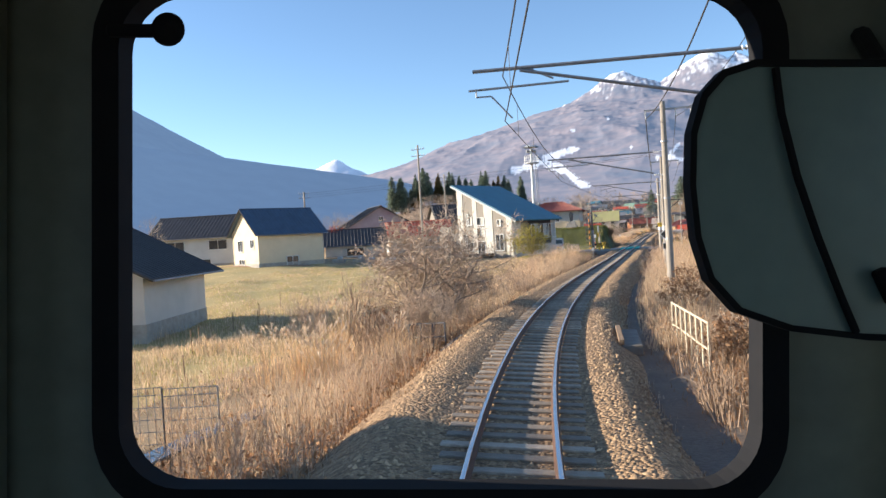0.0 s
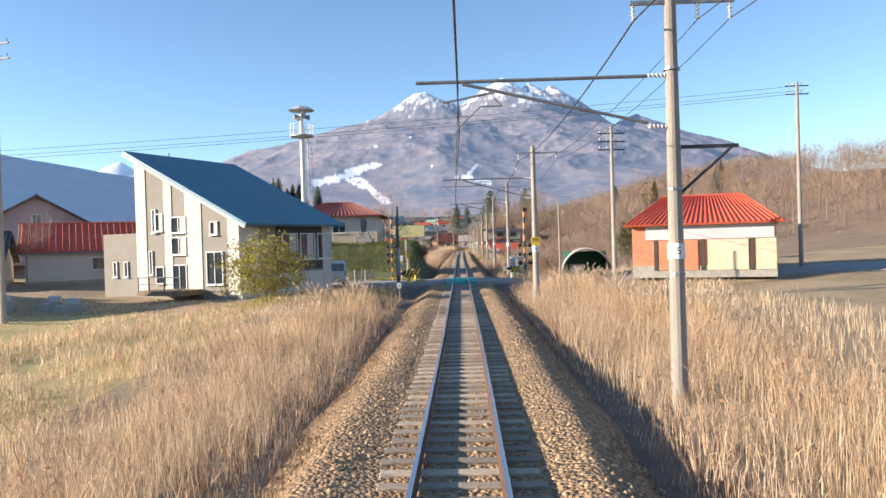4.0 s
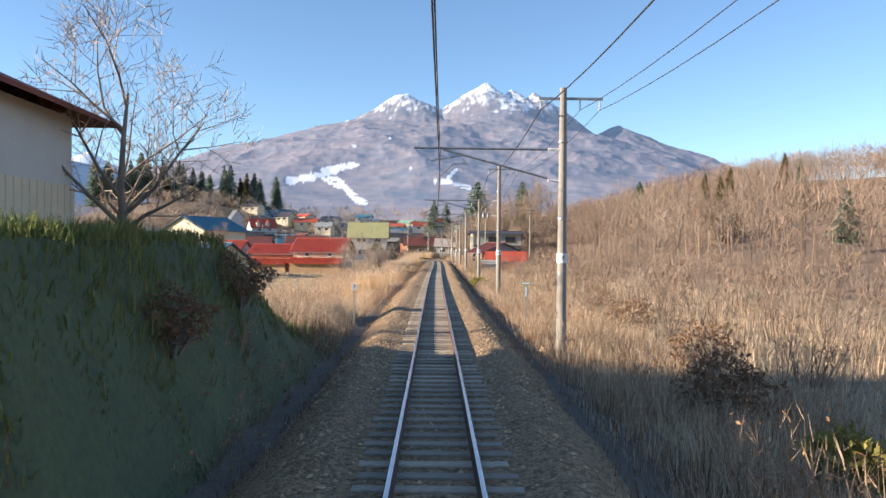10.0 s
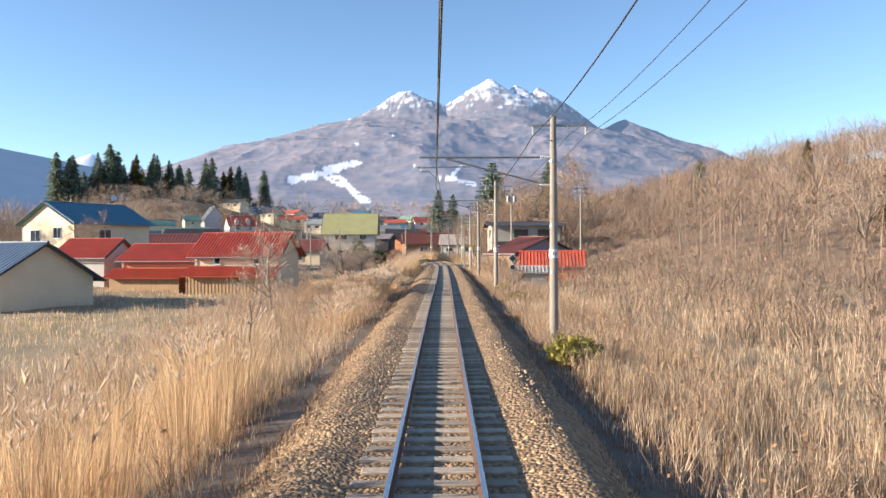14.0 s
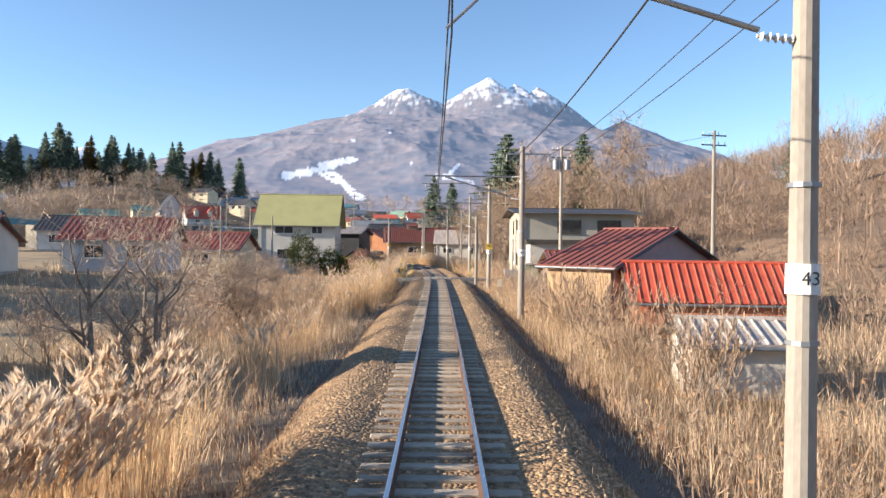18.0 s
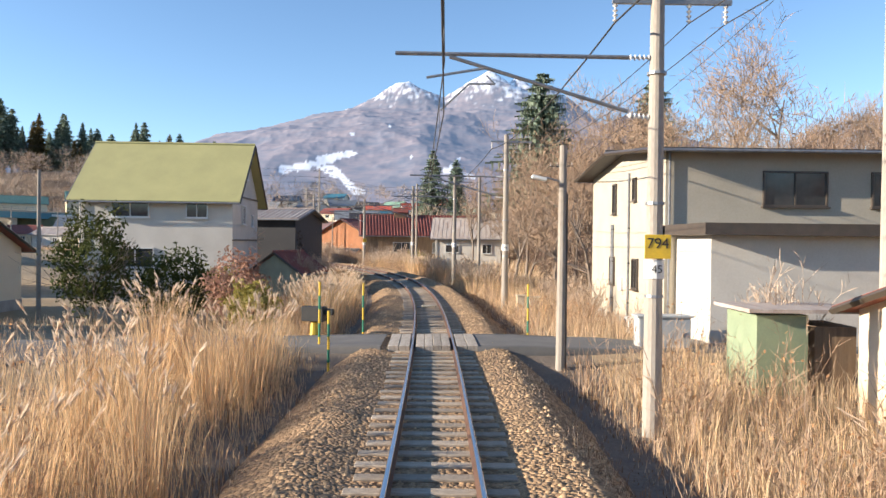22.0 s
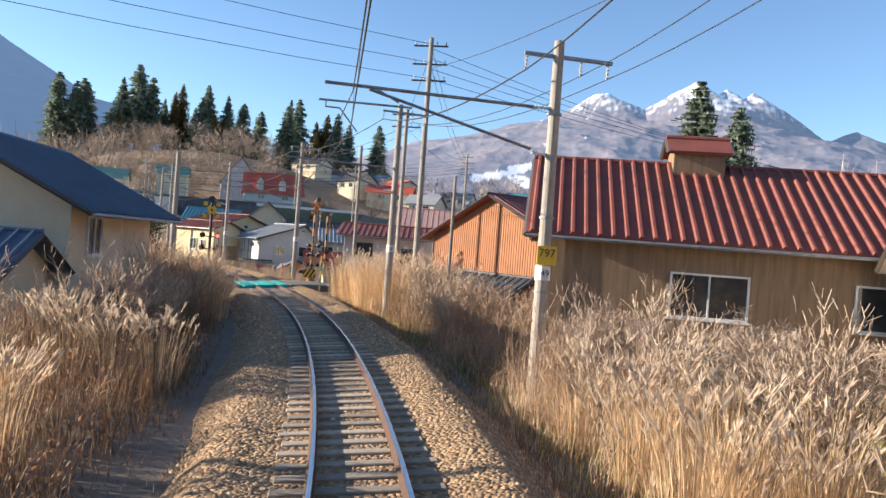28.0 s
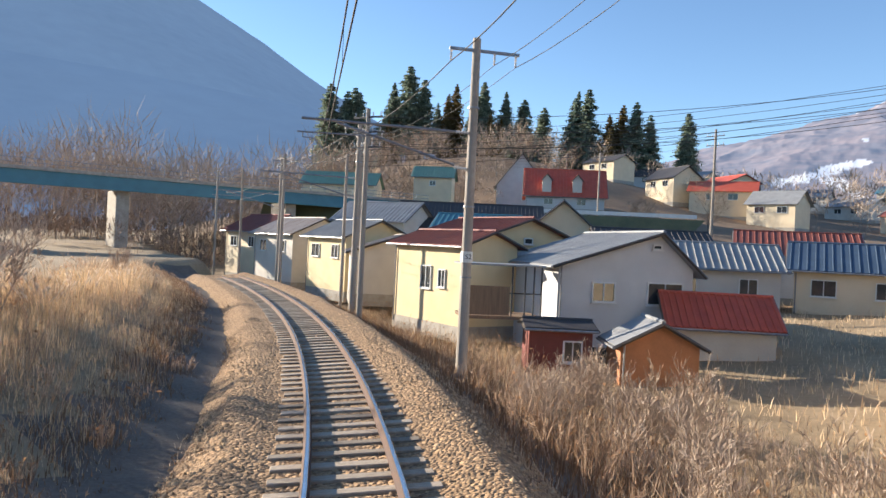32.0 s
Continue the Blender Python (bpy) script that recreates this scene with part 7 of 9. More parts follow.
def railing(p, q, h, mat_, label, n=5, rails=(0.5, 1.0), name="railing"):
    t = thing(name, Matrix.Identity(4), label, "railing")
    p, q = Vector(p), Vector(q)
    for k in range(n + 1):
        a = p.lerp(q, k / n)
        part("post", tube(B(), a, a + Vector((0, 0, h)), 0.028, None, 6), mat_, t)
    for r in rails:
        part("rail", tube(B(), p + Vector((0, 0, h * r)), q + Vector((0, 0, h * r)), 0.025, None, 6), mat_, t)
    return t


a_, b_ = on_track(-47.2, 3.95), on_track(-42.4, 3.7)
railing((a_[0], a_[1], -0.6), (b_[0], b_[1], -0.6), 1.15, M_CREAMBOX, "pale yellow steel railing by the culvert", 7, (0.45, 0.98))
a_, b_ = on_track(-42.5, -3.0), on_track(-41.9, -4.3)
railing((a_[0], a_[1], -0.7), (b_[0], b_[1], -0.8), 0.9, M_POLE_DARK, "dark rusty railing among dry weeds", 3, (0.5, 0.97))
for k_ in range(5):
    a_, b_ = on_track(-50.5 - 0.2 * k_, -6.2 - 1.1 * k_), on_track(-50.7 - 0.2 * k_, -7.3 - 1.1 * k_)
    t = thing("mesh_fence", Matrix.Identity(4), "grey wire mesh fence panel in the field", "fence", "mesh fence panels")
    zb = gz1(a_[0], a_[1])
    bm = B()
    for u_ in np.linspace(0, 1, 8):
        p_ = Vector((a_[0], a_[1], zb)).lerp(Vector((b_[0], b_[1], zb)), u_)
        tube(bm, p_, p_ + Vector((0, 0, 1.25)), 0.02 if u_ in (0, 1) else 0.007, None, 5)
    for zz in (0.1, 0.35, 0.6, 0.85, 1.1, 1.25):
        tube(bm, (a_[0], a_[1], zb + zz), (b_[0], b_[1], zb + zz), 0.009, None, 5)
    part("panel", bm, M_STEEL, t)
for k_ in range(9):
    x_, y_, z_ = on_ground(-50 + 3.2 * k_ + random.uniform(-1, 1), -9 - 1.2 * k_ + random.uniform(-1, 1))
    t = thing("field_stake", pose(x_, y_, z_ - 0.05, random.uniform(-5, 5), 0, 0), "thin wooden stake in the field", "stake", "field stakes")
    part("stake", tube(B(), (0, 0, 0), (0, 0, random.uniform(0.8, 1.2)), 0.02, None, 6), W_WOOD, t)
bm = B()
t = thing("drain_channel", Matrix.Identity(4), "shallow water channel along the field", "water channel")
pts = [on_track(-58, -8.6), on_track(-50, -6.8), on_track(-45, -5.8), on_track(-42.5, -4.6)]
for a_, b_ in zip(pts[:-1], pts[1:]):
    d_ = (Vector(b_) - Vector(a_)).normalized()
    n_ = Vector((d_.y, -d_.x, 0)) * 0.28
    za, zb = gz1(a_[0], a_[1]) + 0.05, gz1(b_[0], b_[1]) + 0.05
    slab(bm, [Vector((a_[0], a_[1], za)) - n_, Vector((a_[0], a_[1], za)) + n_, Vector((b_[0], b_[1], zb)) + n_, Vector((b_[0], b_[1], zb)) - n_][::-1], 0.05)
part("water", bm, surf("still_water", (0.10, 0.13, 0.16), (0.08, 0.1, 0.13), rough=0.05, scale=1, fine=10, spec=0.8), t, "still water reflecting the sky")

# grey grave stones and low walls beside the teal roofed house
for k_ in range(7):
    x_, y_ = -20.5 - 2.2 * k_ + random.uniform(-0.4, 0.4), 17.5 + 1.2 * (k_ % 2)
    t = thing("stone_block", pose(x_, y_, gz1(x_, y_) - 0.05, 0, 0, random.uniform(-10, 10)), "low grey stone block in the yard", "stone", "yard stones")
    part("base", box(B(), (0, 0, 0.25), (1.5, 0.8, 0.5), bevel=0.04), M_CONCRETE, t)
    part("top", box(B(), (0.2, 0, 0.68), (0.6, 0.5, 0.36), bevel=0.05), M_BLUEGREY, t)

# road bridge beyond the last bend, and the slope below the upper road
t = thing("road_bridge", pose(-103, 337, 0, 0, 0, 71), "teal girder road bridge on concrete piers", "bridge")
part("girder", box(B(), (0, 0, 7.9), (64, 0.5, 1.7), bevel=0.03), R_TEAL, t, "teal painted plate girder")
part("deck", box(B(), (0, 3.5, 8.7), (64, 8.0, 0.35)), M_CONCRETE, t)
bm = B()
for k_ in range(33):
    tube(bm, (-32 + 2 * k_, -0.3, 8.8), (-32 + 2 * k_, -0.3, 9.7), 0.04, None, 6)
for zz in (9.25, 9.7):
    tube(bm, (-32, -0.3, zz), (32, -0.3, zz), 0.035, None, 6)
part("parapet_rail", bm, M_STEEL, t)
for u_ in (-28, -8, 12, 30):
    part("pier", box(B(), (u_, 3.5, 3.2), (1.4, 5.0, 8.0), bevel=0.05), M_CONCRETE, t)
t = thing("retaining_slope", pose(-78, 368, 0, 0, 0, 32), "dark grassed embankment below the upper road", "embankment", kind="structure")
bm = B()
poly(bm, [(-34, -7, -2), (14, -7, -2), (24, 0, 7.6), (-34, 0, 7.6)])
poly(bm, [(14, -7, -2), (30, 30, 0), (24, 30, 7.9), (24, 0, 7.6)])
poly(bm, [(-34, 0, 7.6), (24, 0, 7.6), (24, 30, 7.9), (-34, 30, 7.9)])
poly(bm, [(-34, -7, -2), (-34, 0, 7.6), (-34, 30, 7.9), (-34, 30, -2)])
part("bank", bm, surf("dark_bank_grass", (0.15, 0.145, 0.075), (0.09, 0.10, 0.055), rough=0.95, scale=0.6, fine=6, bump=0.4, dist=0.1), t)
part("guard_rail", box(B(), (-5, 0.3, 8.0), (56, 0.08, 0.5)), M_WHITE, t, "white roadside guard rail")

# ---- grass and pampas ----
def at_track(s, o):
    x, y, h = np.interp(s, SS, TX), np.interp(s, SS, TY), np.interp(s, SS, TH)
    return x + np.cos(h) * o, y + np.sin(h) * o


def blades(x, y, z, h, w, lean, yaw=None, bend=0.35):
    """Tapered, bending blades as one array of triangles: five corners each."""
    n = len(x)
    a = RNG.uniform(0, 6.283, n) if yaw is None else yaw
    f = a + RNG.uniform(-0.6, 0.6, n) + 1.57
    dx, dy = np.cos(a) * lean * h, np.sin(a) * lean * h
    wx, wy = np.cos(f) * w / 2, np.sin(f) * w / 2
    mid = 0.55
    v = np.empty((n, 5, 3))
    v[:, 0] = np.stack([x - wx, y - wy, z], 1)
    v[:, 1] = np.stack([x + wx, y + wy, z], 1)
    v[:, 2] = np.stack([x - wx * 0.8 + dx * mid * (1 - bend), y - wy * 0.8 + dy * mid * (1 - bend), z + h * mid], 1)
    v[:, 3] = np.stack([x + wx * 0.8 + dx * mid * (1 - bend), y + wy * 0.8 + dy * mid * (1 - bend), z + h * mid], 1)
    v[:, 4] = np.stack([x + dx, y + dy, z + h * np.sqrt(np.clip(1 - lean * lean * 0.5, 0.2, 1))], 1)
    t = np.array([(0, 1, 3), (0, 3, 2), (2, 3, 4)])
    fc = (t[None] + 5 * np.arange(n)[:, None, None]).reshape(-1, 3)
    return v.reshape(-1, 3), fc


def stuff(name, chunks, material, label, category):
    vs, fs, k = [], [], 0
    for v, f in chunks:
        vs.append(v)
        fs.append(f + k)
        k += len(v)
    ob = new(name, mesh_np(name, np.concatenate(vs), np.concatenate(fs), material))
    return tagged(ob, label, category, kind="stuff")


ROADS = ((28.9, 40.2, 60), (194.2, 197.8, 30), (283.6, 289.8, 14))   # stretches of the crossings, kept clear


def verge(s0, s1, o0, o1, dens, h0, h1, w=0.012, lean=0.62, patch=0.0, on_bed=False):
    n = int((s1 - s0) * abs(o1 - o0) * dens * 1.3)
    s = RNG.uniform(s0, s1, n)
    o = RNG.uniform(o0, o1, n)
    pn = np.sin(s * 0.83 + 2.1 * np.sin(o * 0.9)) * np.sin(o * 1.7 + s * 0.27 + 1.3) + 0.5 * np.sin(s * 2.3 + o * 3.1)
    m = pn > patch * 2 - 1.4
    for a, b, wd in ROADS:
        m &= ~((s > a) & (s < b) & (np.abs(o) < wd))
    s, o, pn = s[m], o[m], pn[m]
    edge = np.clip((np.abs(o) - min(abs(o0), abs(o1))) / 0.9, 0.25, 1)
    x, y = at_track(s, o)
    z = ground_z(x, y) - 0.03
    if on_bed:
        z = np.interp(o, [q[0] for q in PROFILE], [q[1] for q in PROFILE]) + rail_z(s, o) - 0.02
    drift = 0.5 * np.sin(s * 0.37 + 1.1 * np.sin(o * 0.6)) + 0.5 * np.sin(s * 0.13 - o * 0.45 + 1.0)
    h = RNG.uniform(h0, h1, len(x)) * edge * (0.76 + 0.22 * pn + 0.22 * drift)
    v, f = blades(x, y, z, np.abs(h), w * RNG.uniform(0.6, 1.3, len(x)), RNG.uniform(0.03, lean, len(x)))
    if h1 > 0.36:
        return v, f
    v = v.reshape(-1, 5, 3)[:, (0, 1, 4)].reshape(-1, 3)   # short blades stay straight
    return v, np.arange(len(v)).reshape(-1, 3)


def clumps(centres, n, h0, h1, spread, w=0.014, lean=0.34):
    """Tussocks: stalks that fan out from a common foot."""
    c = np.repeat(np.array(centres), n, 0)
    a = RNG.uniform(0, 6.283, len(c))
    r = spread * np.sqrt(RNG.uniform(0, 1, len(c)))
    x, y = c[:, 0] + np.cos(a) * r, c[:, 1] + np.sin(a) * r
    z = ground_z(x, y) - 0.03
    h = RNG.uniform(h0, h1, len(c)) * np.repeat(RNG.uniform(0.8, 1.15, len(centres)), n)
    l = np.clip(r / spread, 0.1, 1) * lean * RNG.uniform(0.5, 1.2, len(c))
    tip = np.stack([x + np.cos(a) * l * h, y + np.sin(a) * l * h, z + h * np.sqrt(np.clip(1 - l * l * 0.5, 0.2, 1))], 1)
    return blades(x, y, z, h, w * RNG.uniform(0.7, 1.3, len(c)), l, yaw=a), tip, a


def plumes(tip, a, length, width):
    """Soft seed heads: each a small bundle of slim leaf-shaped vanes that nod outwards."""
    vs, fs = [], []
    n = len(tip)
    for k in range(7):
        b = a + RNG.uniform(-0.7, 0.7, n)
        d = np.stack([np.cos(b) * 0.5, np.sin(b) * 0.5, np.full(n, 0.75)], 1) + RNG.uniform(-0.18, 0.18, (n, 3))
        d /= np.linalg.norm(d, axis=1)[:, None]
        q = RNG.uniform(0, 6.28, n)
        s = np.stack([np.cos(q), np.sin(q), np.zeros(n)], 1) * (0.4 * width * RNG.uniform(0.5, 1.1, n))[:, None]
        L = (length * RNG.uniform(0.6, 1.1, n))[:, None]
        o = tip - d * L * 0.35
        v = np.stack([o, o + d * L * 0.45 + s, o + d * L, o + d * L * 0.5 - s], 1)
        f = np.array([(0, 1, 2), (0, 2, 3)])[None] + 4 * np.arange(n)[:, None, None]
        vs.append((v.reshape(-1, 3), f.reshape(-1, 3)))
    return vs


def scatter(s0, s1, o0, o1, n):
    s, o = RNG.uniform(s0, s1, n), RNG.uniform(o0, o1, n)
    x, y = at_track(s, o)
    return np.stack([x, y], 1)


def brush(s0, s1, o0, o1, n, h0, h1, stems=9, twigs=6, w=0.011, lean=0.55):
    """Leafless weeds: stems that fan out from a foot, each with fine side twigs, as slim tapering slivers."""
    s, o = RNG.uniform(s0, s1, n), RNG.uniform(o0, o1, n)
    keep = np.sin(s * 0.61 + o * 0.5) + np.sin(s * 0.23 + 1.7 * o) > RNG.uniform(-2.2, 0.9, n)
    for a, b, wd in ROADS:
        keep &= ~((s > a - 0.5) & (s < b + 0.5) & (np.abs(o) < wd))
    s, o = s[keep], o[keep]
    x, y = at_track(s, o)
    z = ground_z(x, y) - 0.05
    n = len(x)
    h = np.repeat(RNG.uniform(h0, h1, n), stems) * RNG.uniform(0.5, 1.1, n * stems)
    a = RNG.uniform(0, 6.283, n * stems)
    l = RNG.uniform(0.05, lean, n * stems)
    foot = np.repeat(np.stack([x, y, z], 1), stems, 0) + np.stack([np.cos(a), np.sin(a), 0 * a], 1) * 0.12
    d = np.stack([np.cos(a) * l, np.sin(a) * l, np.ones(len(a))], 1)
    d /= np.linalg.norm(d, axis=1)[:, None]
    tip = foot + d * h[:, None]
    f = RNG.uniform(0.3, 1.0, (len(a), twigs, 1))
    root = (foot[:, None] * (1 - f) + tip[:, None] * f).reshape(-1, 3)
    t = np.repeat(d, twigs, 0) + RNG.normal(0, 0.5, (len(a) * twigs, 3))
    t /= np.linalg.norm(t, axis=1)[:, None]
    end = root + t * (np.repeat(h, twigs) * RNG.uniform(0.12, 0.35, len(t)))[:, None]
    p, q = np.concatenate([foot, root]), np.concatenate([tip, end])
    r = np.concatenate([np.full(len(foot), w), np.full(len(root), w * 0.62)])[:, None]
    u = np.cross(q - p, RNG.normal(0, 1, p.shape))
    u *= r / (np.linalg.norm(u, axis=1)[:, None] + 1e-9)
    v = np.stack([p - u, p + u, q + u * 0.25], 1).reshape(-1, 3)
    return v, np.arange(len(v)).reshape(-1, 3)


dry, gold, brown, green, plume = [], [], [], [], []
brush_pale, brush_red = [], []
# left verge, from the start to the end
dry += [verge(-72, -46, -8, -3.2, 16, 0.25, 0.6, patch=0.3), verge(-52, 13, -6.6, -2.9, 62, 0.7, 1.35), verge(11, 20, -5.2, -2.9, 45, 0.3, 0.7), verge(-30, 24, -9, -6, 25, 0.5, 0.9, patch=0.3), verge(20, 28, -3.8, -2.8, 25, 0.15, 0.35)]
dry += [verge(66, 126, -11, -3.3, 40, 0.75, 1.3), verge(66, 110, -22, -11, 14, 0.6, 1.1, w=0.022), verge(108, 205, -32, -12, 7, 0.2, 0.6, w=0.032), verge(292, 345, 11, 40, 6, 0.25, 0.7, w=0.035), verge(40, 48, -5.0, -2.7, 35, 0.2, 0.5),
        verge(120, 182, -6.8, -3.0, 42, 0.6, 1.15), verge(140, 196, -14, -6, 16, 0.5, 1.0, w=0.02, patch=0.2), verge(198, 232, -6.5, -2.9, 62, 0.6, 1.25), verge(290, 345, -9, -5, 40, 0.4, 0.9), verge(290, 345, -5, -3.0, 40, 0.2, 0.45)]
brown += [verge(-60, 330, 2.9, 4.0, 26, 0.2, 0.7, w=0.018, lean=0.8, patch=0.1), verge(-60, 330, -4.0, -2.9, 26, 0.2, 0.7, w=0.018, lean=0.8, patch=0.1)]
gold += [verge(176, 194, -6.0, -2.9, 60, 1.1, 1.75), verge(199, 212, -5.2, -3.0, 40, 1.0, 1.6), verge(290, 330, -9, -5.2, 42, 0.6, 1.05), verge(290, 330, -5.2, -3.0, 46, 0.25, 0.5), verge(92, 108, -7, -3.6, 30, 1.1, 1.7)]
brown += [verge(290, 345, -4.6, -2.7, 50, 0.15, 0.55, w=0.02), verge(-75, 330, 2.2, 3.15, 40, 0.1, 0.5, w=0.018, lean=0.9, patch=0.2, on_bed=True), verge(-75, 330, -3.15, -2.2, 40, 0.1, 0.5, w=0.018, lean=0.9, patch=0.2, on_bed=True), verge(222, 279, -6.5, -2.9, 42, 0.7, 1.3, w=0.02), verge(-72, -40, 3.2, 7, 30, 0.5, 1.0, w=0.02), verge(262, 279, 3.2, 8, 40, 0.5, 1.1, w=0.02), verge(290, 345, 3.0, 8.5, 34, 0.4, 1.0, w=0.02)]
green += [verge(252, 284, 2.7, 5.2, 150, 0.08, 0.26, w=0.022), verge(262, 282, -4.2, -2.7, 120, 0.08, 0.24, w=0.022), verge(40, 45.5, -11, -2.9, 200, 0.12, 0.4, w=0.024), verge(-72, 24, -34, -7.5, 14, 0.06, 0.2, w=0.05, patch=0.3), verge(14, 29, -12, -3.6, 95, 0.1, 0.25, w=0.035), verge(39.5, 46, -9, -3.0, 95, 0.08, 0.26, w=0.035), verge(252, 290, 2.9, 5, 45, 0.08, 0.24, w=0.03), verge(110, 146, -24, -12, 10, 0.08, 0.2, w=0.035)]
dry += [verge(118, 196, -0.46, 0.46, 26, 0.05, 0.2, lean=0.8, patch=0.35, on_bed=True), verge(60, 118, -0.46, 0.46, 9, 0.04, 0.14, lean=0.8, patch=0.4, on_bed=True), verge(212, 250, -0.46, 0.46, 8, 0.04, 0.12, lean=0.8, patch=0.4, on_bed=True),
        verge(-60, 320, -3.1, -1.8, 30, 0.06, 0.34, lean=0.85, patch=0.4, on_bed=True), verge(-60, 320, 1.85, 3.1, 30, 0.06, 0.34, lean=0.85, patch=0.4, on_bed=True), verge(120, 194, 1.2, 2.6, 22, 0.06, 0.35, lean=0.85, patch=0.3, on_bed=True)]
dry += [verge(-72, 60, -60, -8, 2.2, 0.1, 0.35, w=0.03), verge(-72, 22, -34, -7.5, 30, 0.06, 0.22, w=0.045, patch=0.15), verge(-40, 14, -16, -6.5, 34, 0.25, 0.6, w=0.022, patch=0.2), verge(-66, -16, -19, -7.0, 26, 0.25, 0.7, w=0.018, patch=0.3)]
# right verge
dry += [verge(262, 284, 3.2, 10, 30, 0.5, 1.1), verge(-44, 28, 2.9, 8.5, 58, 0.75, 1.35), verge(-30, 28, 8.5, 16, 12, 0.5, 1.0, w=0.022), verge(44, 192, 3.1, 9, 52, 0.6, 1.15), verge(44, 190, 9, 20, 12, 0.5, 1.0, w=0.022), verge(199, 262, 3.1, 8, 46, 0.7, 1.3), verge(203, 262, 8, 24, 20, 0.7, 1.4, w=0.024), verge(290, 345, 4, 12, 24, 0.5, 1.0)]
gold += [verge(-22, 24, 5, 9, 14, 1.1, 1.6), verge(150, 194, 3.2, 6.5, 22, 0.9, 1.4), verge(204, 250, 3.4, 6.5, 40, 1.1, 1.8)]
brown += [verge(44, 150, 3.0, 8, 22, 0.4, 0.9, w=0.02, patch=0.3), verge(140, 194, 3.0, 5, 20, 0.3, 0.7, w=0.02)]
# tussocks with seed heads
TUSSOCKS = [
        (scatter(95, 107, -6.6, -4.0, 20), 110, 1.5, 2.1, 0.12, 0.30), (scatter(118, 146, -5.6, -4.0, 26), 60, 1.0, 1.5, 0.55, 0.36), (scatter(150, 176, -6.2, -4.2, 16), 60, 1.1, 1.7, 0.25, 0.36),
        (scatter(168, 193, -6.6, -3.6, 46), 90, 1.4, 2.1, 0.16, 0.32), (scatter(199, 210, -4.8, -3.5, 11), 100, 1.3, 1.9, 0.3, 0.32), 
        (scatter(0, 13, -6.2, -4.4, 12), 60, 1.1, 1.6, 0.2, 0.3), (scatter(4, 22, 6.5, 9, 12), 60, 1.1, 1.6, 0.4, 0.3)]
TUSSOCKS += [(scatter(-46, -37, -8.0, -4.0, 13), 80, 1.1, 1.7, 0.25, 0.3), (scatter(206, 215, -5.8, -3.7, 20), 120, 1.4, 2.0, 0.14, 0.3), (scatter(134, 148, -5.4, -4.0, 9), 70, 1.0, 1.6, 0.4, 0.34),
        (scatter(216, 251, 3.6, 5.6, 36), 90, 1.4, 2.1, 0.35, 0.34), (scatter(252.5, 258, 3.9, 5.8, 10), 110, 1.3, 2.0, 0.3, 0.34),
        (scatter(236, 262, -5.6, -3.6, 9), 70, 1.1, 1.6, 0.5, 0.36), (scatter(276.5, 284, 3.3, 7.5, 60), 120, 1.6, 2.5, 0.14, 0.32), (scatter(273, 283, -7.0, -3.2, 40), 110, 1.4, 2.2, 0.08, 0.3),
        (scatter(292, 322, -10, -6, 20), 50, 0.8, 1.3, 0.4, 0.3), (scatter(262, 270, -7, -4.4, 9), 50, 1.0, 1.5, 0.7, 0.34), (scatter(268, 276, 4.5, 7, 8), 50, 0.9, 1.4, 0.7, 0.32)]
for cs, nn, h0, h1, pl, L in TUSSOCKS:
    bl, tip_, a_ = clumps(cs, nn, h0, h1, 0.42)
    gold.append(bl)
    k_ = RNG.uniform(0, 1, len(tip_)) < pl
    plume += plumes(tip_[k_], a_[k_], np.full(k_.sum(), L), 0.05)
# fluffy seed heads left of the track before the village
bl, tip_, a_ = clumps(scatter(131, 142, -6.2, -4.0, 26), 60, 1.3, 2.0, 0.42)
gold.append(bl)
for n_ in range(2):
    plume += plumes(tip_, a_ + n_, np.full(len(tip_), 0.36), 0.085)
# brush beside the track, right then left
brush_red += [brush(44, 150, 3.6, 9, 620, 0.7, 1.7), brush(150, 193, 4.0, 9, 330, 0.9, 2.1), brush(199, 284, 3.8, 9, 520, 0.8, 1.9), brush(-62, -22, 3.3, 7, 300, 0.7, 1.5),
              brush(262, 284, -7, -3.2, 130, 0.7, 1.5), brush(290, 345, 3.6, 12, 420, 0.6, 1.5), brush(232, 264, -7.5, -3.2, 420, 0.7, 1.5), brush(262, 276, 4.8, 10, 260, 0.9, 1.8, stems=10), brush(50, 72, -4.4, -3.1, 150, 0.3, 0.7)]
brush_wood = [brush(44, 196, 9, 30, 1300, 1.4, 3.2, w=0.018)]
brush_pale += [brush(-56, -36, -8, -2.8, 260, 0.6, 1.5), brush(-36, 20, -7.5, -3.0, 420, 0.8, 1.7), brush(-22, 28, 3.2, 9, 420, 0.8, 1.7), brush(64, 130, -12, -3.2, 700, 0.8, 1.8), brush(120, 192, -13, -3.8, 760, 0.8, 2.0),
               brush(199, 232, -7, -3.2, 240, 0.7, 1.7), brush(44, 130, 3.2, 8, 420, 0.6, 1.5), brush(130, 193, 3.2, 7, 300, 0.6, 1.4), brush(200, 262, 3.2, 7, 380, 0.7, 1.6), brush(290, 345, -10, -5.4, 320, 0.5, 1.1), brush(290, 345, -5.4, -3.2, 260, 0.2, 0.45), brush(291, 316, -11, -6.5, 300, 0.7, 1.3),
               brush(273, 283.5, -7.5, -3.0, 420, 1.5, 2.4), brush(290, 312, 3.2, 7, 150, 0.6, 1.4), brush(259.2, 261.0, 3.7, 4.8, 26, 1.9, 2.5, stems=12, lean=0.3), brush(262, 284, 3.4, 8, 160, 0.8, 1.8)]
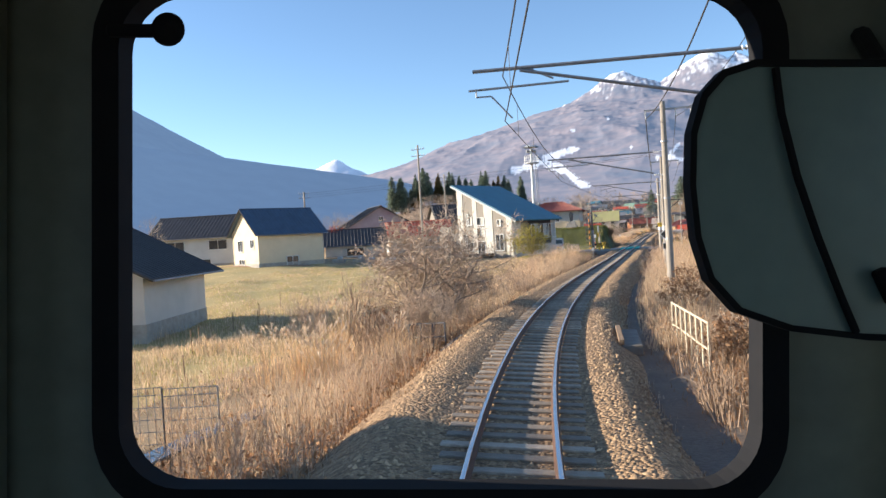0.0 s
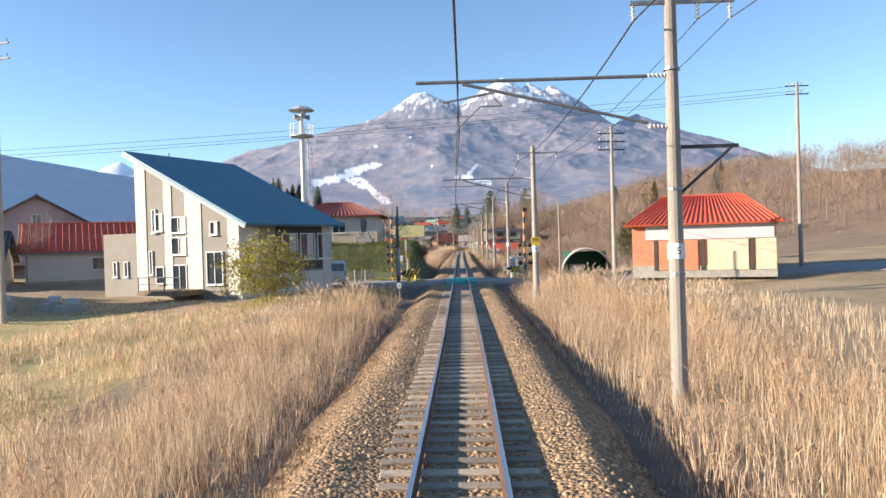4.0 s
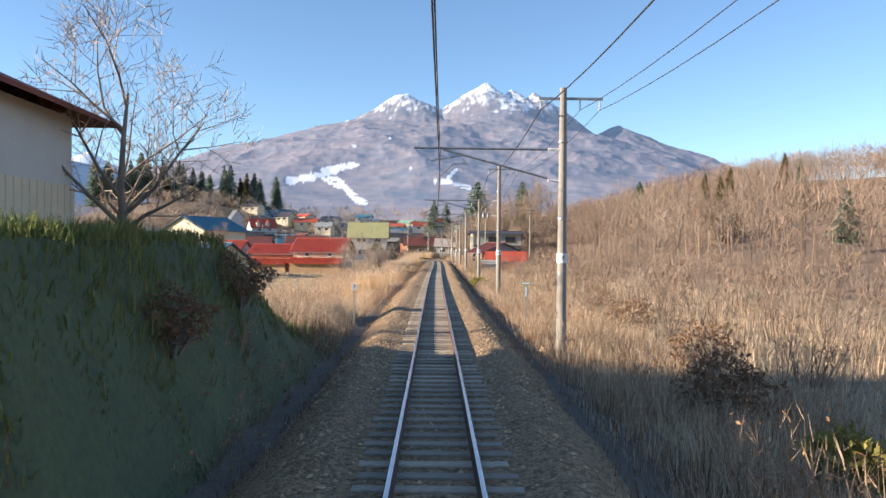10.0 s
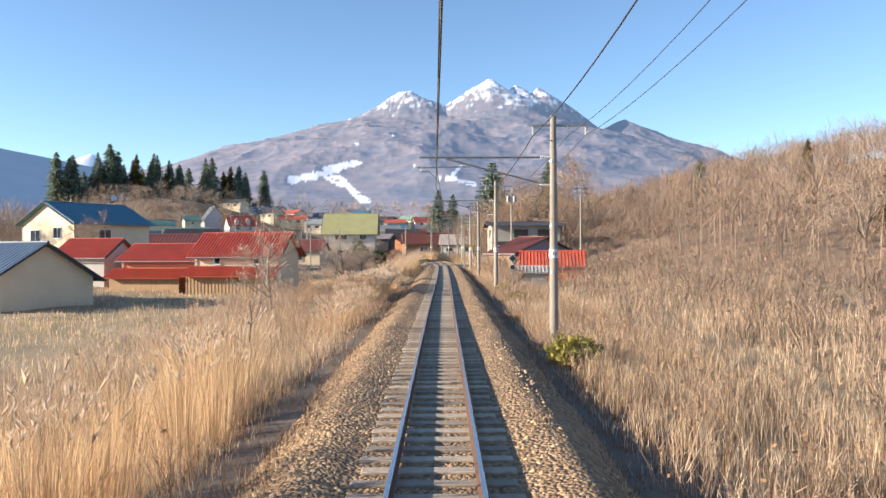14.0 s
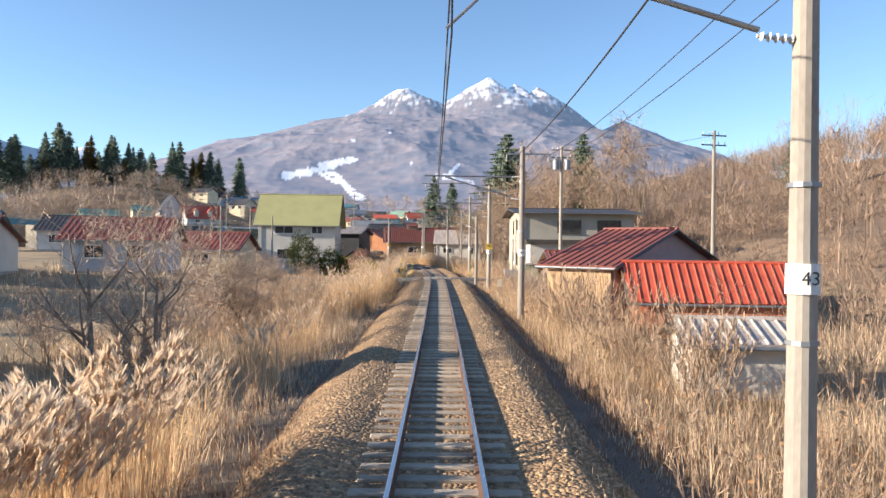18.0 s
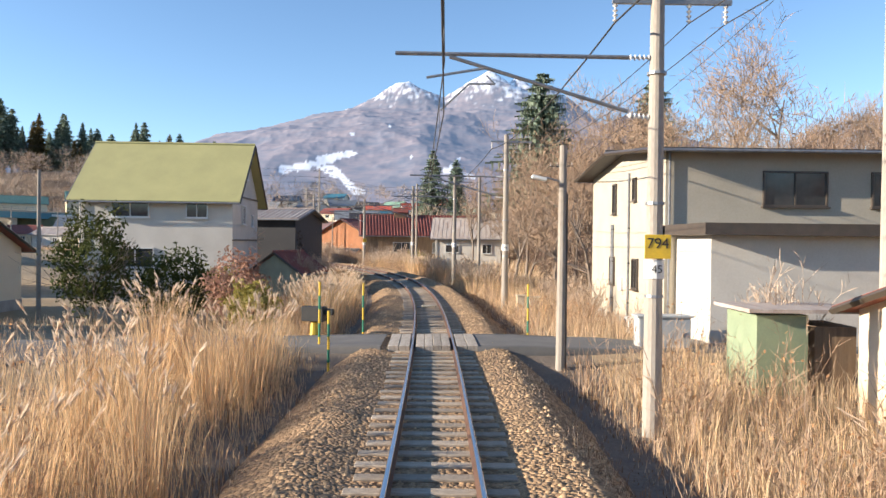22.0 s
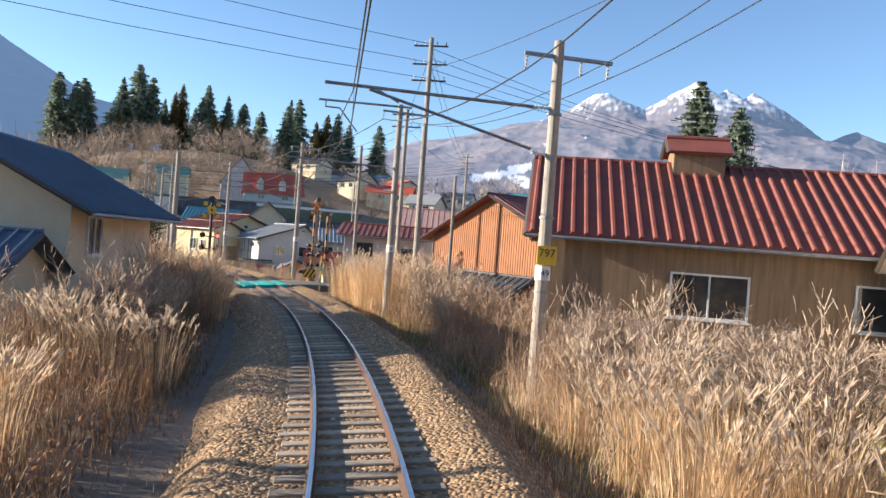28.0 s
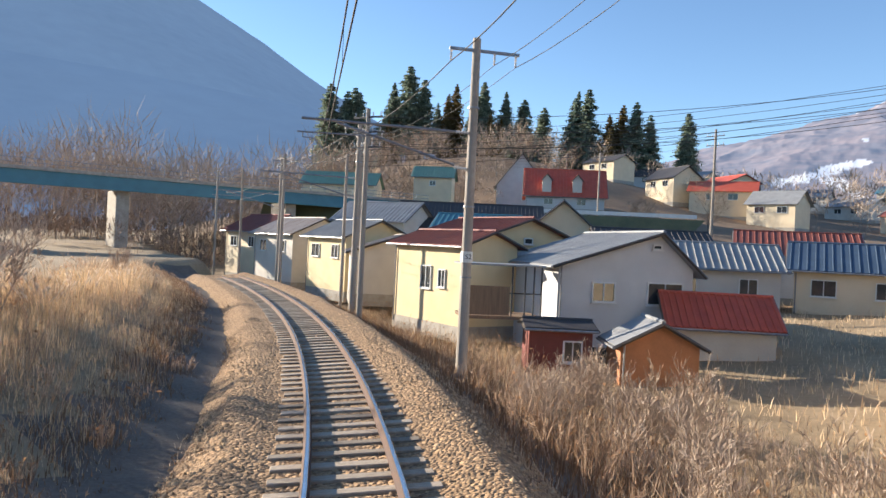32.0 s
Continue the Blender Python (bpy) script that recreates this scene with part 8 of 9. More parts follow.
def withered(chunks, share, size):
    """Small curled leaves left at the ends of twigs."""
    tips = np.concatenate([v[2::3] for v, f in chunks])
    return leaf_bits(tips[RNG.uniform(0, 1, len(tips)) < share], size)


def leaf_bits(p, size):
    n = len(p)
    u = RNG.normal(0, 1, (n, 3))
    u /= np.linalg.norm(u, axis=1)[:, None]
    q = np.cross(u, RNG.normal(0, 1, (n, 3)))
    q /= np.linalg.norm(q, axis=1)[:, None]
    k = size * RNG.uniform(0.5, 1.4, n)[:, None]
    v = np.stack([p - u * k, p + q * k * 0.5, p + u * k, p - q * k * 0.5], 1).reshape(-1, 3)
    i = 4 * np.arange(n)[:, None]
    return v, np.concatenate([i + np.array([[0, 1, 2]]), i + np.array([[0, 2, 3]])])


stuff("withered_leaves", [withered(brush_red, 0.12, 0.045), withered(brush_pale, 0.06, 0.04)], M_WITHERED, "withered leaves still hanging in the brush", "leaves")
lx_, ly_ = at_track(RNG.uniform(-66, -40, 9000), -2.7 - 4.3 * RNG.uniform(0, 1, 9000) ** 1.3)
stuff("fallen_leaves", [leaf_bits(np.stack([lx_, ly_, ground_z(lx_, ly_) + RNG.uniform(0.02, 0.16, 9000)], 1), 0.07)], M_WITHERED, "orange-brown fallen leaves on the slope", "leaves")
stuff("hillside_brush", brush_wood, M_WOODS, "tall leafless brush before the woods", "brush")
stuff("brown_brush", brush_red, M_TWIG_RED, "tangled leafless brown brush along the line", "brush")
stuff("pale_brush", brush_pale, M_BRUSH, "pale dry brush with fine side twigs along the line", "brush")
stuff("dry_grass", dry, M_DRY, "tall pale dry grass on the embankment", "dry grass")
stuff("pampas_stalks", gold, M_PAMPAS, "golden pampas stalks beside the track", "pampas grass")
stuff("bramble_stems", brown, M_BRAMBLE, "brown withered brambles and weeds", "weeds")
stuff("bank_grass", [verge(44.6, 72, -16, -3.2, 190, 0.14, 0.46, w=0.026, lean=0.8)], M_BANKGRASS, "dark green tufted grass on the mound", "grass")
stuff("green_grass", green, M_GREENGRASS, "short green grass on banks and fields", "grass")
stuff("pampas_plumes", plume, M_PLUME, "fluffy pale pampas seed heads", "pampas grass")


# ---- bare trees and shrubs ----
def grow(seed, height, stems=1, levels=4, kids=5, spread=0.75, r0=0.1, up=0.35, first=0.25):
    """Limbs of a bare tree: rows of two ends, two radii and a level."""
    rg = random.Random(seed)
    segs = []

    def limb(p, d, length, r, lev):
        n = 4 if lev == 0 else (3 if lev == 1 else 2)
        q = p.copy()
        dirn = d.copy()
        pts = [q.copy()]
        for i in range(n):
            dirn = (dirn + Vector((rg.gauss(0, 0.16), rg.gauss(0, 0.16), rg.gauss(0.03, 0.1) + up * 0.12))).normalized()
            e = q + dirn * (length / n)
            segs.append((q.copy(), e.copy(), r * (1 - 0.75 * i / n), r * (1 - 0.75 * (i + 1) / n), lev))
            q = e
            pts.append(q.copy())
        if lev >= levels:
            return
        for k in range(kids + (2 if lev == 0 else 0)):
            f = rg.uniform(first if lev == 0 else 0.25, 1.0)
            i = min(int(f * n), n - 1)
            o = pts[i].lerp(pts[i + 1], f * n - i)
            a = rg.uniform(0, 6.283)
            side = dirn.orthogonal().normalized()
            side.rotate(Matrix.Rotation(a, 3, dirn))
            nd = (dirn * (1 - spread * 0.6) + side * spread + Vector((0, 0, up * 0.5))).normalized()
            limb(o, nd, length * rg.uniform(0.42, 0.66), r * 0.5 * (1.1 - 0.6 * f), lev + 1)

    for s in range(stems):
        a = rg.uniform(0, 6.283)
        lean = 0.0 if stems == 1 else rg.uniform(0.15, 0.75)
        limb(Vector((math.cos(a) * 0.12 * (stems > 1), math.sin(a) * 0.12 * (stems > 1), -0.1)), Vector((math.cos(a) * lean, math.sin(a) * lean, 1)).normalized(), height * (rg.uniform(0.55, 0.75) if levels > 2 else 0.85), r0 * rg.uniform(0.7, 1.1), 0)
    return segs


def limbs_mesh(name, segs, sides, material, rmin=0.006):
    n = len(segs)
    p = np.array([s[0] for s in segs])
    q = np.array([s[1] for s in segs])
    ra = np.maximum(np.array([s[2] for s in segs]), rmin)
    rb = np.maximum(np.array([s[3] for s in segs]), rmin * 0.7)
    d = q - p
    d /= np.linalg.norm(d, axis=1)[:, None] + 1e-9
    ref = np.where(np.abs(d[:, 2:3]) < 0.9, np.array([[0, 0, 1.0]]), np.array([[1.0, 0, 0]]))
    u = np.cross(d, ref)
    u /= np.linalg.norm(u, axis=1)[:, None] + 1e-9
    w = np.cross(d, u)
    ang = np.arange(sides) * 2 * np.pi / sides
    ring = np.cos(ang)[None, :, None] * u[:, None] + np.sin(ang)[None, :, None] * w[:, None]
    v = np.concatenate([p[:, None] + ring * ra[:, None, None], q[:, None] + ring * rb[:, None, None]], 1)
    j = np.arange(sides)
    f = np.stack([j, (j + 1) % sides, sides + (j + 1) % sides, sides + j], 1)
    f = f[None] + (2 * sides) * np.arange(n)[:, None, None]
    return mesh_np(name, v.reshape(-1, 3), f.reshape(-1, 4), material)


def twig_mesh(name, segs, fine, material, rmin):
    """Boughs as three-sided tubes, the finest twigs as slim tapering ribbons."""
    big = [q for q in segs if q[4] < fine]
    thin = [q for q in segs if q[4] >= fine]
    me = limbs_mesh(name, big, 3, material, rmin) if big else None
    p, q = np.array([g[0] for g in thin]), np.array([g[1] for g in thin])
    ra = np.maximum(np.array([g[2] for g in thin]), rmin)[:, None]
    rb = np.maximum(np.array([g[3] for g in thin]), rmin * 0.6)[:, None]
    d = q - p
    u = np.cross(d, RNG.normal(0, 1, d.shape))
    u /= np.linalg.norm(u, axis=1)[:, None] + 1e-9
    v = np.stack([p - u * ra, p + u * ra, q + u * rb, q - u * rb], 1).reshape(-1, 3)
    f = np.arange(len(v)).reshape(-1, 4)
    if me:
        bv = np.empty(len(me.vertices) * 3, np.float32)
        me.vertices.foreach_get("co", bv)
        bf = np.empty(len(me.loops), np.int32)
        me.loops.foreach_get("vertex_index", bf)
        f = np.concatenate([bf.reshape(-1, 4), f + len(me.vertices)])
        v = np.concatenate([bv.reshape(-1, 3), v])
        bpy.data.meshes.remove(me)
    return mesh_np(name, v, f, material)


def bare_tree(name, label, seed, height, category, twig=None, twig_r=0.009, **kw):
    segs = grow(seed, height, **kw)
    lv = kw.get("levels", 4)
    t = thing(name, Matrix.Identity(4), label, category)
    cut = 1 if lv > 3 else 0
    o = new("trunk", limbs_mesh("trunk", [q for q in segs if q[4] <= cut], 5, M_BARK, 0.012))
    o.parent = t
    o = new("crown", twig_mesh("crown", [q for q in segs if q[4] > cut], lv - 1, twig or M_TWIG, twig_r))
    o.parent = t
    return t


def plant(t, x, y, s=1.0, first=[None], z=None):
    m = pose(x, y, (gz1(x, y) if z is None else z) - 0.05, 0, 0, random.uniform(0, 360)) @ Matrix.Diagonal((s, s, s * random.uniform(0.9, 1.1), 1))
    c = copy_thing(t, m)
    c.matrix_basis = m
    return c


def drop(t):
    for o in (*t.children_recursive, t):
        bpy.data.objects.remove(o)


TREES = [bare_tree("bare_tree", "bare winter tree with a spreading grey crown", 11 + i, 8.0, "tree", levels=4, kids=5, r0=0.17, spread=0.8, first=0.2) for i in range(3)]
REDTREES = [bare_tree("bare_tree", "tall bare tree with fine reddish twigs", 31 + i, 13.0, "tree", twig=M_TWIG_RED, levels=4, kids=5, r0=0.2, spread=0.6, up=0.7) for i in range(2)]
SHRUBS = [bare_tree("bare_shrub", "many-stemmed bare shrub with thin twigs", 51 + i, 2.6, "shrub", stems=7, levels=3, kids=4, r0=0.028, spread=0.55, up=0.5) for i in range(4)]
SHRUBS_R = [bare_tree("bare_shrub", "reddish bare shrub with thin upright twigs", 71 + i, 2.4, "shrub", twig=M_TWIG_RED, stems=9, levels=3, kids=3, r0=0.022, spread=0.4, up=0.9) for i in range(2)]


def beside_track(s, o):
    x, y, _ = on_track(s, o)
    return x, y


# single trees that stand out
FRUIT = bare_tree("bare_fruit_tree", "low wide bare fruit tree with a dense tangle of pale twigs", 97, 5.0, "tree", stems=5, levels=4, kids=6, r0=0.10, spread=0.95, up=0.25, first=0.1, twig_r=0.008)
BROAD = [bare_tree("bare_tree", "broad round-crowned bare tree with fine twigs", 111 + i, 11.0, "tree", twig=M_TWIG_RED, levels=4, kids=6, r0=0.15, spread=0.85, up=0.45, first=0.25, twig_r=0.014) for i in range(2)]
c_ = plant(FRUIT, -4.7, -36.6, 1.0)
c_.matrix_basis = c_.matrix_basis @ Matrix.Diagonal((1.25, 1.25, 1.0, 1))
plant(FRUIT, -9.2, 167.0, 0.92)
plant(FRUIT, -3.6, 262.0, 0.6)
plant(FRUIT, -6.6, 263.6, 0.55)
plant(FRUIT, -1.8, 258.5, 0.6)
plant(FRUIT, -3.2, -41.5, 0.42)
plant(TREES[1], -7.5, 60.2, 0.86)
for x_, y_, sc_ in ((9.5, 231, 0.95), (13, 237, 1.05), (11.5, 244, 1.0), (16.5, 232, 1.15), (18, 241, 1.2), (14, 250, 1.1), (21, 248, 1.3), (10.5, 223, 0.75), (24, 236, 1.3), (8.2, 239, 0.7), (19, 257, 1.15), (27, 255, 1.2), (30, 243, 1.3), (7.4, 247, 0.6)):
    plant(BROAD[int(x_ + y_) % 2], x_, y_, sc_ * 1.22)
for x_, y_, sc_ in ((-118, 378, 1.3), (-112, 386, 1.4), (-124, 384, 1.5), (-130, 376, 1.3), (-136, 386, 1.5), (-121, 372, 1.1), (-104, 392, 1.2), (-143, 378, 1.4), (-92, 400, 1.0), (-70, 392, 0.8), (-62, 398, 0.9), (-50, 165, 0.9), (-46, 178, 0.8), (-56, 175, 1.0), (-36, 160, 0.7)):
    plant(BROAD[int(x_ * 3 + y_) % 2], x_, y_, sc_)
for kind_, s_, o_, sc_ in ((2, 66.5, -10.5, 0.8), (1, 128.0, -9.6, 0.62), (2, 133.0, -11.5, 0.55), (0, 150.0, -8.6, 0.52), (1, 156.5, -9.8, 0.56), (2, 162.0, -11.0, 0.5),
                           (0, 168.0, -12.0, 0.5), (1, 150.5, -7.0, 0.5), (2, 112.5, -6.6, 0.34), (2, 236.0, -9.0, 0.8), (0, 226.0, -12.0, 0.7)):
    plant(TREES[kind_], *beside_track(s_, o_), sc_ * 1.25)
for s_, o_, sc_ in ((233, 10, 0.95), (238, 13, 1.05), (228, 13, 0.9), (242, 9.5, 0.8), (231, 17, 1.1), (246, 15, 1.0), (224, 17, 0.9), (238, 19, 1.15), (250, 19, 1.1), (219, 21, 0.9), (256, 16, 0.9)):
    plant(REDTREES[int(s_) % 2], *beside_track(s_, o_), sc_)
# shrubs along both sides
for _ in range(150):
    s_, o_ = random.choice(((random.uniform(226, 280), random.uniform(-6.5, -3.4)), (random.uniform(289, 318), random.uniform(-11, -7)), (random.uniform(205, 262), random.uniform(4.5, 12)), (random.uniform(46, 150), random.uniform(6.5, 18)), (random.uniform(-70, -40), random.uniform(4.5, 8)), (random.uniform(150, 192), random.uniform(5.0, 8)), (random.uniform(199, 262), random.uniform(6, 10)),
                            (random.uniform(120, 190), random.uniform(-14, -6.5)), (random.uniform(222, 278), random.uniform(-8, -4.5)), (random.uniform(255, 278), random.uniform(4.5, 9)), (random.uniform(290, 340), random.uniform(-14, -7)), (random.uniform(-64, -20), random.uniform(-9, -5))))
    if not any(a - 1 < s_ < b + 1 for a, b, w in ROADS):
        plant((SHRUBS + SHRUBS_R)[random.randrange(6)], *beside_track(s_, o_), random.uniform(0.55, 1.0))
for _ in range(34):
    s_, o_ = random.uniform(290.5, 316), random.uniform(4.2, 10)
    plant((SHRUBS + SHRUBS_R)[random.randrange(6)], *beside_track(s_, o_), random.uniform(0.45, 0.85))
for s_, o_ in ((158, 5.2), (160, 5.6), (162.5, 5.1), (148, 5.6), (155, 6.3), (164, 5.8)):
    plant(SHRUBS_R[0], *beside_track(s_, o_), 1.15)
for s_, o_ in ((269.5, 4.6), (271, 5.4)):
    plant(SHRUBS[1], *beside_track(s_, o_), 0.8)
for s_, o_ in ((264, 6.0), (266, 5.0), (267.5, 6.6), (263, 7.5), (272, 6.2), (274.5, 5.2)):
    plant(SHRUBS_R[int(s_) % 2], *beside_track(s_, o_), 0.8)
for s_, o_ in ((259, 6.4), (261, 8.2), (263, 6.8), (265, 9.0), (266.5, 7.2), (268.5, 8.4), (270, 6.6), (272, 8.0), (274, 6.8), (262, 10.0), (267, 10.6)):
    plant((SHRUBS + SHRUBS_R)[int(s_) % 6], *beside_track(s_, o_), 0.75)
# woods on the hills
for _ in range(34):
    x_, y_ = random.uniform(24, 80), random.uniform(140, 300)
    plant(random.choice(REDTREES + TREES), x_, y_, random.uniform(0.7, 1.1))
for _ in range(12):
    x_, y_ = random.uniform(-150, -90), random.uniform(390, 440)
    plant(random.choice(REDTREES + TREES), x_, y_, random.uniform(0.7, 1.05))
for _ in range(16):
    x_, y_ = random.uniform(-10, 40), random.uniform(300, 420)
    plant(random.choice(TREES), x_, y_, random.uniform(0.5, 0.9))
for _ in range(24):
    x_, y_ = random.uniform(-75, -30), random.uniform(-10, 120)
    plant(random.choice(TREES), x_, y_, random.uniform(0.45, 0.8))


def far_woods(name, n, x0, x1, y0, y1, h0, h1, material, label, low=None):
    """Distant leafless woods: round crowns of fine twigs over thin trunks, joined."""
    x, y = RNG.uniform(x0, x1, n), RNG.uniform(y0, y1, n)
    s, o = beside(x, y)
    ok = np.abs(o) > 11
    x, y = x[ok], y[ok]
    n, k = len(x), 112
    z = ground_z(x, y)
    hh = RNG.uniform(h0, h1, n)
    H = np.repeat(hh, k)
    c = RNG.normal(0, 1, (n * k, 3))
    c /= np.linalg.norm(c, axis=1)[:, None]
    r = RNG.uniform(0.15, 1.0, n * k) ** 0.6
    X = np.repeat(x, k) + c[:, 0] * r * H * 0.27
    Y = np.repeat(y, k) + c[:, 1] * r * H * 0.27
    Z = np.repeat(z, k) + H * (0.52 + 0.30 * c[:, 2] * r)
    L = H * RNG.uniform(0.07, 0.22, n * k)
    far_ = np.clip(np.hypot(X + 10, Y - 150) / 200, 0.5, 2.2)
    d = c * RNG.uniform(0.2, 1.0, (n * k, 1)) + np.array([0, 0, 0.35]) + RNG.normal(0, 0.42, (n * k, 3))
    d *= (L / np.linalg.norm(d, axis=1))[:, None]
    q = RNG.uniform(0, 6.28, n * k)
    wv = np.stack([np.cos(q), np.sin(q), np.zeros(n * k)], 1) * (0.06 * far_ * RNG.uniform(0.5, 1.3, n * k))[:, None]
    p = np.stack([X, Y, Z], 1)
    b = (np.stack([p - wv, p + wv, p + d], 1).reshape(-1, 3), np.arange(3 * n * k).reshape(-1, 3))
    tr = blades(x, y, z - 0.2, hh * 0.6, hh * 0.009, RNG.uniform(0, 0.12, n))
    ob = stuff(name, [b, tr], material, label, "woods")
    return ob


far_woods("far_woods", 1700, 26, 130, 90, 420, 7, 12, M_WOODS, "leafless brown woods on the low hill")
far_woods("far_woods", 1100, 60, 300, 60, 560, 9, 14, M_WOODS, "leafless brown woods on the hill crest")
far_woods("far_woods", 800, -220, 160, 430, 760, 8, 13, M_TWIG, "leafless woods behind the village")
far_woods("far_woods", 130, -175, -100, 372, 440, 6, 12, M_TWIG, "leafless trees behind the hill houses")
far_woods("far_woods", 240, -260, -75, -60, 235, 6, 11, M_TWIG, "bare trees beyond the fields")
far_woods("far_woods", 160, -20, 60, 285, 420, 6, 9, M_TWIG, "bare trees beyond the rust red roof")
far_woods("far_woods", 260, -190, -120, 340, 392, 14, 24, M_TWIG, "tall leafless trees beyond the road bridge")
far_woods("undergrowth", 900, 14, 60, 80, 300, 1.4, 3.2, M_WOODS, "low leafless bushes on the rough fields")
far_woods("undergrowth", 260, -190, -92, 322, 372, 3.0, 6.0, M_WOODS, "leafless bushes below the road bridge")
far_woods("undergrowth", 900, 9, 40, 205, 275, 2.0, 4.5, M_WOODS, "tangled leafless undergrowth on the wooded slope")


# ---- conifers and evergreen bushes ----
def conifer(name, label, seed, height, width, material, size=1.0, droop=0.25, whorls=36, per=15, power=0.7, first=0.08):
    """A trunk with whorls of drooping boughs, each bough a row of flat and of hanging sprays."""
    rg = np.random.default_rng(seed)
    t = thing(name, Matrix.Identity(4), label, "tree")
    part("trunk", tube(B(), (0, 0, -0.2), (0, 0, height * 0.97), height * 0.018, 0.03, 7), M_BARK, t)
    vs = []
    for i in range(whorls):
        f = (i + rg.uniform(0, 0.7)) / whorls
        z = height * (first + (0.99 - first) * f)
        L = width * (1 - f) ** power * rg.uniform(0.75, 1.15) + 0.18
        for b in range(per):
            if rg.uniform() < 0.1:
                continue
            a = rg.uniform(0, 6.283)
            l = L * rg.uniform(0.55, 1.1)
            m = 5 if size > 0.8 else 8
            for k in range(m):
                c = (k + 0.8) / m
                px, py = math.cos(a) * l * c, math.sin(a) * l * c
                pz = z - droop * l * c * c + 0.1 * l * c
                wd = (0.21 * l * (1.15 - c) + 0.2) * size
                q = a + rg.uniform(-0.6, 0.6)
                ux, uy = -math.sin(q) * wd, math.cos(q) * wd
                fx, fy = math.cos(q) * l / m * 1.4, math.sin(q) * l / m * 1.4
                dz = rg.uniform(-0.12, 0.08) * wd * 3
                vs.append(((px - ux, py - uy, pz - 0.3 * wd + dz), (px + ux, py + uy, pz - 0.3 * wd - dz), (px + fx + ux * 0.3, py + fy + uy * 0.3, pz + 0.05), (px + fx - ux * 0.3, py + fy - uy * 0.3, pz - 0.1)))
                hang = (0.018 * height + 0.12 * l) * rg.uniform(0.6, 1.2)
                g = q + rg.uniform(0.6, 2.4)
                hx, hy = math.cos(g) * wd * 0.8, math.sin(g) * wd * 0.8
                vs.append(((px - hx, py - hy, pz + 0.1), (px + hx, py + hy, pz + 0.05), (px + hx * 0.35, py + hy * 0.35, pz - hang), (px - hx * 0.3, py - hy * 0.3, pz - hang * 0.8)))
    v = np.array(vs).reshape(-1, 3)
    o = new("crown", mesh_np("crown", v, np.arange(len(v)).reshape(-1, 4), material))
    o.parent = t
    return t


CEDARS = [conifer("cedar", "tall dark green cedar with a ragged pointed crown", 5 + i, 24.0, w_, M_NEEDLE, power=p_, first=f_) for i, (w_, p_, f_) in enumerate(((4.6, 0.5, 0.16), (5.8, 0.7, 0.1), (5.2, 0.9, 0.22)))]
CEDAR_B = conifer("cedar", "tall cedar turning brownish", 15, 24.0, 4.6, M_NEEDLE_BROWN)
LARCH = conifer("fir", "tall layered fir with spreading branches", 21, 20.0, 5.2, M_NEEDLE, droop=0.12, whorls=26, per=17, first=0.3, size=0.55)
for x_, y_, top_, k_ in ((-131.5, 388, 32, 0), (-127, 392, 35, 1), (-123, 394, 33.5, 2), (-117, 396, 36, 0), (-112, 400, 33, 3), (-107.5, 402, 35, 1), (-103.5, 406, 35, 2), (-99.5, 412, 34.5, 0), (-94.5, 416, 36, 1), (-88, 420, 33, 3),
                         (-120, 404, 32, 2), (-109, 410, 32, 0), (-97, 424, 33, 2), (-82, 426, 30, 1), (-76, 432, 31, 0),
                         (-125, 402, 31, 3), (-115, 408, 30, 1), (-105, 415, 31, 2), (-101, 398, 27, 3), (-129, 398, 28, 0), (-91, 428, 29, 1), (-86, 413, 26, 3), (-121, 390, 25, 3)):
    k0_ = (CEDARS + [CEDAR_B])[k_]
    for n_ in range(2):
        px_, py_, top2_ = -29 + 1.5 * (x_ + 29) + random.uniform(-4, 4), 285 + 1.5 * (y_ - 285) + random.uniform(-8, 8), 2.8 + 1.55 * (top_ - 2.8)
        plant(k0_, px_, py_, (top2_ - gz1(px_, py_)) / 24.0 * random.uniform(0.78, 1.08))
for x_, y_, sc_, k_ in ((20, 255, 0.5, 3), (46, 160, 0.45, 3), (50, 166, 0.5, 3), (62, 210, 0.45, 3), (74, 190, 0.4, 1), (58, 250, 0.5, 0), (90, 230, 0.45, 3), (44, 120, 0.35, 2)):
    plant((CEDARS + [CEDAR_B])[k_], x_, y_, sc_)
plant(LARCH, 12.4, 260.6, 1.22)
plant(LARCH, 26, 262, 0.9)
plant(CEDARS[1], -0.8, 319.0, 0.86)
plant(CEDARS[0], 4.0, 327.0, 0.7)


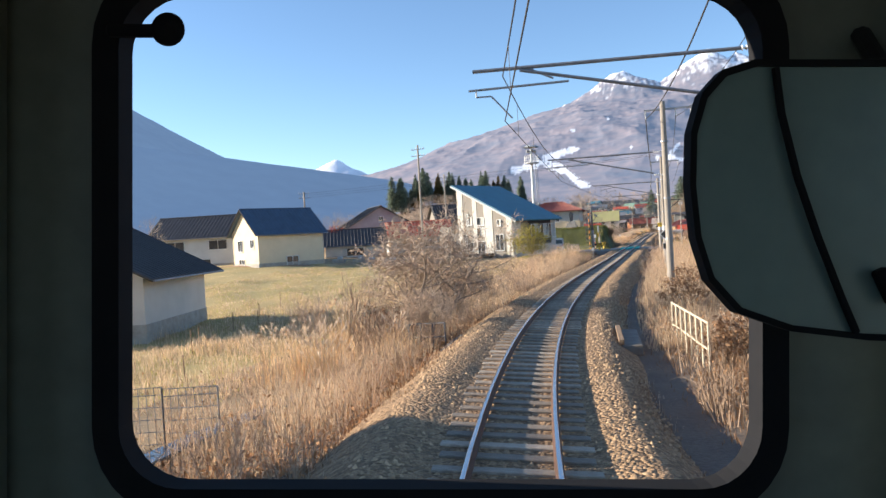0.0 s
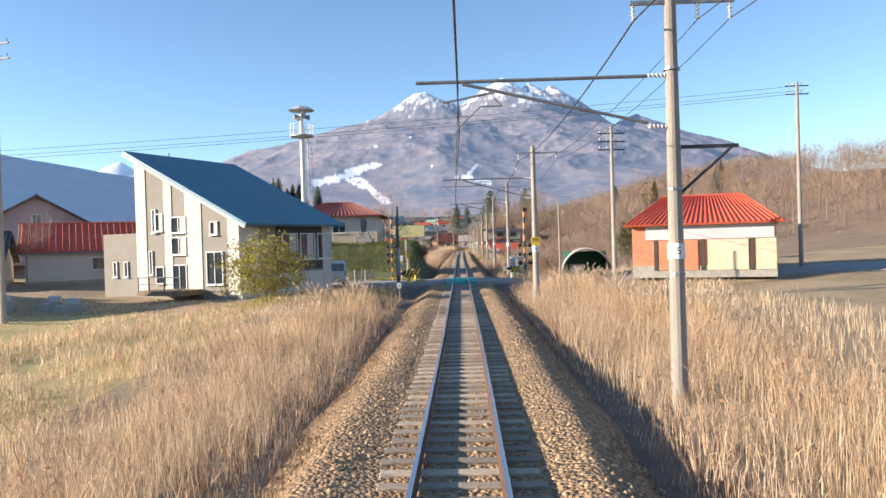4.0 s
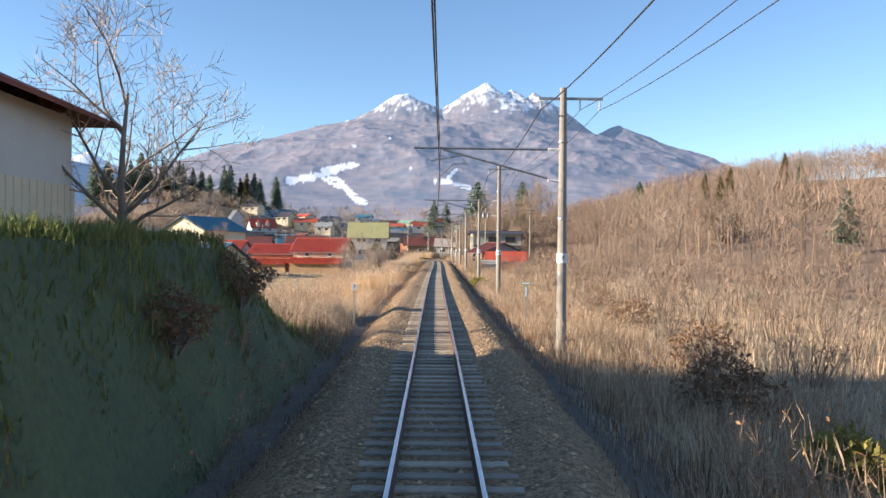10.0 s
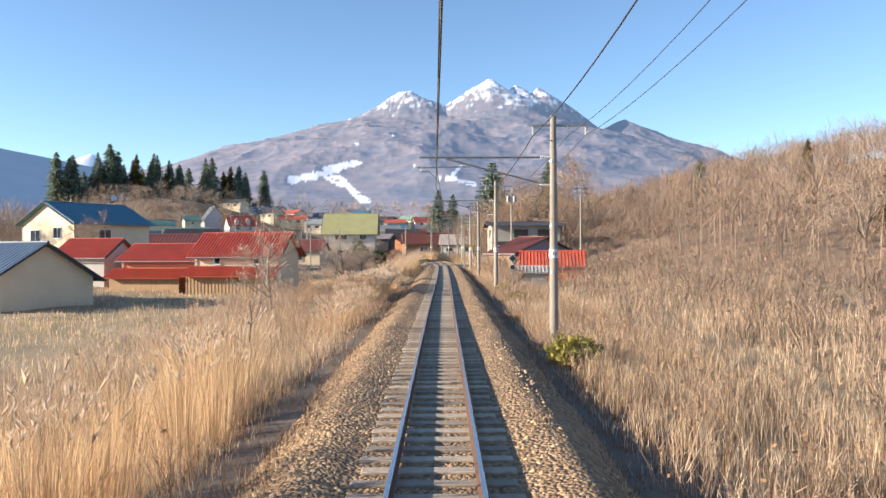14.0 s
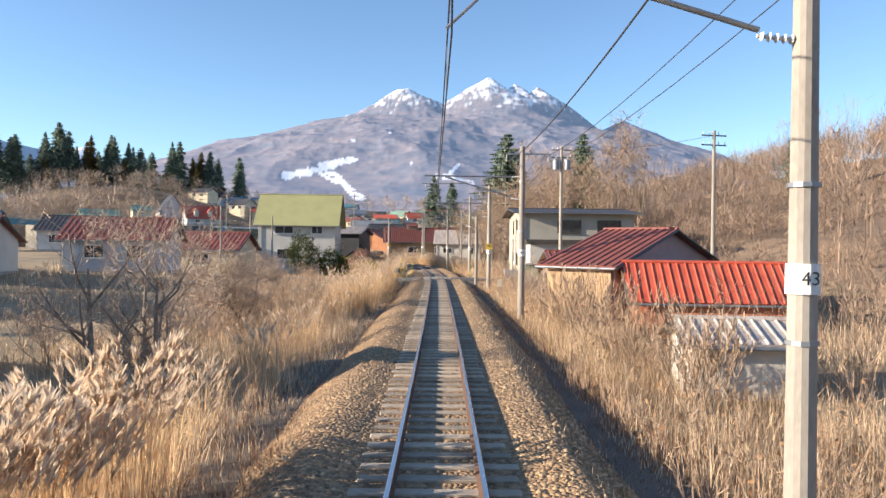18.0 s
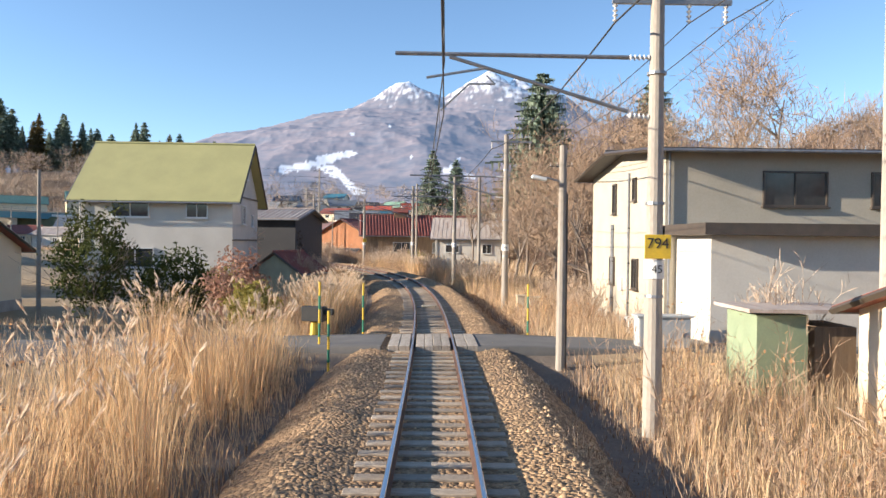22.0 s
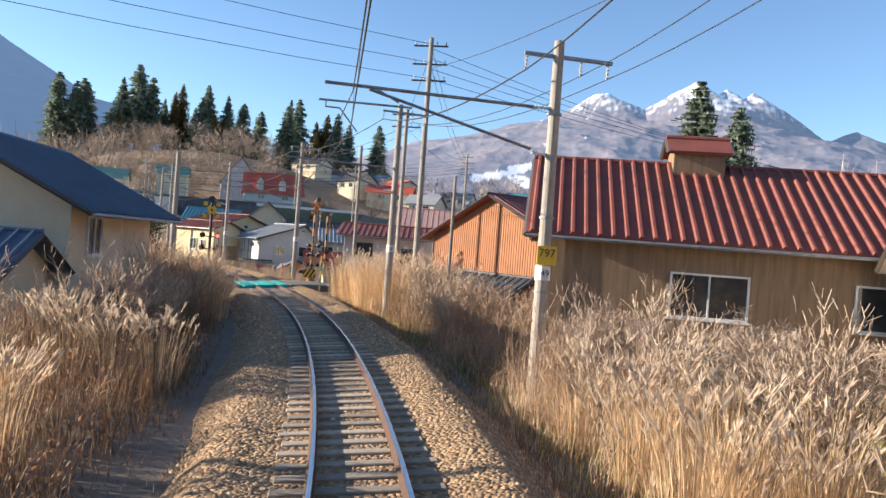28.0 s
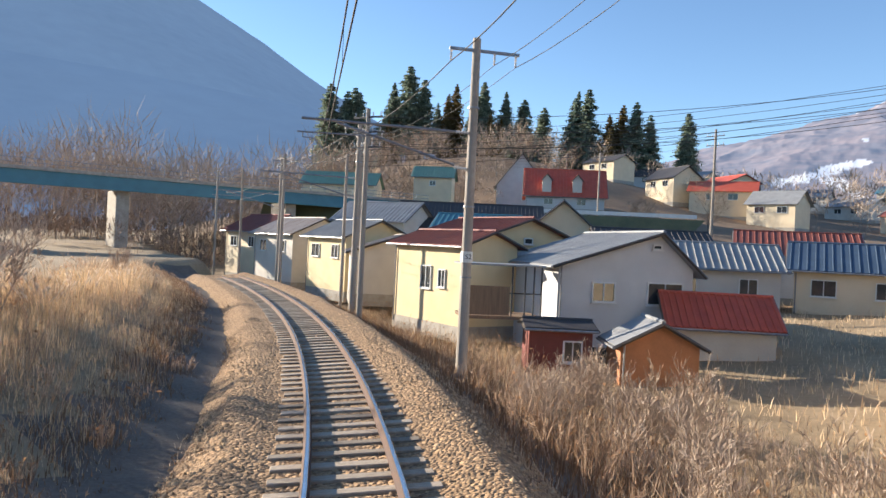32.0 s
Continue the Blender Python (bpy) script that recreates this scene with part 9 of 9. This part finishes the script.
def leaf_bush(name, label, x, y, w, h, n, material, size=0.09, category="bush", wood=True):
    zg = gz1(x, y) - 0.05
    t = thing(name, pose(x, y, zg), label, category)
    if wood:
        o = new("branch", limbs_mesh("branch", grow(int(x * 7 + y), h * 0.62, stems=5, levels=2, kids=4, r0=0.04, spread=0.6), 4, M_BARK))
        o.parent = t
    c = RNG.normal(0, 1, (n, 3))
    c /= np.linalg.norm(c, axis=1)[:, None]
    r = RNG.uniform(0.35, 1.0, n) ** 0.5
    lump = 0.8 + 0.25 * np.sin(c[:, 0] * 5 + x) * np.sin(c[:, 1] * 6) + 0.12 * np.sin(c[:, 2] * 9)
    p = c * (r * lump)[:, None] * np.array([w / 2, w / 2, h / 2]) + np.array([0, 0, h / 2])
    p[:, 2] = np.abs(p[:, 2])
    u = RNG.normal(0, 1, (n, 3))
    u /= np.linalg.norm(u, axis=1)[:, None]
    q = np.cross(u, RNG.normal(0, 1, (n, 3)))
    q /= np.linalg.norm(q, axis=1)[:, None]
    s = size * RNG.uniform(0.6, 1.3, n)[:, None]
    v = np.stack([p - u * s, p + q * s * 0.45, p + u * s, p - q * s * 0.45], 1)
    o = new("leaves", mesh_np("leaves", v.reshape(-1, 3), np.arange(4 * n).reshape(-1, 4), material))
    o.parent = t
    return t


# leafy shrubs among the dry grass at the start
for s_, o_, w_, h_, n_, m_ in ((-38.5, -6.2, 2.2, 1.7, 900, M_BRAMBLE), (-40.5, -4.6, 1.6, 1.3, 700, M_BRAMBLE), (-36, 4.6, 2.2, 1.6, 900, M_BRAMBLE), (-30, 5.2, 2.4, 1.7, 900, M_BRAMBLE), (-45, 5.0, 2.0, 1.4, 900, M_BRAMBLE), (-24, -5.6, 2.0, 1.4, 700, M_BRAMBLE),
                               (46, 7.5, 2.6, 2.0, 1100, M_BRAMBLE), (52, 9, 3, 2.2, 1200, M_BRAMBLE), (64, 8, 2.6, 1.8, 1000, M_BRAMBLE), (76, 9, 3, 1.9, 1100, M_BRAMBLE), (88, 10, 3, 1.8, 1000, M_BRAMBLE), (240, -5.5, 2.6, 1.9, 1400, M_BRAMBLE), (247, -5.2, 2.6, 1.8, 1400, M_BRAMBLE), (268, -5.6, 2.6, 1.8, 1400, M_BRAMBLE), (301, -8.4, 2.8, 1.7, 1400, M_BRAMBLE), (307, -8.8, 2.8, 1.7, 1400, M_BRAMBLE)):
    leaf_bush("withered_bush", "low bush of withered brown leaves among dry grass", *beside_track(s_, o_), w_, h_, n_, m_, 0.07)
leaf_bush("red_tree", "small tree still in red autumn leaf", -40, 30, 3.4, 4.6, 1800, leafy("red_autumn_leaves", (0.42, 0.07, 0.03), (0.3, 0.06, 0.03)), 0.12, "tree")
leaf_bush("evergreen_bush", "large evergreen bush with yellow-green leaves", *beside_track(17.5, -10.3), 5.4, 4.0, 5200, M_YELLOWLEAF)
leaf_bush("evergreen_bush", "dark clipped evergreen bush", -13.0, 203.5, 3.8, 4.8, 5200, M_EVERGREEN)
leaf_bush("evergreen_bush", "round dark evergreen bush", -10.4, 205.0, 4.4, 3.4, 4800, M_EVERGREEN)
leaf_bush("evergreen_bush", "low olive evergreen bush", -9.0, 207.0, 3.6, 2.6, 3400, M_YELLOWLEAF)
leaf_bush("evergreen_bush", "green garden bush by the crossing", *beside_track(200.5, -6.2), 2.2, 1.9, 2200, M_YELLOWLEAF)
leaf_bush("pinkish_bush", "bush with withered pinkish leaves", *beside_track(202.5, -7.2), 2.8, 3.2, 2600, leafy("withered_pink_leaves", (0.42, 0.25, 0.18), (0.3, 0.17, 0.12)))
leaf_bush("withered_bush", "low bush of withered brown leaves among dry grass", *beside_track(58, 6.2), 2.4, 1.7, 1500, M_BRAMBLE, 0.07)
leaf_bush("evergreen_bush", "bamboo grass clump with yellow-green leaves", *beside_track(54, 6.5), 1.6, 1.1, 1000, M_YELLOWLEAF)
leaf_bush("evergreen_bush", "low yellow-green bush by the track", *beside_track(108.5, 3.9), 1.9, 1.0, 1300, M_YELLOWLEAF)
leaf_bush("evergreen_bush", "low leafy bush among dry grass", *beside_track(140, 4.2), 1.6, 0.9, 900, M_YELLOWLEAF)
leaf_bush("evergreen_bush", "low leafy bush among dry grass", *beside_track(133, 4.6), 1.6, 0.8, 900, M_YELLOWLEAF)
leaf_bush("evergreen_tree", "dark leafy tree with yellowing top at the bank", *beside_track(296.5, -6.0), 3.6, 5.2, 4200, M_EVERGREEN)
leaf_bush("yellow_shrub", "yellow leafed shrub by the fence", *beside_track(252, -6.0), 1.8, 2.0, 1500, M_YELLOWLEAF)
leaf_bush("creeper", "dark creeper over the barn", -10.6, 230.0, 2.6, 4.4, 2600, leafy("dead_creeper", (0.09, 0.065, 0.05), (0.06, 0.045, 0.035)), 0.1)
leaf_bush("ivy_bush", "brownish climbing bush by the rust red roof", *beside_track(253, 7.5), 3.0, 2.6, 1500, M_YELLOWLEAF)
for s_, o_, w_, h_, m_ in ((53.5, -4.0, 1.6, 1.0, M_BRAMBLE), (57.5, -4.1, 1.8, 1.2, M_BRAMBLE), (49.2, -8.6, 1.0, 0.5, M_YELLOWLEAF), (43.5, -5.6, 1.1, 0.45, M_YELLOWLEAF)):
    leaf_bush("bank_bush", "low leafy bush on the grassy mound", *beside_track(s_, o_), w_, h_, 1000, m_, 0.06)
leaf_bush("dark_tree", "round dark evergreen tree standing in the field", 21.3, 69, 4.8, 6.2, 4200, M_EVERGREEN, 0.12, "tree")
for t_ in [FRUIT] + BROAD + TREES + REDTREES + SHRUBS + SHRUBS_R + CEDARS + [CEDAR_B, LARCH]:
    drop(t_)

# ---- the driving cab in which the ride begins, its front window open ----
CAB = look(*PATH[0][1:3], PATH[0][3]) @ pose(0, 0, 0, -90, 0, 0)
M_CABPAINT = surf("dark_cab_paint", (0.19, 0.215, 0.18), (0.12, 0.135, 0.115), rough=0.6, scale=2, fine=30)
M_RUBBER = surf("black_rubber", (0.010, 0.011, 0.014), (0.016, 0.016, 0.018), rough=0.9, scale=6, fine=40, spec=0.2)
M_VISOR = surf("green_tinted_visor", (0.22, 0.31, 0.29), (0.16, 0.23, 0.22), rough=0.3, scale=3, fine=30)
cab = thing("train_cab", CAB, "dark driving cab of a train with its front window open", "train cab")


def rounded(x0, x1, z0, z1, r, n=7):
    """Corners of a rounded rectangle, running round once."""
    out = []
    for cx, cz, a0 in ((x1 - r, z1 - r, 0), (x0 + r, z1 - r, 90), (x0 + r, z0 + r, 180), (x1 - r, z0 + r, 270)):
        for i in range(n + 1):
            a = radians(a0 + 90 * i / n)
            out.append((cx + r * math.cos(a), cz + r * math.sin(a)))
    return out


def plate_ring(inner, outer, y0, y1):
    """A closed ring between two outlines of the same count, with thickness."""
    bm = B()
    loops = [[bm.verts.new((x, y, z)) for x, z in lp] for y in (y0, y1) for lp in (outer, inner)]
    fo, fi, bo, bi = loops
    n = len(inner)
    for i in range(n):
        j = (i + 1) % n
        for q in ((fo[i], fo[j], fi[j], fi[i]), (bo[j], bo[i], bi[i], bi[j]), (fo[j], fo[i], bo[i], bo[j]), (fi[i], fi[j], bi[j], bi[i])):
            bm.faces.new(q)
    return bm


def plate_solid(line, y0, y1):
    bm = B()
    a = [bm.verts.new((x, y0, z)) for x, z in line]
    b = [bm.verts.new((x, y1, z)) for x, z in line]
    bm.faces.new(a)
    bm.faces.new(b[::-1])
    for i in range(len(line)):
        j = (i + 1) % len(line)
        bm.faces.new((a[j], a[i], b[i], b[j]))
    return bm


hole = rounded(-0.326, 0.321, -0.2415, 0.265, 0.062)
rim = rounded(-0.353, 0.348, -0.275, 0.30, 0.095)
part("window_rubber", plate_ring(hole, rim, 0.732, 0.765), M_RUBBER, cab, "thick black rubber round the window opening")
part("front_wall", plate_ring(rounded(-0.349, 0.344, -0.271, 0.296, 0.09), rounded(-1.3, 1.3, -1.62, 0.98, 0.05), 0.752, 0.80), M_CABPAINT, cab, "dark painted front wall")
for sx in (-1, 1):
    w_ = part("side_wall", plate_ring(rounded(-0.45, 0.45, -0.35, 0.45, 0.06), rounded(-1.45, 1.4, -1.62, 0.98, 0.02), -0.03, 0.03), M_CABPAINT, cab, "side wall with an open window")
    w_.matrix_local = pose(sx * 1.33, -0.65, 0, 0, 0, 90)
part("rear_wall", plate_ring(rounded(-0.8, 0.8, -0.4, 0.6, 0.06), rounded(-1.3, 1.3, -1.62, 0.98, 0.02), -2.16, -2.1), M_CABPAINT, cab, "rear wall with a wide window")
part("roof", box(B(), (0, -0.65, 1.01), (2.72, 3.0, 0.06), bevel=0.02), M_CABPAINT, cab)
part("floor", box(B(), (0, -0.65, -1.66), (2.72, 3.0, 0.08)), M_CABPAINT, cab)
part("corner_post", box(B(), (-0.47, 0.71, -0.32), (0.055, 0.075, 2.56), bevel=0.008), M_CABPAINT, cab)
part("corner_post", box(B(), (0.52, 0.71, -0.32), (0.075, 0.075, 2.56), bevel=0.008), M_CABPAINT, cab)
arm_ = part("knob_bracket", box(B(), (-0.30, 0.715, 0.214), (0.06, 0.012, 0.012), bevel=0.003), M_RUBBER, cab)
bm = B()
bmesh.ops.create_uvsphere(bm, u_segments=20, v_segments=12, radius=0.0165, matrix=Matrix.Translation((-0.268, 0.71, 0.214)) @ Matrix.Diagonal((1, 0.5, 1, 1)))
part("round_knob", bm, M_RUBBER, arm_, "round black knob")
VISOR = ((0.39, 0.150), (0.258, 0.150), (0.233, 0.142), (0.217, 0.124), (0.2085, 0.094), (0.2075, 0.052), (0.212, 0.010), (0.2225, -0.023), (0.245, -0.048), (0.287, -0.0625), (0.347, -0.0695), (0.39, -0.071))
vc_ = (0.31, 0.04)
vis = part("sun_visor", plate_solid(VISOR[::-1], 0.60, 0.612), M_VISOR, cab, "rounded green tinted sun visor")
part("visor_edge", plate_ring(VISOR[::-1], [(vc_[0] + (x_ - vc_[0]) * 1.05, vc_[1] + (z_ - vc_[1]) * 1.05) for x_, z_ in VISOR[::-1]], 0.597, 0.615), M_RUBBER, vis)
part("visor_strap", bent_tube([(0.272, 0.596, 0.148), (0.276, 0.594, 0.11), (0.288, 0.593, 0.06), (0.305, 0.593, 0.01), (0.325, 0.594, -0.04), (0.338, 0.596, -0.068)], 0.0035), M_RUBBER, vis, "black strap across the visor")
part("visor_arm", tube(B(), (0.40, 0.63, 0.12), (0.43, 0.75, 0.22), 0.01, None, 8), M_STEEL_DARK, vis)
part("visor_clip", box(B(), (0.36, 0.59, -0.03), (0.012, 0.012, 0.03), rx=0, ry=-25, bevel=0.002), M_RUBBER, vis)
part("underframe", box(B(), (0, -0.65, -1.85), (2.2, 2.8, 0.3), bevel=0.02), M_STEEL_DARK, cab)
for y_ in (-1.5, 0.2):
    part("axle", tube(B(), (-0.58, y_, -2.37), (0.58, y_, -2.37), 0.07, None, 10), M_STEEL_DARK, cab)
    for sx in (-1, 1):
        part("wheel", tube(B(), (sx * 0.54, y_, -2.37), (sx * 0.62, y_, -2.37), 0.43, None, 28), M_STEEL_DARK, cab)
        part("axle_box", box(B(), (sx * 0.72, y_, -2.25), (0.16, 0.3, 0.6), bevel=0.02), M_STEEL_DARK, cab)
